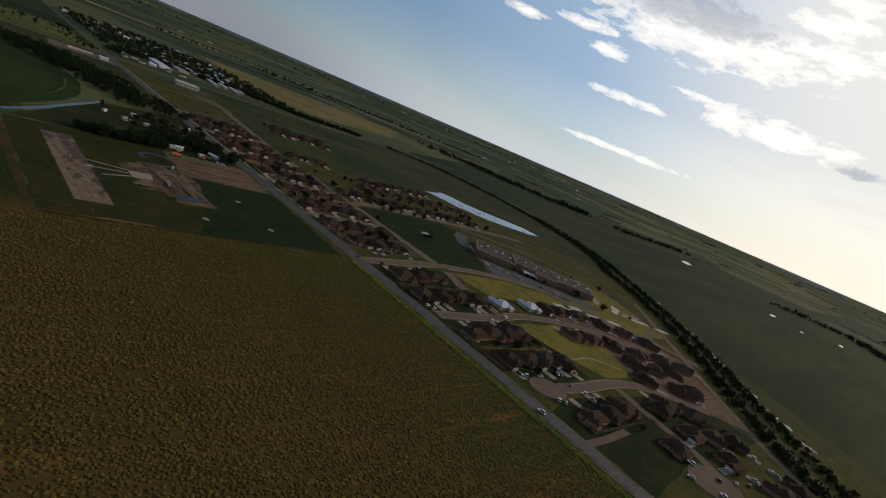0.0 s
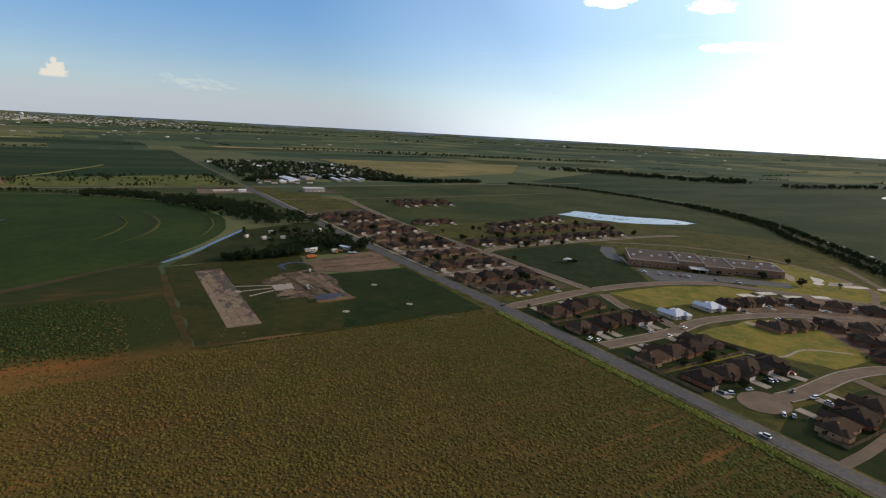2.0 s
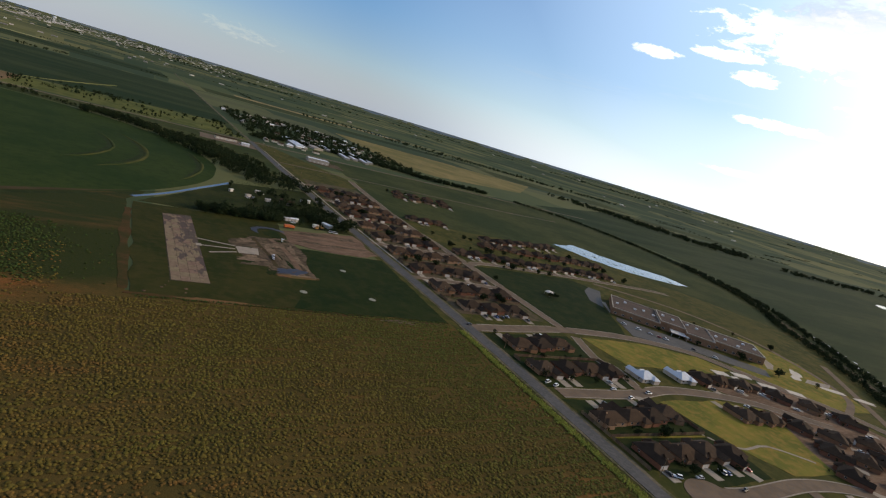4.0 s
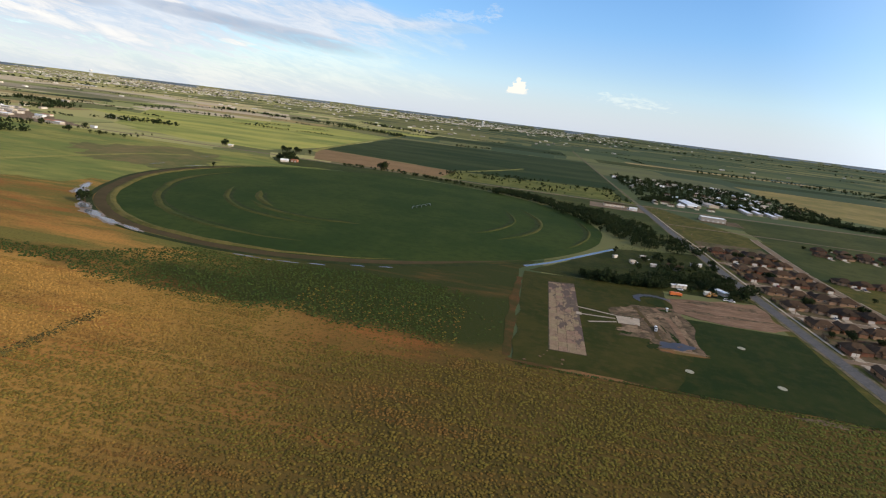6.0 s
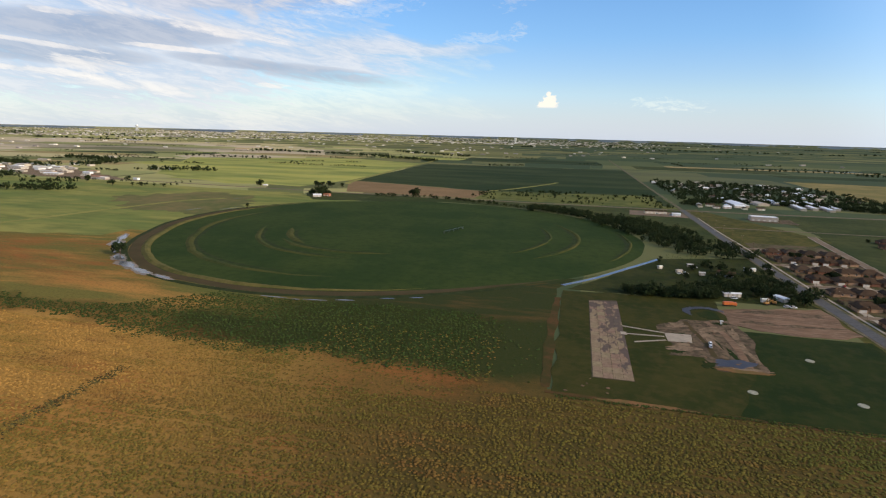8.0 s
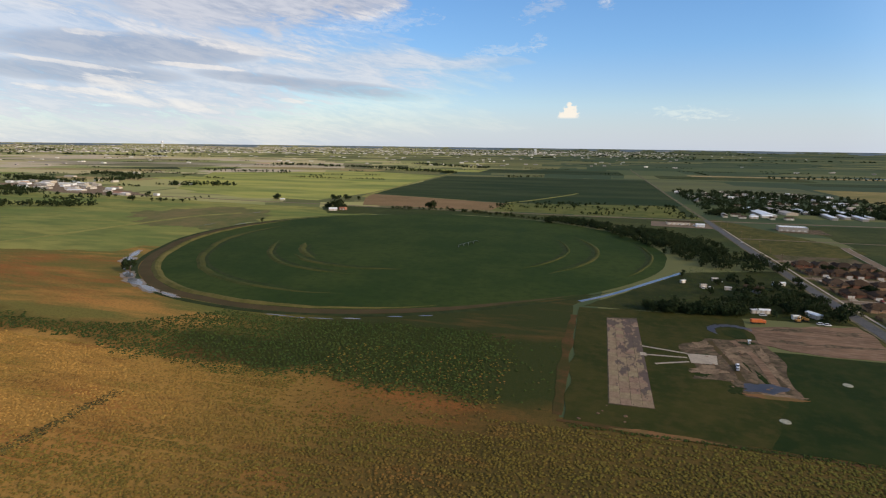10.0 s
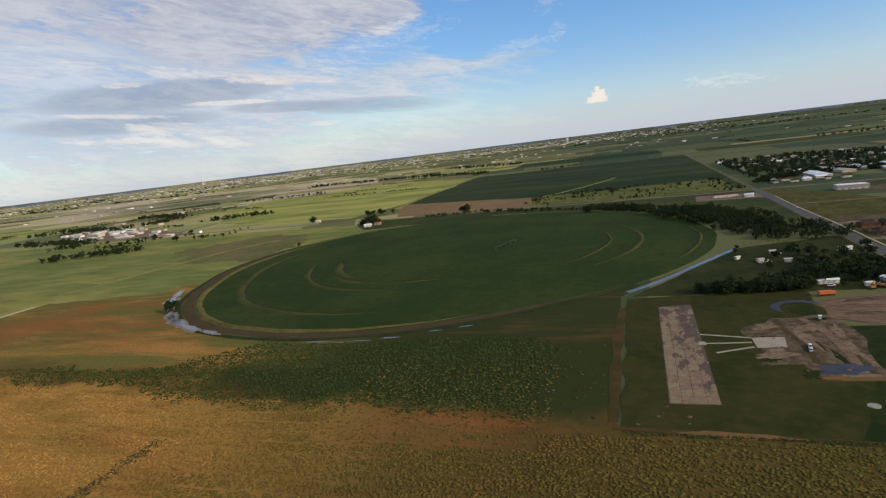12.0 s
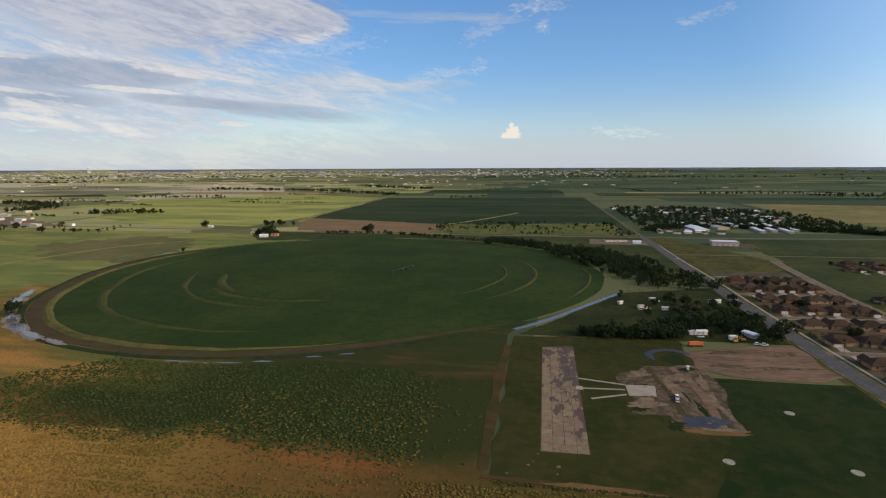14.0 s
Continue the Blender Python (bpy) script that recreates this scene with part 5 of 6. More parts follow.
def hedgerows():
    """Short broken lines of bushes between the western fields."""
    g = random.Random(27)
    out = []
    for _ in range(34):
        a, r = radians(g.uniform(-72, -8)), g.uniform(1600, 2700)
        x, y = COUNTRY[0] + r * math.sin(a), COUNTRY[1] + r * math.cos(a)
        if -780 < x < -10 and y < 2000:
            continue
        dx, dy = (1, g.uniform(-0.25, 0.25)) if g.random() < 0.8 else (g.uniform(-0.3, 0.3), 1)
        for k in range(int(g.uniform(3, 20))):
            out.append((x + dx * k * 6.5 + g.uniform(-4, 4), y + dy * k * 6.5 + g.uniform(-4, 4)))
    return out


woods("hedgerow", hedgerows(), "broken dark hedgerows between western fields", size=0.8, seed=23, clumps=12)
woods("farm_trees", [(G.gauss(-40, 26), G.gauss(232, 14)) for _ in range(46)] + [(G.uniform(-80, -20), G.uniform(255, 330)) for _ in range(22)], "dark trees crowding round the farmstead", size=0.95, seed=24, clumps=46)
plant([(-680, 516), (-613, 190), (-608, 186), (-1209, 755), (-1096, 700), (-1143, 794), (-1060, 712), (-1041, 715), (-991, 717), (-740, 877), (-725, 880), (-705, 884), (-681, 883), (-655, 712), (-640, 718), (-843, 828), (-488, 786), (-496, 784), (-715, 888), (-732, 872), (-664, 712), (-670, 720), (-650, 724)], 1.6)
plant([(-85, 223), (-67, 266), (-70, 258), (-26, 264), (-24, 212), (-30, 226), (-22, 236), (-96, 262), (-58, 300), (-110, 322), (-18, 300), (-45, 250), (-106, 338), (-78, 240), (-52, 226), (-20, 250), (-36, 300), (-66, 306), (-84, 300), (-28, 275), (-14, 322), (-60, 232), (-46, 220), (-22, 206)], 0.95)
plant([(147, 168), (160, 169), (175, 168), (195, 168), (212, 168), (104, 120), (150, 90), (154, 88), (330, 60), (372, 40), (392, 10), (300, -52), (330, -70), (260, 4), (235, 30), (290, -20)], 0.75)
plant([(16, -10), (34, -41), (54, -40), (70, -38), (33, -70), (52, -72), (86, -66), (30, -126), (50, -128), (66, -126), (36, -157), (56, -157), (100, -214), (66, -217), (47, -190), (120, -224), (16, -66)], 0.62)
for st in (58, 140, 229, 314, 398):
    plant([(R.uniform(14, 86), st + R.uniform(-5, 5)) for _ in range(6)], 0.6)
plant([(R.uniform(112, 360), R.choice((228, 230, 275, 190)) + R.uniform(-4, 4)) for _ in range(34)], 0.65)
plant([(R.uniform(165, 280), 517 + R.uniform(-28, 28)) for _ in range(12)], 0.6)
plant([(-390 + R.uniform(-60, 30), 762 + R.uniform(-30, 10)) for _ in range(8)] + [(R.uniform(-300, -40), R.uniform(810, 1000)) for _ in range(26)], 0.6)
for k in kinds:
    away(k)
clumps = []
for x, y, n in ((-1131, 592, 5), (-1107, 602, 6), (-1215, 764, 3), (-1138, 741, 4), (-1132, 787, 4), (-1048, 728, 5), (-1017, 753, 5), (-1021, 814, 3), (-1287, 687, 6), (-1238, 681, 6), (-1301, 775, 5), (-1431, 780, 7), (-1371, 1096, 7), (-1340, 1096, 7), (-1309, 1100, 7), (-1274, 1149, 7), (-1245, 1156, 6), (-1221, 1163, 5),
                (-2007, 1291, 8), (-1945, 1361, 8), (-1920, 1487, 8), (-1841, 1480, 7), (-1500, 800, 8), (-1560, 830, 8), (-1180, 640, 5), (-1360, 760, 6)):
    clumps += [(x + G.gauss(0, 11), y + G.gauss(0, 7)) for _ in range(n)]
woods("field_bushes", clumps, "dark bush clumps round the western works", size=0.8, seed=41, clumps=22)

# ---- water ----
def sheet(name, pts, z, label, category="water"):
    return patch(name, pts, z, M["water"], label, category)


sheet("pond", frayed([(388, 366), (425, 380), (453, 394), (488, 328), (553, 278), (560, 238), (518, 237), (447, 264), (412, 303)], 8, 3.5), 0.16, "bright pond mirroring the sky, with ragged banks")
for k in range(9):
    a = R.uniform(0, 1)
    x, y = 400 + 130 * a + R.uniform(-14, 14), 345 - 95 * a + R.uniform(-14, 14)
    patch("islet", ragged(x, y, R.uniform(2, 5), R.uniform(1.5, 3), R.uniform(0, 180), 14, 0.4, k), 0.3, M["pasture"], "small grassy islet in the pond", "islet")
ribbon("irrigation_ditch", [(-200, 208), (-175, 238), (-140, 292), (-107, 343)], 4.2, 0.22, M["water"], "straight water-filled ditch", "water", wobble=0.15)
for k, p in enumerate(smooth_line([(262, -272), (318, -216), (374, -168), (428, -122), (542, -12), (612, 68)], 13.0)):
    if noise.noise((k * 0.7, 3.0, 1.0)) > -0.25:
        sheet("puddle", ragged(p.x + R.uniform(-4, 6), p.y - R.uniform(-3, 5), R.uniform(2.5, 8), R.uniform(0.8, 1.9), 45 + R.uniform(-12, 12), 16, 0.5, k + 0.5), 0.2, "pale puddle beyond the hedge", "puddle")
for x, y, rx in ((1240, -60, 20), (1300, 20, 30), (1390, -120, 26)):
    sheet("puddle", ragged(x, y, rx, 1.8 + rx * 0.12, 12, 18, 0.5, x), 0.2, "pale shallow water lying in the field", "puddle")
for a, r, l, w, sd in ((211, 308, 16, 3.0, 1), (217, 309, 15, 4.0, 2), (224, 308, 9, 2.2, 3), (231, 309, 14, 4.0, 4), (237, 310, 16, 4.6, 5), (243, 309, 15, 3.2, 6), (249, 307, 11, 1.8, 7)):
    x, y = -405 + r * math.cos(radians(a)), 415 + r * math.sin(radians(a))
    patch("mud_edge", ragged(x, y, l * 1.25, w * 1.7, a + 90, 40, 0.35, sd + 30), 0.17 + 0.003 * sd, M["mud"], "wet mud round the flood water", "mud")
    sheet("flood_water", ragged(x, y, l, w, a + 90, 40, 0.22, sd), 0.2 + 0.004 * sd, "shallow flood water beside the circular field")
for x, y, l in ((-404, 106, 13), (-372, 108, 9), (-352, 114, 8), (-325, 127, 7), (-304, 136, 6), (-386, 105, 4), (-700, 500, 22), (-742, 470, 15), (-760, 620, 12)):
    sheet("puddle", ragged(x, y, l * 0.8, 0.9, math.degrees(math.atan2(x + 405, -(y - 415))), 20, 0.5, x), 0.22, "thin puddle along the field edge", "puddle")
sheet("far_lake", ragged(955, 2535, 95, 24, 0, 30, 0.3, 3), 0.3, "pale far lake")
sheet("far_lake", ragged(1720, 420, 60, 16, 20, 30, 0.3, 5), 0.3, "pale far pond")

# ---- model airfield ----
def build_runway():
    """Four lanes of slabs with recessed joints; the whole leans a little with the lot."""
    base = patch("runway", [(-181.5, 28), (-160.5, 28.5), (-159.5, 175), (-180, 170)], 0.24, M["joint"], "weathered pale runway of slabs with dark damp stains", "runway")
    shapes = []
    for k in range(4):
        bm = boxed(-2.46, -3.48, -0.1, 2.46, 3.48, 0.08, bevel=0.03)
        me = bpy.data.meshes.new("slab")
        bm.to_mesh(me)
        bm.free()
        me.materials.append(M["runway"])
        shapes.append(me)
    g = random.Random(3)
    for i in range(20):
        for k in range(4):
            f = i / 20
            o = new("slab", shapes[(i + k) % 4])
            o.parent = base
            o.matrix_local = pose(-178.4 + 5.1 * k + 1.2 * f + g.uniform(-0.03, 0.03), 32.2 + 7.0 * i + 0.6 * k * f, 0.26 + g.uniform(-0.02, 0.02), 0, 0, g.uniform(-0.3, 0.3))


build_runway()
for pts in ([(-160, 116), (-135, 110)], [(-159, 101.5), (-136, 103)], [(-155, 88), (-136, 96.5)]):
    ribbon("taxiway", pts, 1.6, 0.26, M["concrete"], "thin pale taxi path across the grass", "path", smooth=False)
patch("pilot_stand", [(-162, 104), (-158.5, 104), (-158.5, 99), (-162, 99)], 0.36, M["concrete"], "small pale concrete stand beside the runway", "slab")
patch("dirt_lot", frayed([(-137, 124), (-120, 142), (-86, 148), (-88, 110), (-90, 60), (-114, 56), (-117, 76), (-136, 72)], 3, 4.5), 0.20, M["pale_soil"], "bare pale dirt parking lot", "lot")
patch("apron", [(-135, 110), (-119, 111), (-121, 96), (-135, 95)], 0.28, M["concrete"], "pale concrete apron for model aircraft", "slab")
ribbon("lot_track", [(-104, 142), (-98, 118), (-97, 90), (-98, 64)], 4.0, 0.25, M["lot_soil"], "brown wheel track through the lot", "track", wobble=0.3)
ribbon("lot_track", [(-118, 138), (-116, 118), (-113, 96), (-113, 76)], 3.0, 0.25, M["track"], "dark wheel track through the lot", "track", wobble=0.5)
for x, y, rx, ry, t, sd in ((-128, 86, 9, 5, 20, 1), (-110, 112, 4, 13, 8, 2), (-93, 92, 2.6, 16, 6, 3), (-104, 126, 9, 4, 30, 4), (-100, 60, 10, 2.5, 4, 5), (-124, 128, 7, 4, 40, 6), (-92, 120, 3, 10, -5, 7)):
    patch("sand_patch", ragged(x, y, rx, ry, t, 30, 0.55, sd), 0.235 + 0.004 * sd, M["sand"], "pale sandy patch of the lot", "soil")
for x, y, rx, ry, t, sd in ((-107, 104, 2.2, 12, 6, 11), (-126, 104, 5, 9, 10, 12), (-119, 62, 4, 5, 0, 13), (-96, 140, 5, 3, 20, 14), (-132, 80, 4, 4, 0, 15), (-102, 84, 1.6, 9, 5, 16)):
    patch("grass_patch", ragged(x, y, rx, ry, t, 30, 0.6, sd), 0.222 + 0.001 * sd, M["lawn"], "grass growing over the bare lot", "grass")
for x, y, rx, ry, t, sd in ((-62, 176, 14, 3.4, 12, 21), (-40, 150, 18, 2.6, 6, 22), (-70, 150, 10, 4, 0, 23), (-26, 178, 8, 4, 20, 24)):
    patch("sand_patch", ragged(x, y, rx, ry, t, 30, 0.55, sd), 0.19 + 0.003 * sd, M["pale_soil"], "paler scraped strip of the earth lot", "soil")
patch("damp_patch", ragged(-105, 68, 11, 6, 10, 26, 0.35, 8), 0.29, M["wet"], "dark wet patch of earth", "puddle")
patch("red_bank", ragged(-101, 58, 13, 2.6, 2, 26, 0.4, 9), 0.30, M["red_soil"], "red earth bank at the end of the lot", "soil")
ring("wet_loop", -99, 162, 11, 16, 0.27, M["wet"], "dark wet loop of a drive", 20, 215, "track")
patch("loop_island", ragged(-99, 158, 8, 9, 0, 24, 0.2, 4), 0.24, M["lawn"], "grassy island inside a looped drive", "grass")
patch("brown_lot", frayed([(-88, 142), (-92, 172), (-60, 186), (-14, 198), (-11, 140), (-24, 132), (-74, 131)], 2.5, 2.6), 0.22, M["lot_soil"], "graded bare brown earth lot beside the road", "lot")
ribbon("field_track", [(-204, 10), (-204.5, 60), (-204, 120), (-202.5, 170)], 5.6, 0.17, M["red_track"], "red earth track along the field edge", "track", wobble=0.7)
ribbon("field_track", [(-204, 5), (-170, 4), (-120, 2), (-60, 0), (-18, -1)], 3.0, 0.22, M["red_track"], "reddish field edge south of the airfield", "track", wobble=0.9)
patch("soil_scar", ragged(-160, 3, 20, 2.2, -2, 26, 0.5, 5), 0.26, M["red_soil"], "red bare earth at the field edge", "soil")
patch("soil_scar", ragged(-52, -3, 12, 2.4, 0, 26, 0.5, 6), 0.26, M["pale_soil"], "pale bare earth at the field edge", "soil")


def disc(x, y):
    bm = bmesh.new()
    bmesh.ops.create_cone(bm, cap_ends=True, segments=24, radius1=2.4, radius2=2.3, depth=0.2)
    ob = part("marker_disc", bm, M["disc"])
    ob.matrix_world = pose(x, y, 0.28)
    tagged(ob, "pale round marker disc on the grass", "disc", "airfield markers")


for x, y in ((-61.5, 85.2), (-58.4, 31.1), (-105.4, 32.0)):
    disc(x, y)


def clods(name, spots, material, label, size=(0.5, 1.3)):
    g = random.Random(31)
    for x, y in spots:
        bm = bmesh.new()
        bmesh.ops.create_icosphere(bm, subdivisions=1, radius=g.uniform(*size))
        for v in bm.verts:
            v.co = Vector((v.co.x * g.uniform(0.8, 1.6), v.co.y * g.uniform(0.7, 1.2), v.co.z * 0.35))
        ob = part(name, bm, material)
        ob.matrix_world = pose(x, y, 0.25, 0, 0, g.uniform(0, 180))
        tagged(ob, label, "mound", "earth mounds")


clods("earth_mound", [(R.uniform(-330, -215), R.uniform(-14, 60)) for _ in range(26)], M["red_soil"], "small reddish heap of earth in the field", (0.3, 0.8))
clods("earth_mound", [(R.uniform(-128, -88), R.uniform(60, 146)) for _ in range(34)] + [(R.uniform(-195, -165), R.uniform(8, 26)) for _ in range(6)], M["lot_soil"], "low heap of brown earth", (0.4, 1.1))


# ---- vehicles ----
def car(paint, label, long=False):
    ob = new("car")
    L, h = (4.9, 1.75) if long else (4.5, 1.45)
    bm = bmesh.new()
    box(bm, -L / 2, -0.9, 0.32, L / 2, 0.9, 0.95, bevel=0.16)
    part("body", bm, M["car_" + paint], ob)
    bm = bmesh.new()
    box(bm, -L * (0.46 if long else 0.34), -0.78, 0.9, L * 0.18, 0.78, h)
    for v in bm.verts:
        if v.co.z > 1:
            v.co.x = v.co.x * 0.82 - 0.1
            v.co.y *= 0.84
    cab = part("cabin", bm, M["glass"], ob, "dark glazed cabin")
    part("roof_panel", boxed(-L * (0.39 if long else 0.3), -0.62, h - 0.02, L * 0.11, 0.62, h + 0.05, bevel=0.02), M["car_" + paint], cab)
    for x in (-L * 0.31, L * 0.31):
        for y in (-0.82, 0.82):
            w = part("wheel", tube(bmesh.new(), (x, y - 0.1, 0.33), (x, y + 0.1, 0.33), 0.33, 0.33, 12), M["tyre"], ob)
            part("rim", tube(bmesh.new(), (x, y - 0.115, 0.33), (x, y + 0.115, 0.33), 0.2, 0.2, 8), M["rim"], w)
    for y in (-0.6, 0.6):
        part("headlight", boxed(L / 2 - 0.06, y - 0.2, 0.62, L / 2 + 0.02, y + 0.2, 0.78), M["trim"], ob)
        part("tail_light", boxed(-L / 2 - 0.02, y - 0.2, 0.65, -L / 2 + 0.06, y + 0.2, 0.8), M["car_red"], ob)
    return tagged(ob, label, "car", "parked cars")


cars = {"w": car("white", "white estate car on the pavement", True), "s": car("silver", "silver-grey saloon car on pavement"), "k": car("black", "black car parked on concrete"), "r": car("red", "dark red car parked on concrete"), "b": car("blue", "blue car parked on concrete")}
for x, y, turn, c in ((-3, -190, 95, "w"), (22, -158, 150, "w"), (36, -160, 170, "s"), (56, -171, 190, "k"), (58, -180, 165, "w"), (25, -183, 30, "w"), (28, -186, 32, "s"), (12, -73, 20, "w"), (15, -77, 20, "w"),
                      (60, -80, 0, "s"), (65, -90, 10, "w"), (3, 3, 15, "k"), (41, 23, 80, "k"), (45, 22, 85, "k"), (51, 24, 90, "s"), (60, -159, 90, "b"), (57, -158, 90, "w"), (79, -158, 95, "r"),
                      (54, -254, 120, "s"), (72, -247, 100, "w"), (76, -262, 40, "k"), (88, -268, 20, "s"), (99, -272, 10, "k"), (60, -270, 60, "w"), (146, -272, 60, "w"),
                      (-111, 96, 80, "w"), (-112, 91, 80, "s"), (-37, 196, 10, "w"), (-33, 195, 10, "w"), (-70, 208, 5, "w"), (-97, 281, 0, "w"), (-92, 284, 10, "w"), (-79, 312, 20, "w"),
                      (-60, 712, 0, "w"), (-40, 706, 0, "w"), (-48, 716, 90, "s"), (205, 28, -48, "w"), (212, 20, -48, "s"), (222, 10, -48, "w"), (238, -8, -48, "k"), (217, 14, -48, "r"), (196, 38, -48, "w"), (250, -22, -48, "w"),
                      (-8, 330, 95, "w"), (-6, 560, 92, "s"), (120, -205, 80, "s"), (88, -84, 0, "w"), (173, -100, 100, "w"), (231, -104, 130, "s"), (262, -140, 120, "w")):
    copy_thing(cars[c], pose(x, y, 0.3, 0, 0, turn))
R2 = random.Random(17)
for x, y, turn, which in spots:
    if R2.random() < 0.4:
        a = radians(turn)
        off = 5.2 if which % 6 in (0, 3, 4) else -5.2
        copy_thing(cars[R2.choice("wwskwrb")], pose(x + math.cos(a) * off + math.sin(a) * 14.5, y + math.sin(a) * off - math.cos(a) * 14.5, 0.31, 0, 0, turn + 90))
for c in cars.values():
    away(c)


# ---- buildings ----
def shed(x, y, w, d, h, turn, wall, roof, label, slope=0.25, doors=3, category="building", flat=False):
    ob = new("building")
    ob.matrix_world = pose(x, y, 0.15 + rise(x, y), 0, 0, turn)
    part("wall", boxed(-w / 2, -d / 2, -0.4, w / 2, d / 2, h), wall, ob)
    if flat:
        part("roof", boxed(-w / 2 + 0.4, -d / 2 + 0.4, h - 0.1, w / 2 - 0.4, d / 2 - 0.4, h + 0.12), roof, ob)
        for x0, y0, x1, y1 in ((-w / 2, -d / 2, w / 2, -d / 2 + 0.4), (-w / 2, d / 2 - 0.4, w / 2, d / 2), (-w / 2, -d / 2 + 0.4, -w / 2 + 0.4, d / 2 - 0.4), (w / 2 - 0.4, -d / 2 + 0.4, w / 2, d / 2 - 0.4)):
            part("parapet", boxed(x0 - 0.003, y0 - 0.003, h - 0.2, x1 + 0.003, y1 + 0.003, h + 0.6), wall, ob)
    else:
        part("roof", hip_roof(bmesh.new(), -w / 2, -d / 2, w / 2, d / 2, h, slope, 0.4, gable=True), roof, ob)
    for k in range(doors):
        cx = -w / 2 + w * (k + 0.5) / doors
        part("door", boxed(cx - min(1.5, w / doors * 0.3), -d / 2 - 0.08, 0, cx + min(1.5, w / doors * 0.3), -d / 2 + 0.05, min(2.6, h - 0.3)), M["trim"], ob)
        part("window", boxed(cx - 0.6, d / 2 - 0.05, 1.0, cx + 0.6, d / 2 + 0.08, 2.1), M["glass"], ob)
    return tagged(ob, label, category)


shed(-70, 216, 13, 4, 2.8, 8, M["tan_metal"], M["white_metal"], "white metal shed beside the dirt lot", doors=4)
shed(-35, 215, 10, 5.5, 3.0, -60, M["tan_metal"], M["white_metal"], "white metal shed near the road", doors=2)
shed(-49, 207, 5, 3, 2.6, 10, M["trim"], M["trim"], "small pale storage hut on earth", doors=1)
shed(-58, 285, 14, 9, 3.0, -25, M["stucco"], M["shingle"], "farmhouse with dark shingle roof", 0.5, 3, "house")
shed(-30, 316, 10, 3.5, 2.8, 15, M["white_metal"], M["white_metal"], "long white trailer home under trees", doors=3, category="trailer")
shed(-78, 284, 5, 3, 2.6, 0, M["tan_metal"], M["trim"], "small white shed on the farmyard", doors=1)
shed(-97, 288, 5, 3, 2.6, 20, M["stucco"], M["tan_metal"], "small pale shed on rough pasture", doors=1)
shed(-82, 318, 5, 3, 2.4, 10, M["tan_metal"], M["trim"], "small pale shed on rough pasture", doors=1)
shed(-112, 300, 4.5, 2.5, 2.4, 40, M["tan_metal"], M["trim"], "small white trailer on rough pasture", doors=1)
shed(-95, 140, 1.1, 1.1, 2.3, 0, M["white_metal"], M["white_metal"], "tall narrow white cabin on dirt", doors=1)
# crossroads and storage yards
shed(-62, 722, 34, 12, 4.0, 5, M["stucco"], M["shingle"], "low roadside shop with dark roof", 0.2, 5)
shed(-33, 702, 12, 8, 4.0, 0, M["white_metal"], M["white_metal"], "white roadside canopy building", doors=2)
patch("shop_yard", frayed([(-105, 690), (-16, 684), (-16, 740), (-100, 752)], 10, 1), 0.2, M["street"], "pale paved yard of a roadside shop", "yard")
shed(94, 704, 38, 20, 6.0, -4, M["tan_metal"], M["white_metal"], "large flat-roofed tan building with white roof", doors=5, flat=True)
patch("building_yard", frayed([(72, 680), (136, 672), (138, 724), (74, 722)], 10, 1), 0.18, M["pale_soil"], "pale yard round a large building", "yard")
for x0, y0, x1, y1, d, lab, mt in ((104, 1000, 111, 880, 24, "long warehouse with white metal roof", "white_metal"), (142, 1010, 160, 925, 22, "long warehouse with tan metal roof", "tan_metal"), (190, 1000, 196, 950, 24, "short warehouse with white metal roof", "white_metal"),
                                   (218, 1000, 210, 872, 9, "long narrow white storage row", "white_metal"), (240, 1020, 236, 890, 9, "long narrow white storage row", "white_metal"), (262, 1015, 256, 872, 9, "long narrow white storage row", "white_metal"), (282, 1000, 276, 900, 8, "long narrow white storage row", "white_metal")):
    shed((x0 + x1) / 2, (y0 + y1) / 2, math.hypot(x1 - x0, y1 - y0), d, 4.0, math.degrees(math.atan2(y1 - y0, x1 - x0)), M["tan_metal"], M[mt], lab, 0.2, 8, "warehouse")
for k in range(9):
    shed(30 + 26 * (k % 5) + R.uniform(-5, 5), 850 + 24 * (k // 5) + R.uniform(-6, 6), R.uniform(10, 18), R.uniform(7, 10), 3.4, R.choice((0, 90, 5)), M["stucco"], M[R.choice(("white_metal", "shingle", "tan_metal"))], "small roadside building by the village", 0.35, 2)
for k in range(64):
    x, y = R.uniform(20, 390), R.uniform(1020, 1470)
    if y > 1500 - 0.9 * max(0, x - 240):
        continue
    shed(x, y, R.uniform(9, 16), R.uniform(7, 10), 3.0, R.choice((0, 90, 10, -10)), M["stucco"], M[R.choice(("white_metal", "tan_metal", "shingle", "shingle", "tan_metal"))], "small village house among trees", 0.45, 2, "house")
# farmstead by the country road
shed(-652, 700, 14, 9, 3.0, 20, M["stucco"], M["white_metal"], "white farmhouse beside the circular field", 0.5, 2, "house")
shed(-640, 716, 12, 8, 3.2, 0, M["rust_roof"], M["rust_roof"], "farm barn with red roof and walls", 0.5, 2, "barn")
shed(-834, 832, 9, 6, 3.0, 0, M["stucco"], M["white_metal"], "small white farm building", 0.4, 1)
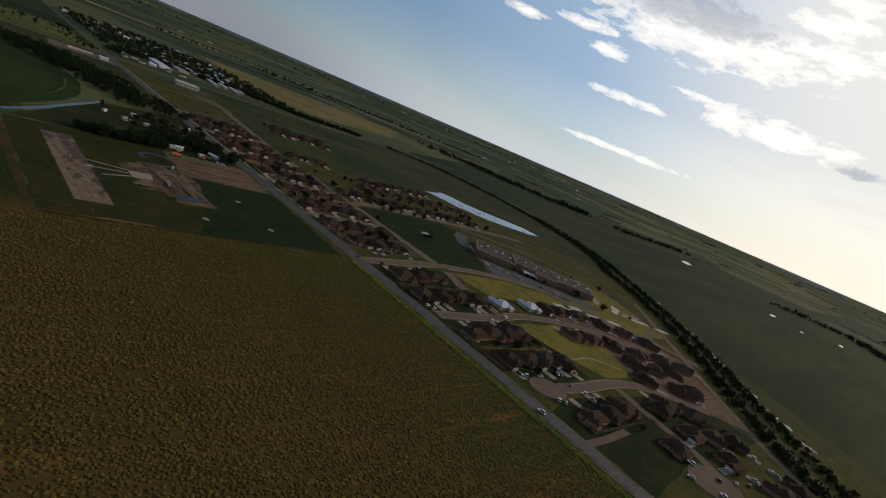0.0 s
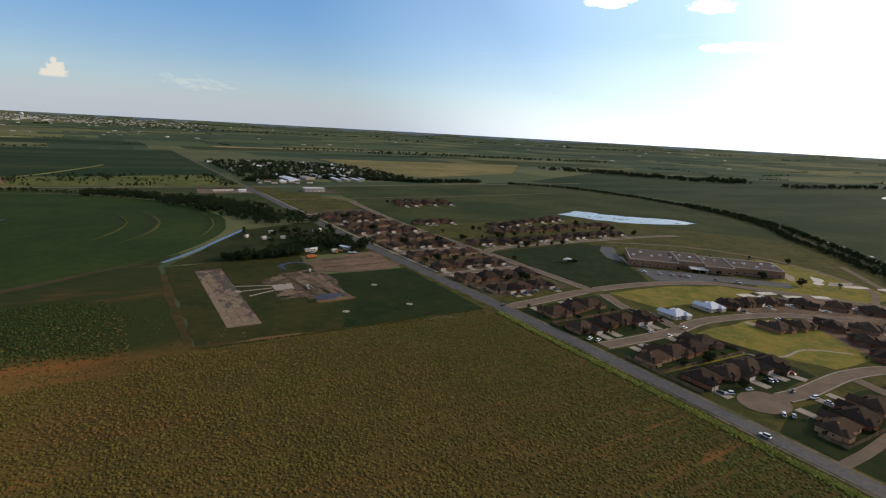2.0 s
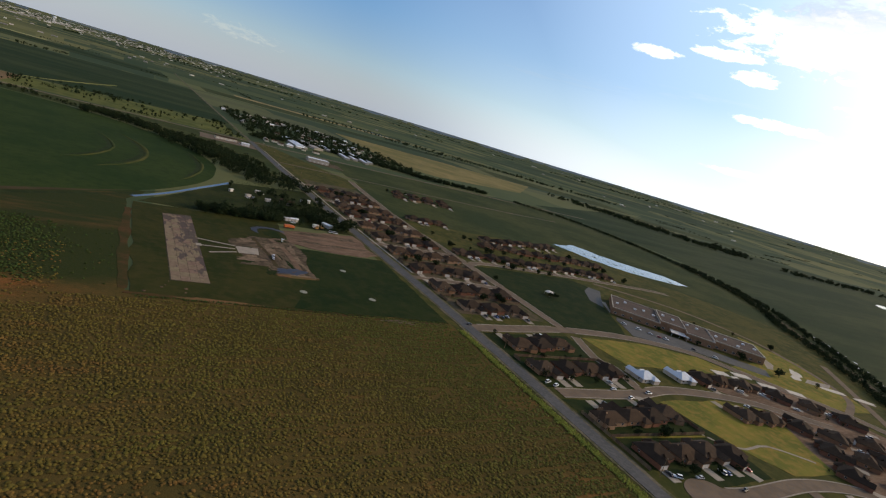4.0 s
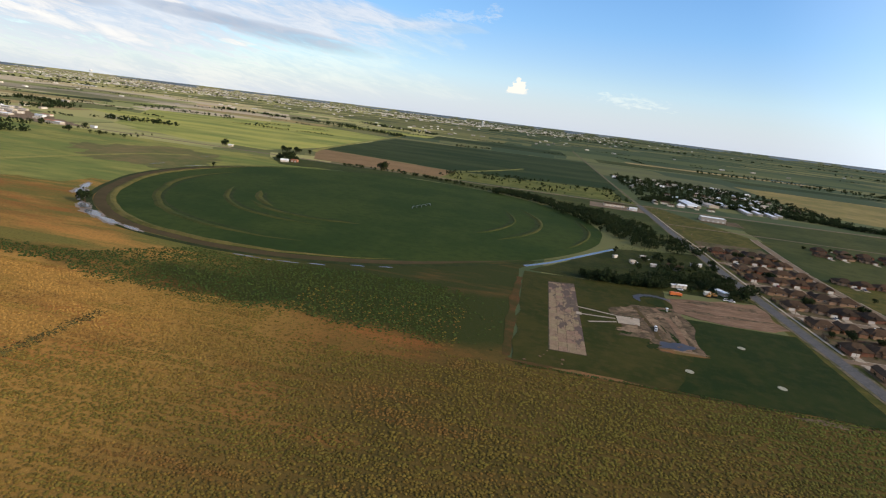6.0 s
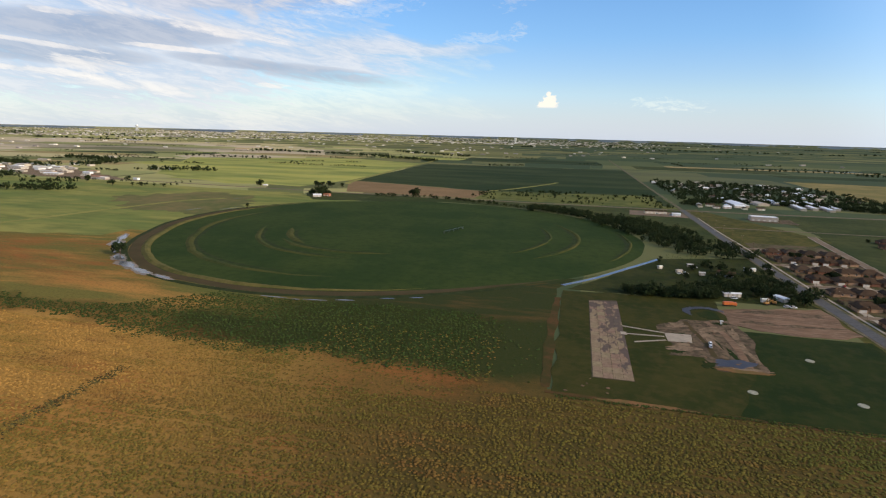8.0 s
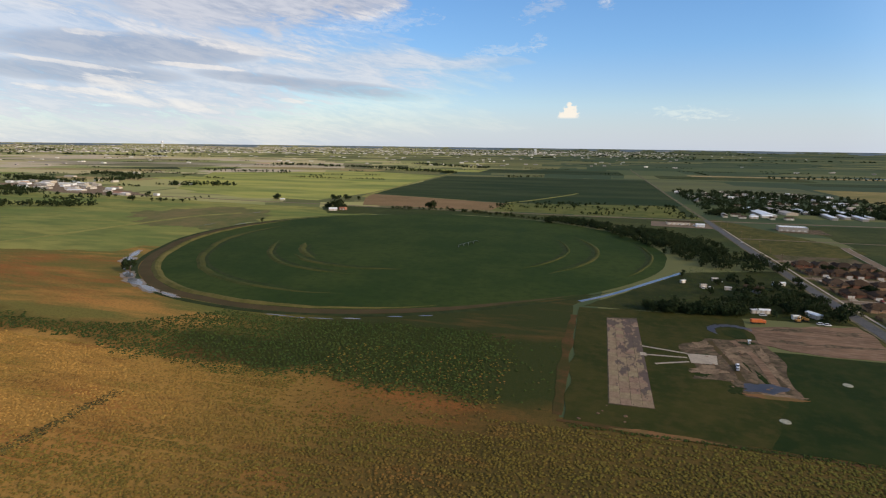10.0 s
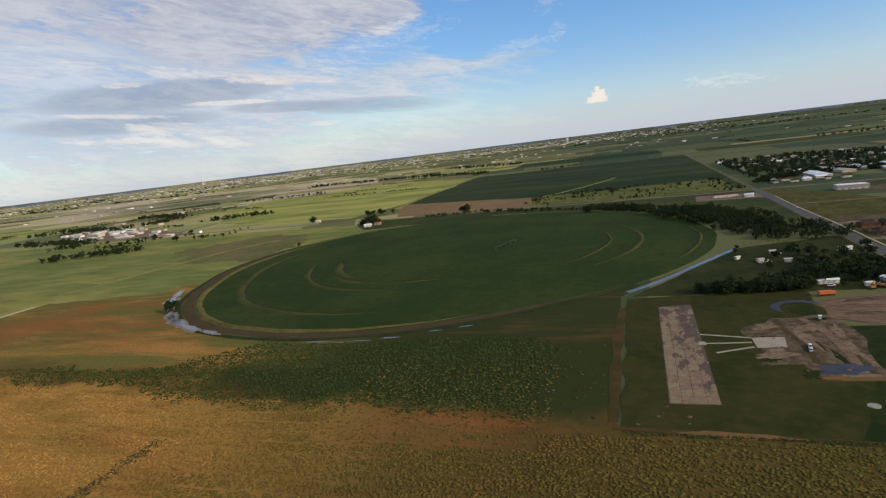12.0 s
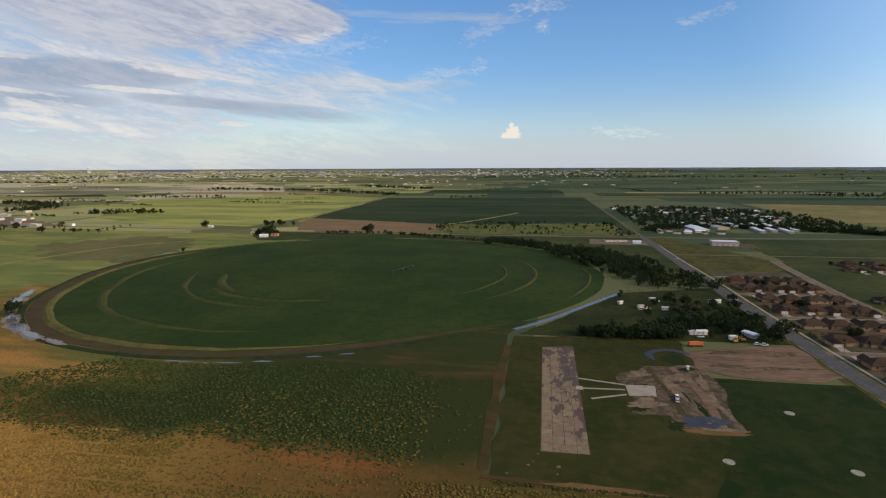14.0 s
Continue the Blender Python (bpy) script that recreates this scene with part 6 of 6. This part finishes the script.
# patchwork of far fields
for x, y, w, d, turn, m, lab in ((-1500, 2250, 700, 200, -4, "tan_field", "pale tan field far off"), (-2150, 2150, 520, 260, 6, "bright_grass", "yellow-green field far off"), (-2250, 1700, 620, 160, 10, "tan_field", "pale tan field far off"),
                                 (-1950, 2050, 300, 120, 0, "dark_crop", "dark green field far off"), (-2450, 1250, 500, 260, 8, "bright_grass", "yellow-green field far off"), (-1400, 1330, 460, 150, -20, "bright_grass", "yellow-green field far off"), (-1750, 1250, 380, 120, 5, "tan_field", "pale grassy field far off"),
                                 (-920, 2420, 420, 240, 0, "bright_grass", "yellow-green field far off"), (-400, 2500, 640, 420, 2, "dark_crop", "dark green field far off"), (330, 2250, 560, 260, 0, "pasture", "green pasture far off"), (900, 2000, 800, 160, 4, "dark_crop", "dark green field far off"),
                                 (700, 2450, 1000, 110, 2, "tan_field", "pale tan field far off"), (1500, 1700, 700, 300, -12, "pasture", "green pasture far off"), (1900, 1250, 700, 180, -16, "pasture", "green pasture far off"), (2150, 300, 500, 500, 0, "pasture", "green pasture far off"),
                                 (-2050, 600, 500, 300, 12, "bright_grass", "yellow-green field far off"), (-1500, 520, 420, 180, 12, "bright_grass", "yellow-green field far off"), (-950, 930, 380, 90, -8, "bright_grass", "yellow-green field beyond the country road")):
    c, s = math.cos(radians(turn)), math.sin(radians(turn))
    corners = [(x + c * a * w / 2 - s * b * d / 2, y + s * a * w / 2 + c * b * d / 2) for a, b in ((-1, -1), (1, -1), (1, 1), (-1, 1))]
    patch("far_field", corners, 0.05 + 0.001 * (x % 17), M[m], lab)
# works and town in the west
WORKS = ((-1768, 1004, 46, 18), (-1704, 1035, 60, 20), (-1640, 965, 70, 22), (-1576, 980, 60, 20), (-1500, 958, 44, 18), (-1398, 846, 54, 18), (-1440, 872, 40, 16), (-1240, 812, 40, 15), (-1358, 905, 40, 12), (-1801, 995, 30, 12), (-1880, 1260, 50, 16),
         (-1560, 1010, 40, 16), (-1380, 946, 36, 12), (-1210, 800, 26, 12), (-1146, 822, 18, 10), (-1480, 905, 40, 18), (-1520, 870, 36, 14), (-1700, 960, 36, 14), (-1337, 1110, 22, 10), (-1290, 1118, 18, 9), (-1960, 2520, 110, 24), (-2772, 2665, 120, 24),
         (-1859, 1521, 34, 14), (-1640, 1140, 30, 12), (-1560, 1120, 26, 12), (-1610, 1000, 40, 16), (-1540, 940, 34, 14), (-1460, 930, 30, 14), (-1680, 1000, 34, 16), (-1420, 910, 26, 12), (-1310, 850, 24, 12), (-1735, 985, 28, 14), (-1590, 935, 36, 14), (-1780, 1050, 40, 18), (-1720, 1080, 40, 16), (-1560, 1040, 36, 14), (-1650, 1070, 36, 14), (-1500, 1000, 30, 14), (-1540, 870, 40, 16), (-1610, 880, 36, 14))
for i, (x, y, w, d) in enumerate(WORKS):
    w, d = w * R.uniform(0.55, 0.9), d * R.uniform(0.7, 1.0)
    shed(x, y, w, d, R.uniform(3.6, 5.4), R.choice((0, 8, -6, 90)) if w < 50 else R.uniform(-6, 8), M[R.choice(("white_metal", "tan_metal", "stucco"))], M["rust_roof" if i in (7, 12, 20, 31) else R.choice(("white_metal", "trim", "stucco", "tan_metal"))], "pale works building at the edge of a town", 0.15, 5, "warehouse")
patch("works_yard", frayed([(-1830, 960), (-1700, 1070), (-1480, 990), (-1350, 930), (-1180, 830), (-1190, 790), (-1400, 800), (-1600, 900), (-1760, 930)], 20, 8), 0.15, M["sand"], "pale works yard between buildings", "yard")
woods("town_trees", belt([(-1760, 850), (-1600, 800), (-1480, 806), (-1427, 700)], 50, 14, G) + belt([(-1254, 540), (-1192, 572), (-1113, 603)], 34, 11, G) + belt([(-2044, 1085), (-1941, 1141), (-1800, 1090), (-1660, 1080)], 60, 15, G) + belt([(-1237, 674), (-1208, 750)], 20, 14, G), "dark trees at the edge of the town", size=1.6, seed=33, clumps=20)


def far_town():
    """Distant town and scattered farms: small gabled blocks."""
    g = random.Random(41)
    verts, faces = [], []
    for _ in range(3600):
        band = g.random()
        if band < 0.55:
            a, r = radians(g.gauss(-36, 13)), 7000 * (20000 / 7000) ** g.random()
        elif band < 0.8:
            a, r = radians(g.gauss(-4, 9)), 7500 * (17000 / 7500) ** g.random()
        else:
            a, r = radians(g.uniform(-62, 90)), 3300 * (20000 / 3300) ** g.random()
        if a > radians(8) and g.random() < 0.85:
            continue
        x, y, shrink = drawn_in(COUNTRY[0] + r * math.sin(a), COUNTRY[1] + r * math.cos(a))
        w, d, h = g.uniform(12, 30), g.uniform(9, 16), g.uniform(3.0, 5.0)
        if g.random() < (0.10 if r > 6500 else 0.0):
            w, d, h = w * 3.2, d * 2, h * 1.5
        w, d, h = w * shrink, d * shrink, h * shrink
        z, k = rise(x, y), len(verts)
        c, s = math.cos(g.uniform(-0.3, 0.3)), math.sin(g.uniform(-0.3, 0.3))
        for px, py, pz in ((-1, -1, -2), (1, -1, -2), (1, 1, -2), (-1, 1, -2), (-1, -1, h), (1, -1, h), (1, 1, h), (-1, 1, h), (-1, 0, h * 1.3), (1, 0, h * 1.3)):
            px, py = px * w / 2, py * d / 2
            verts.append((x + c * px - s * py, y + s * px + c * py, z + pz))
        faces += [tuple(k + i for i in f) for f in ((0, 1, 5, 4), (1, 2, 6, 9, 5), (2, 3, 7, 6), (3, 0, 4, 8, 7), (4, 5, 9, 8), (6, 7, 8, 9))]
    ob = raw("far_town", verts, faces, M["town"])
    tagged(ob, "distant pale roofs and walls of a town", "town", kind="stuff")


M["town"] = surface("pale_town_walls", (0.54, 0.486, 0.432), (0.351, 0.3105, 0.27), 0.02, (0.7425, 0.6885, 0.621), 0.03, by="island", vary=0.5)
far_town()


def water_tower(x, y):
    ob = new("water_tower")
    ob.matrix_world = pose(x, y, rise(x, y))
    bm = bmesh.new()
    bmesh.ops.create_uvsphere(bm, u_segments=20, v_segments=12, radius=10)
    for v in bm.verts:
        v.co = Vector((v.co.x, v.co.y, v.co.z * 0.75 + 36))
    part("tank", bm, M["white_metal"], ob)
    for k in range(6):
        a = k * math.pi / 3
        part("leg", tube(bmesh.new(), (9 * math.cos(a), 9 * math.sin(a), -1), (8 * math.cos(a), 8 * math.sin(a), 34), 0.6, 0.5), M["white_metal"], ob)
    part("riser", tube(bmesh.new(), (0, 0, -1), (0, 0, 30), 1.4, 1.4, 10), M["white_metal"], ob)
    tagged(ob, "pale water tower on legs above the far town", "water tower")


water_tower(-3290, 3290)
water_tower(-640, 4080)


# ---- school ----
def build_school():
    ob = new("school")
    ax = Vector((103, -99)).normalized()
    ob.matrix_world = Matrix.Translation((208, 66, 0.15)) @ Matrix(((ax.x, -ax.y, 0, 0), (ax.y, ax.x, 0, 0), (0, 0, 1, 0), (0, 0, 0, 1)))
    for x0, y0, x1, y1, h in ((0, 0, 46, 58, 6.0), (46.02, 6, 70, 52, 7.6), (70.02, -3, 96, 48, 6.4), (96.02, 4, 142, 46, 6.8)):
        part("wall", boxed(x0, y0, -0.5, x1, y1, h), M["brick"], ob)
        part("roof", boxed(x0 + 0.6, y0 + 0.6, h - 0.2, x1 - 0.6, y1 - 0.6, h + 0.15), M["membrane"], ob)
        for px0, py0, px1, py1 in ((x0, y0, x1, y0 + 0.5), (x0, y1 - 0.5, x1, y1), (x0, y0 + 0.5, x0 + 0.5, y1 - 0.5), (x1 - 0.5, y0 + 0.5, x1, y1 - 0.5)):
            part("parapet", boxed(px0 - 0.003, py0 - 0.003, h - 0.1, px1 + 0.003, py1 + 0.003, h + 0.7), M["stucco"], ob, "pale parapet coping")
        n = int((x1 - x0) / 7)
        for k in range(n):
            cx = x0 + (x1 - x0) * (k + 0.5) / n
            f = part("window", boxed(cx - 1.3, y0 - 0.08, 1.0, cx + 1.3, y0 + 0.06, 2.6), M["trim"], ob)
            part("pane", boxed(cx - 1.15, y0 - 0.1, 1.12, cx + 1.15, y0 + 0.08, 2.48), M["glass"], f)
        for k in range(int((x1 - x0) / 9)):
            cx, cy = x0 + 5 + 9 * k, (y0 + y1) / 2 + R.uniform(-14, 14)
            part("roof_unit", boxed(cx - 1.3, cy - 1, h + 0.1, cx + 1.3, cy + 1, h + 1.5, bevel=0.1), M["white_metal"], ob, "pale roof air unit")
    part("canopy", boxed(56, -7, 3.0, 72, 5.9, 3.5, bevel=0.05), M["trim"], ob, "pale flat entrance canopy")
    for cx in (57, 64, 71):
        part("post", tube(bmesh.new(), (cx, -6.4, -0.3), (cx, -6.4, 3.05), 0.2, 0.2, 8), M["trim"], ob)
    tagged(ob, "long low brown brick school with flat gravel roofs", "school")


build_school()
patch("school_car_park", frayed([(197, 48), (206, 56), (300, -40), (284, -54), (236, -12), (180, 12)], 12, 0.5), 0.22, M["asphalt"], "dark asphalt car park before the school", "car park")
patch("school_court", frayed([(212, 80), (226, 96), (262, 136), (254, 146), (232, 130), (210, 98)], 10, 0.5), 0.2, M["asphalt"], "dark asphalt court beside the school", "court")
patch("school_path", frayed([(316, -38), (334, -28), (352, 6), (346, 10), (326, -22), (310, -36)], 10, 0.3), 0.24, M["concrete"], "pale concrete path round the school", "path")
patch("school_path", frayed([(330, -60), (352, -70), (368, -64), (346, -54)], 6, 0.4), 0.24, M["concrete"], "pale concrete slab beside the school", "path")
patch("school_path", frayed([(212, 70), (207, 66), (228, 99), (232, 97)], 6, 0.3), 0.24, M["concrete"], "pale concrete path round the school", "path")
ribbon("school_road", [(300, -110), (345, -90), (372, -55), (388, -10), (394, 40), (360, 110), (280, 165)], 6.0, 0.2, M["street"], "pale service road behind the school")
for x, y, w, d, t in ((216, -50, 14, 8, -15), (240, -53, 16, 8, -20), (252, -70, 16, 9, -30), (276, -80, 14, 8, -35), (226, -58, 8, 6, 0)):
    ob = part("foundation_slab", boxed(-w / 2, -d / 2, -0.2, w / 2, d / 2, 0.25, bevel=0.04), M["new_concrete"])
    ob.matrix_world = pose(x, y, 0.2, 0, 0, t)
    tagged(ob, "pale bare concrete house slab", "slab", "house slabs")


for x, y, rx, ry, t, sd in ((344, -44, 13, 5, 35, 3), (352, -74, 14, 4, -28, 4), (330, -52, 8, 4, 20, 5), (372, -92, 10, 4, -30, 6)):
    patch("paving", ragged(x, y, rx, ry, t, 26, 0.25, sd), 0.2 + 0.004 * sd, M["new_concrete"], "pale bare paving beside the school", "paving")


def play_frame(x, y):
    ob = new("play_frame")
    ob.matrix_world = pose(x, y, 0.2, 0, 0, 30)
    for px in (-4, 4):
        for py in (-3, 3):
            part("post", tube(bmesh.new(), (px, py, -0.2), (px, py, 3.2), 0.12, 0.12), M["rim"], ob)
    bm = bmesh.new()
    hip_roof(bm, -4, -3, 4, 3, 3.2, 0.4, 0.4)
    part("sunshade", bm, M["trim"], ob, "pale fabric sunshade")
    tagged(ob, "playground frame under a pale sunshade", "play frame")


play_frame(152, 96)


# ---- machines ----
def excavator(x, y, turn, paint, label):
    ob = new("digger")
    ob.matrix_world = pose(x, y, 0.25, 0, 0, turn)
    for yy in (-1.2, 1.2):
        part("track_belt", boxed(-2.0, yy - 0.3, 0, 2.0, yy + 0.3, 0.9, bevel=0.25), M["tyre"], ob)
    part("body", boxed(-2.0, -1.3, 0.9, 1.2, 1.3, 2.0, bevel=0.15), paint, ob)
    cab = part("cab", boxed(0.1, 0.1, 1.98, 1.3, 1.2, 3.2, bevel=0.1), paint, ob)
    part("pane", boxed(0.25, 0.05, 2.3, 1.36, 1.25, 3.0), M["glass"], cab)
    part("boom", tube(bmesh.new(), (1.0, -0.4, 1.8), (3.8, -0.4, 3.6), 0.3, 0.22), paint, ob)
    part("stick", tube(bmesh.new(), (3.8, -0.4, 3.7), (5.0, -0.4, 1.2), 0.22, 0.18), paint, ob)
    part("bucket", boxed(4.6, -0.9, 0.5, 5.5, 0.1, 1.3, bevel=0.15), M["tyre"], ob)
    tagged(ob, label, "digger")


def lorry(x, y, turn):
    ob = new("lorry")
    ob.matrix_world = pose(x, y, 0.25, 0, 0, turn)
    part("box_body", boxed(-5.5, -1.25, 1.0, 2.2, 1.25, 3.2, bevel=0.08), M["orange_paint"], ob, "orange box body")
    part("cab", boxed(2.4, -1.15, 0.6, 4.4, 1.15, 2.7, bevel=0.2), M["orange_paint"], ob)
    part("windscreen", boxed(4.3, -1.0, 1.6, 4.44, 1.0, 2.4), M["glass"], ob)
    part("chassis", boxed(-5.4, -0.5, 0.55, 4.0, 0.5, 1.0), M["tyre"], ob)
    for px in (-4.4, -3.3, 3.2):
        for py in (-1.05, 1.05):
            part("wheel", tube(bmesh.new(), (px, py - 0.15, 0.5), (px, py + 0.15, 0.5), 0.5, 0.5, 12), M["tyre"], ob)
    tagged(ob, "orange box lorry parked on bare earth", "lorry")


lorry(-78, 187, 10)
excavator(-50, 199, 20, M["yellow_paint"], "dusty orange-yellow tracked digger on bare earth")
excavator(-44, 203, 160, M["yellow_paint"], "dusty orange-yellow tracked digger on bare earth")


def irrigator():
    """A centre-pivot arm on wheeled towers."""
    ob = new("irrigator")
    a, b = Vector((-346, 408, 0)), Vector((-331, 450, 0))
    for k in range(5):
        p = a.lerp(b, k / 4)
        part("tower", tube(bmesh.new(), (p.x, p.y, 0.2), (p.x, p.y, 3.0), 0.25, 0.12), M["rim"], ob)
        part("wheel", tube(bmesh.new(), (p.x - 1.2, p.y, 0.75), (p.x - 0.8, p.y, 0.75), 0.6, 0.6, 12), M["tyre"], ob)
        part("wheel", tube(bmesh.new(), (p.x + 0.8, p.y, 0.75), (p.x + 1.2, p.y, 0.75), 0.6, 0.6, 12), M["tyre"], ob)
        if k < 4:
            q = a.lerp(b, (k + 1) / 4)
            part("pipe", tube(bmesh.new(), (p.x, p.y, 3.0), (q.x, q.y, 3.0), 0.14, 0.14), M["rim"], ob)
    tagged(ob, "pale pipe irrigator on wheels in the circular field", "irrigator")


irrigator()


def pole(x, y):
    ob = new("utility_pole")
    ob.matrix_world = pose(x, y, 0.1)
    part("mast", tube(bmesh.new(), (0, 0, -0.5), (0, 0, 10), 0.16, 0.11, 7), M["wood"], ob)
    part("crossarm", boxed(-1.2, -0.06, 9.0, 1.2, 0.06, 9.15), M["wood"], ob)
    for px in (-1.0, 0.0, 1.0):
        part("insulator", tube(bmesh.new(), (px, 0, 9.14), (px, 0, 9.4), 0.07, 0.05), M["trim"], ob)
    return tagged(ob, "weathered wooden utility pole beside the road", "pole", "utility poles")


model = pole(0, 0)
for k in range(24):
    copy_thing(model, pose(10 - 0.012 * (k * 42 - 240), -240 + k * 42, 0.1))
away(model)

ribbon("lane", [(-4, 596), (120, 600), (420, 610), (620, 640)], 4.0, 0.2, M["street"], "narrow pale lane across the pasture")
# pale pavements and gutters by the main road
ribbon("pavement", [(7.5, 105), (4, 209), (1.5, 307), (1, 422), (-2.5, 548), (-3, 690)], 2.0, 0.30, M["concrete"], "thin pale concrete footpath beside the road", "pavement")
ribbon("garden_path", [(10, -126), (40, -127.5), (86, -129)], 1.6, 0.28, M["dry_lawn"], "pale strip of grass beside a fence", "grass", smooth=False)
ribbon("garden_path", [(84, -127), (90, -138), (104, -142), (128, -141), (150, -158)], 1.8, 0.28, M["concrete"], "pale concrete footpath across the lot", "path")
bushes = []
for x, y, turn, which in spots:
    a = radians(turn)
    for _ in range(3):
        u, v = R2.choice((-1, 1)) * R2.uniform(7.0, 11.0), R2.uniform(-11.5, 10)
        bushes.append((x + math.cos(a) * u - math.sin(a) * v, y + math.sin(a) * u + math.cos(a) * v))
woods("garden_bushes", bushes, "dark rounded bushes and small trees in gardens", size=0.32, seed=35, clumps=26)


# ---- crops, weeds and grass ----
def tufts(name, spots, material, label, size, height, category="crop", seed=51):
    """Low leafy plants, each a ragged star of leaves."""
    g = np.random.default_rng(seed)
    pts = np.array(spots)
    n = len(pts)
    k = 5
    turn = g.uniform(0, 6.28, n)[:, None] + np.arange(k)[None] * 6.283 / k + g.uniform(-0.3, 0.3, (n, k))
    rad = size * g.uniform(0.55, 1.25, n)[:, None] * g.uniform(0.7, 1.2, (n, k))
    tip = height * g.uniform(0.6, 1.3, n)
    verts = np.zeros((n, k + 1, 3))
    verts[:, :k, 0] = pts[:, :1] + rad * np.cos(turn)
    verts[:, :k, 1] = pts[:, 1:2] + rad * np.sin(turn)
    verts[:, :k, 2] = 0.12 + height * g.uniform(0.0, 0.45, (n, k))
    verts[:, k, 0], verts[:, k, 1], verts[:, k, 2] = pts[:, 0], pts[:, 1], 0.15 + tip
    base = (np.arange(n) * (k + 1))[:, None, None]
    tri = np.array([(i, (i + 1) % k, k) for i in range(k)])[None] + base
    me = bpy.data.meshes.new(name)
    me.vertices.add(n * (k + 1))
    me.vertices.foreach_set("co", verts.ravel())
    tri = tri.reshape(-1)
    me.loops.add(len(tri))
    me.loops.foreach_set("vertex_index", tri.astype(np.int32))
    me.polygons.add(len(tri) // 3)
    me.polygons.foreach_set("loop_start", np.arange(0, len(tri), 3, dtype=np.int32))
    me.update(calc_edges=True)
    me.materials.append(material)
    return tagged(new(name, me), label, category, kind="stuff")


def rows_of(x0, x1, y0, y1, dx, dy, keep, seed, thinning):
    g = np.random.default_rng(seed)
    xs, ys = np.meshgrid(np.arange(x0, x1, dx), np.arange(y0, y1, dy))
    xs, ys = xs.ravel() + g.uniform(-0.45, 0.45, xs.size) * dx, ys.ravel() + g.uniform(-0.28, 0.28, ys.size) * dy
    thin = np.array([noise.fractal((x * 0.018, y * 0.05, 4.0), 0.7, 2.0, 4) for x, y in zip(xs, ys)])
    ok = g.uniform(-0.55, 0.75, xs.size) > thin * 1.2 * thinning - 0.25
    pts = np.stack([xs, ys], 1)[ok]
    return pts[[i for i, (x, y) in enumerate(pts) if keep(x, y)]]


def crop_here(x, y):
    if y < -200 - 0.33 * max(0, x + 230) and not -400 < x < -60:
        return False
    if -335 < x < -232 and y > -17 + 5 * noise.noise((x * 0.08, y * 0.08, 3)):
        return noise.noise((x * 0.9, y * 0.9, 6)) > 0.25
    # wheel tracks every nine metres, overgrown here and there
    if (y - 0.036 * x) % 9.0 < 1.25 and noise.noise((x * 0.03, y * 0.11, 12)) > -0.15:
        return False
    return y < (2 + 0.02 * x if x > -236 else 16 + 10 * noise.noise((x * 0.03, 0, 2)) if x > -440 else 20 + 0.05 * (-440 - x) + 10 * noise.noise((x * 0.02, 0, 2)))


def green_here(x, y):
    """The lush strip: broad in the middle, a thin broken tongue westwards, thinning out towards the airfield."""
    if math.hypot(x + 405, y - 415) < 312:
        return False
    wave = noise.noise((x * 0.02, 0, 1))
    k = min(1.0, max(0.0, (-440 - x) / 60.0))
    low = 12 + 10 * wave + 18 * k + 9 * noise.noise((x * 0.12, y * 0.2, 5)) + 6 * noise.noise((x * 0.7, y * 0.7, 8))
    high = 112 - 58 * k + 10 * noise.noise((x * 0.03, y * 0.05, 1)) + 8 * noise.noise((x * 0.2, y * 0.2, 3))
    thin = 0.0 if -450 < x < -270 else min(1.0, max(-450 - x, x + 270) / (240.0 if x < -450 else 40.0))
    return low < y < high and noise.noise((x * 0.35, y * 0.35, 9)) > -1.0 + 1.35 * thin


tufts("crop_plants", rows_of(-720, -16, -345, 70, 1.25, 1.35, crop_here, 61, 0.32), M["crop_leaf"], "dense low ripening crop plants over red soil", 0.78, 0.55)
tufts("green_plants", rows_of(-760, -208, 0, 130, 1.5, 2.2, green_here, 62, 0.12), M["green_leaf"], "dark leafy green crop plants beside the circular field", 0.95, 0.75)
tufts("weed_line", [(-411 + R.gauss(0, 2.2), R.uniform(-150, -26)) for _ in range(900)], M["dark_weed"], "dark line of weeds across the crop", 0.7, 0.4, "weeds")
tufts("verge_weeds", [(-12.5 + 0.012 * (y + 200) + R.gauss(0, 1.3), y) for y in (R.uniform(-330, -8) for _ in range(5200))], M["weeds"], "bright green tall weeds along the road verge", 0.55, 0.9, "weeds")
tufts("field_edge_weeds", [(R.uniform(-200, -14), 1.5 + R.gauss(0, 0.7)) for _ in range(500)], M["green_leaf"], "weeds along the airfield edge", 0.5, 0.7, "weeds")
tufts("pasture_tufts", [(x, y) for x, y in ((R.uniform(-190, -20), R.uniform(202, 372)) for _ in range(2200)) if math.hypot(x + 405, y - 415) > 312], M["green_leaf"], "rough tufts in the farm pasture", 0.6, 0.5, "grass")
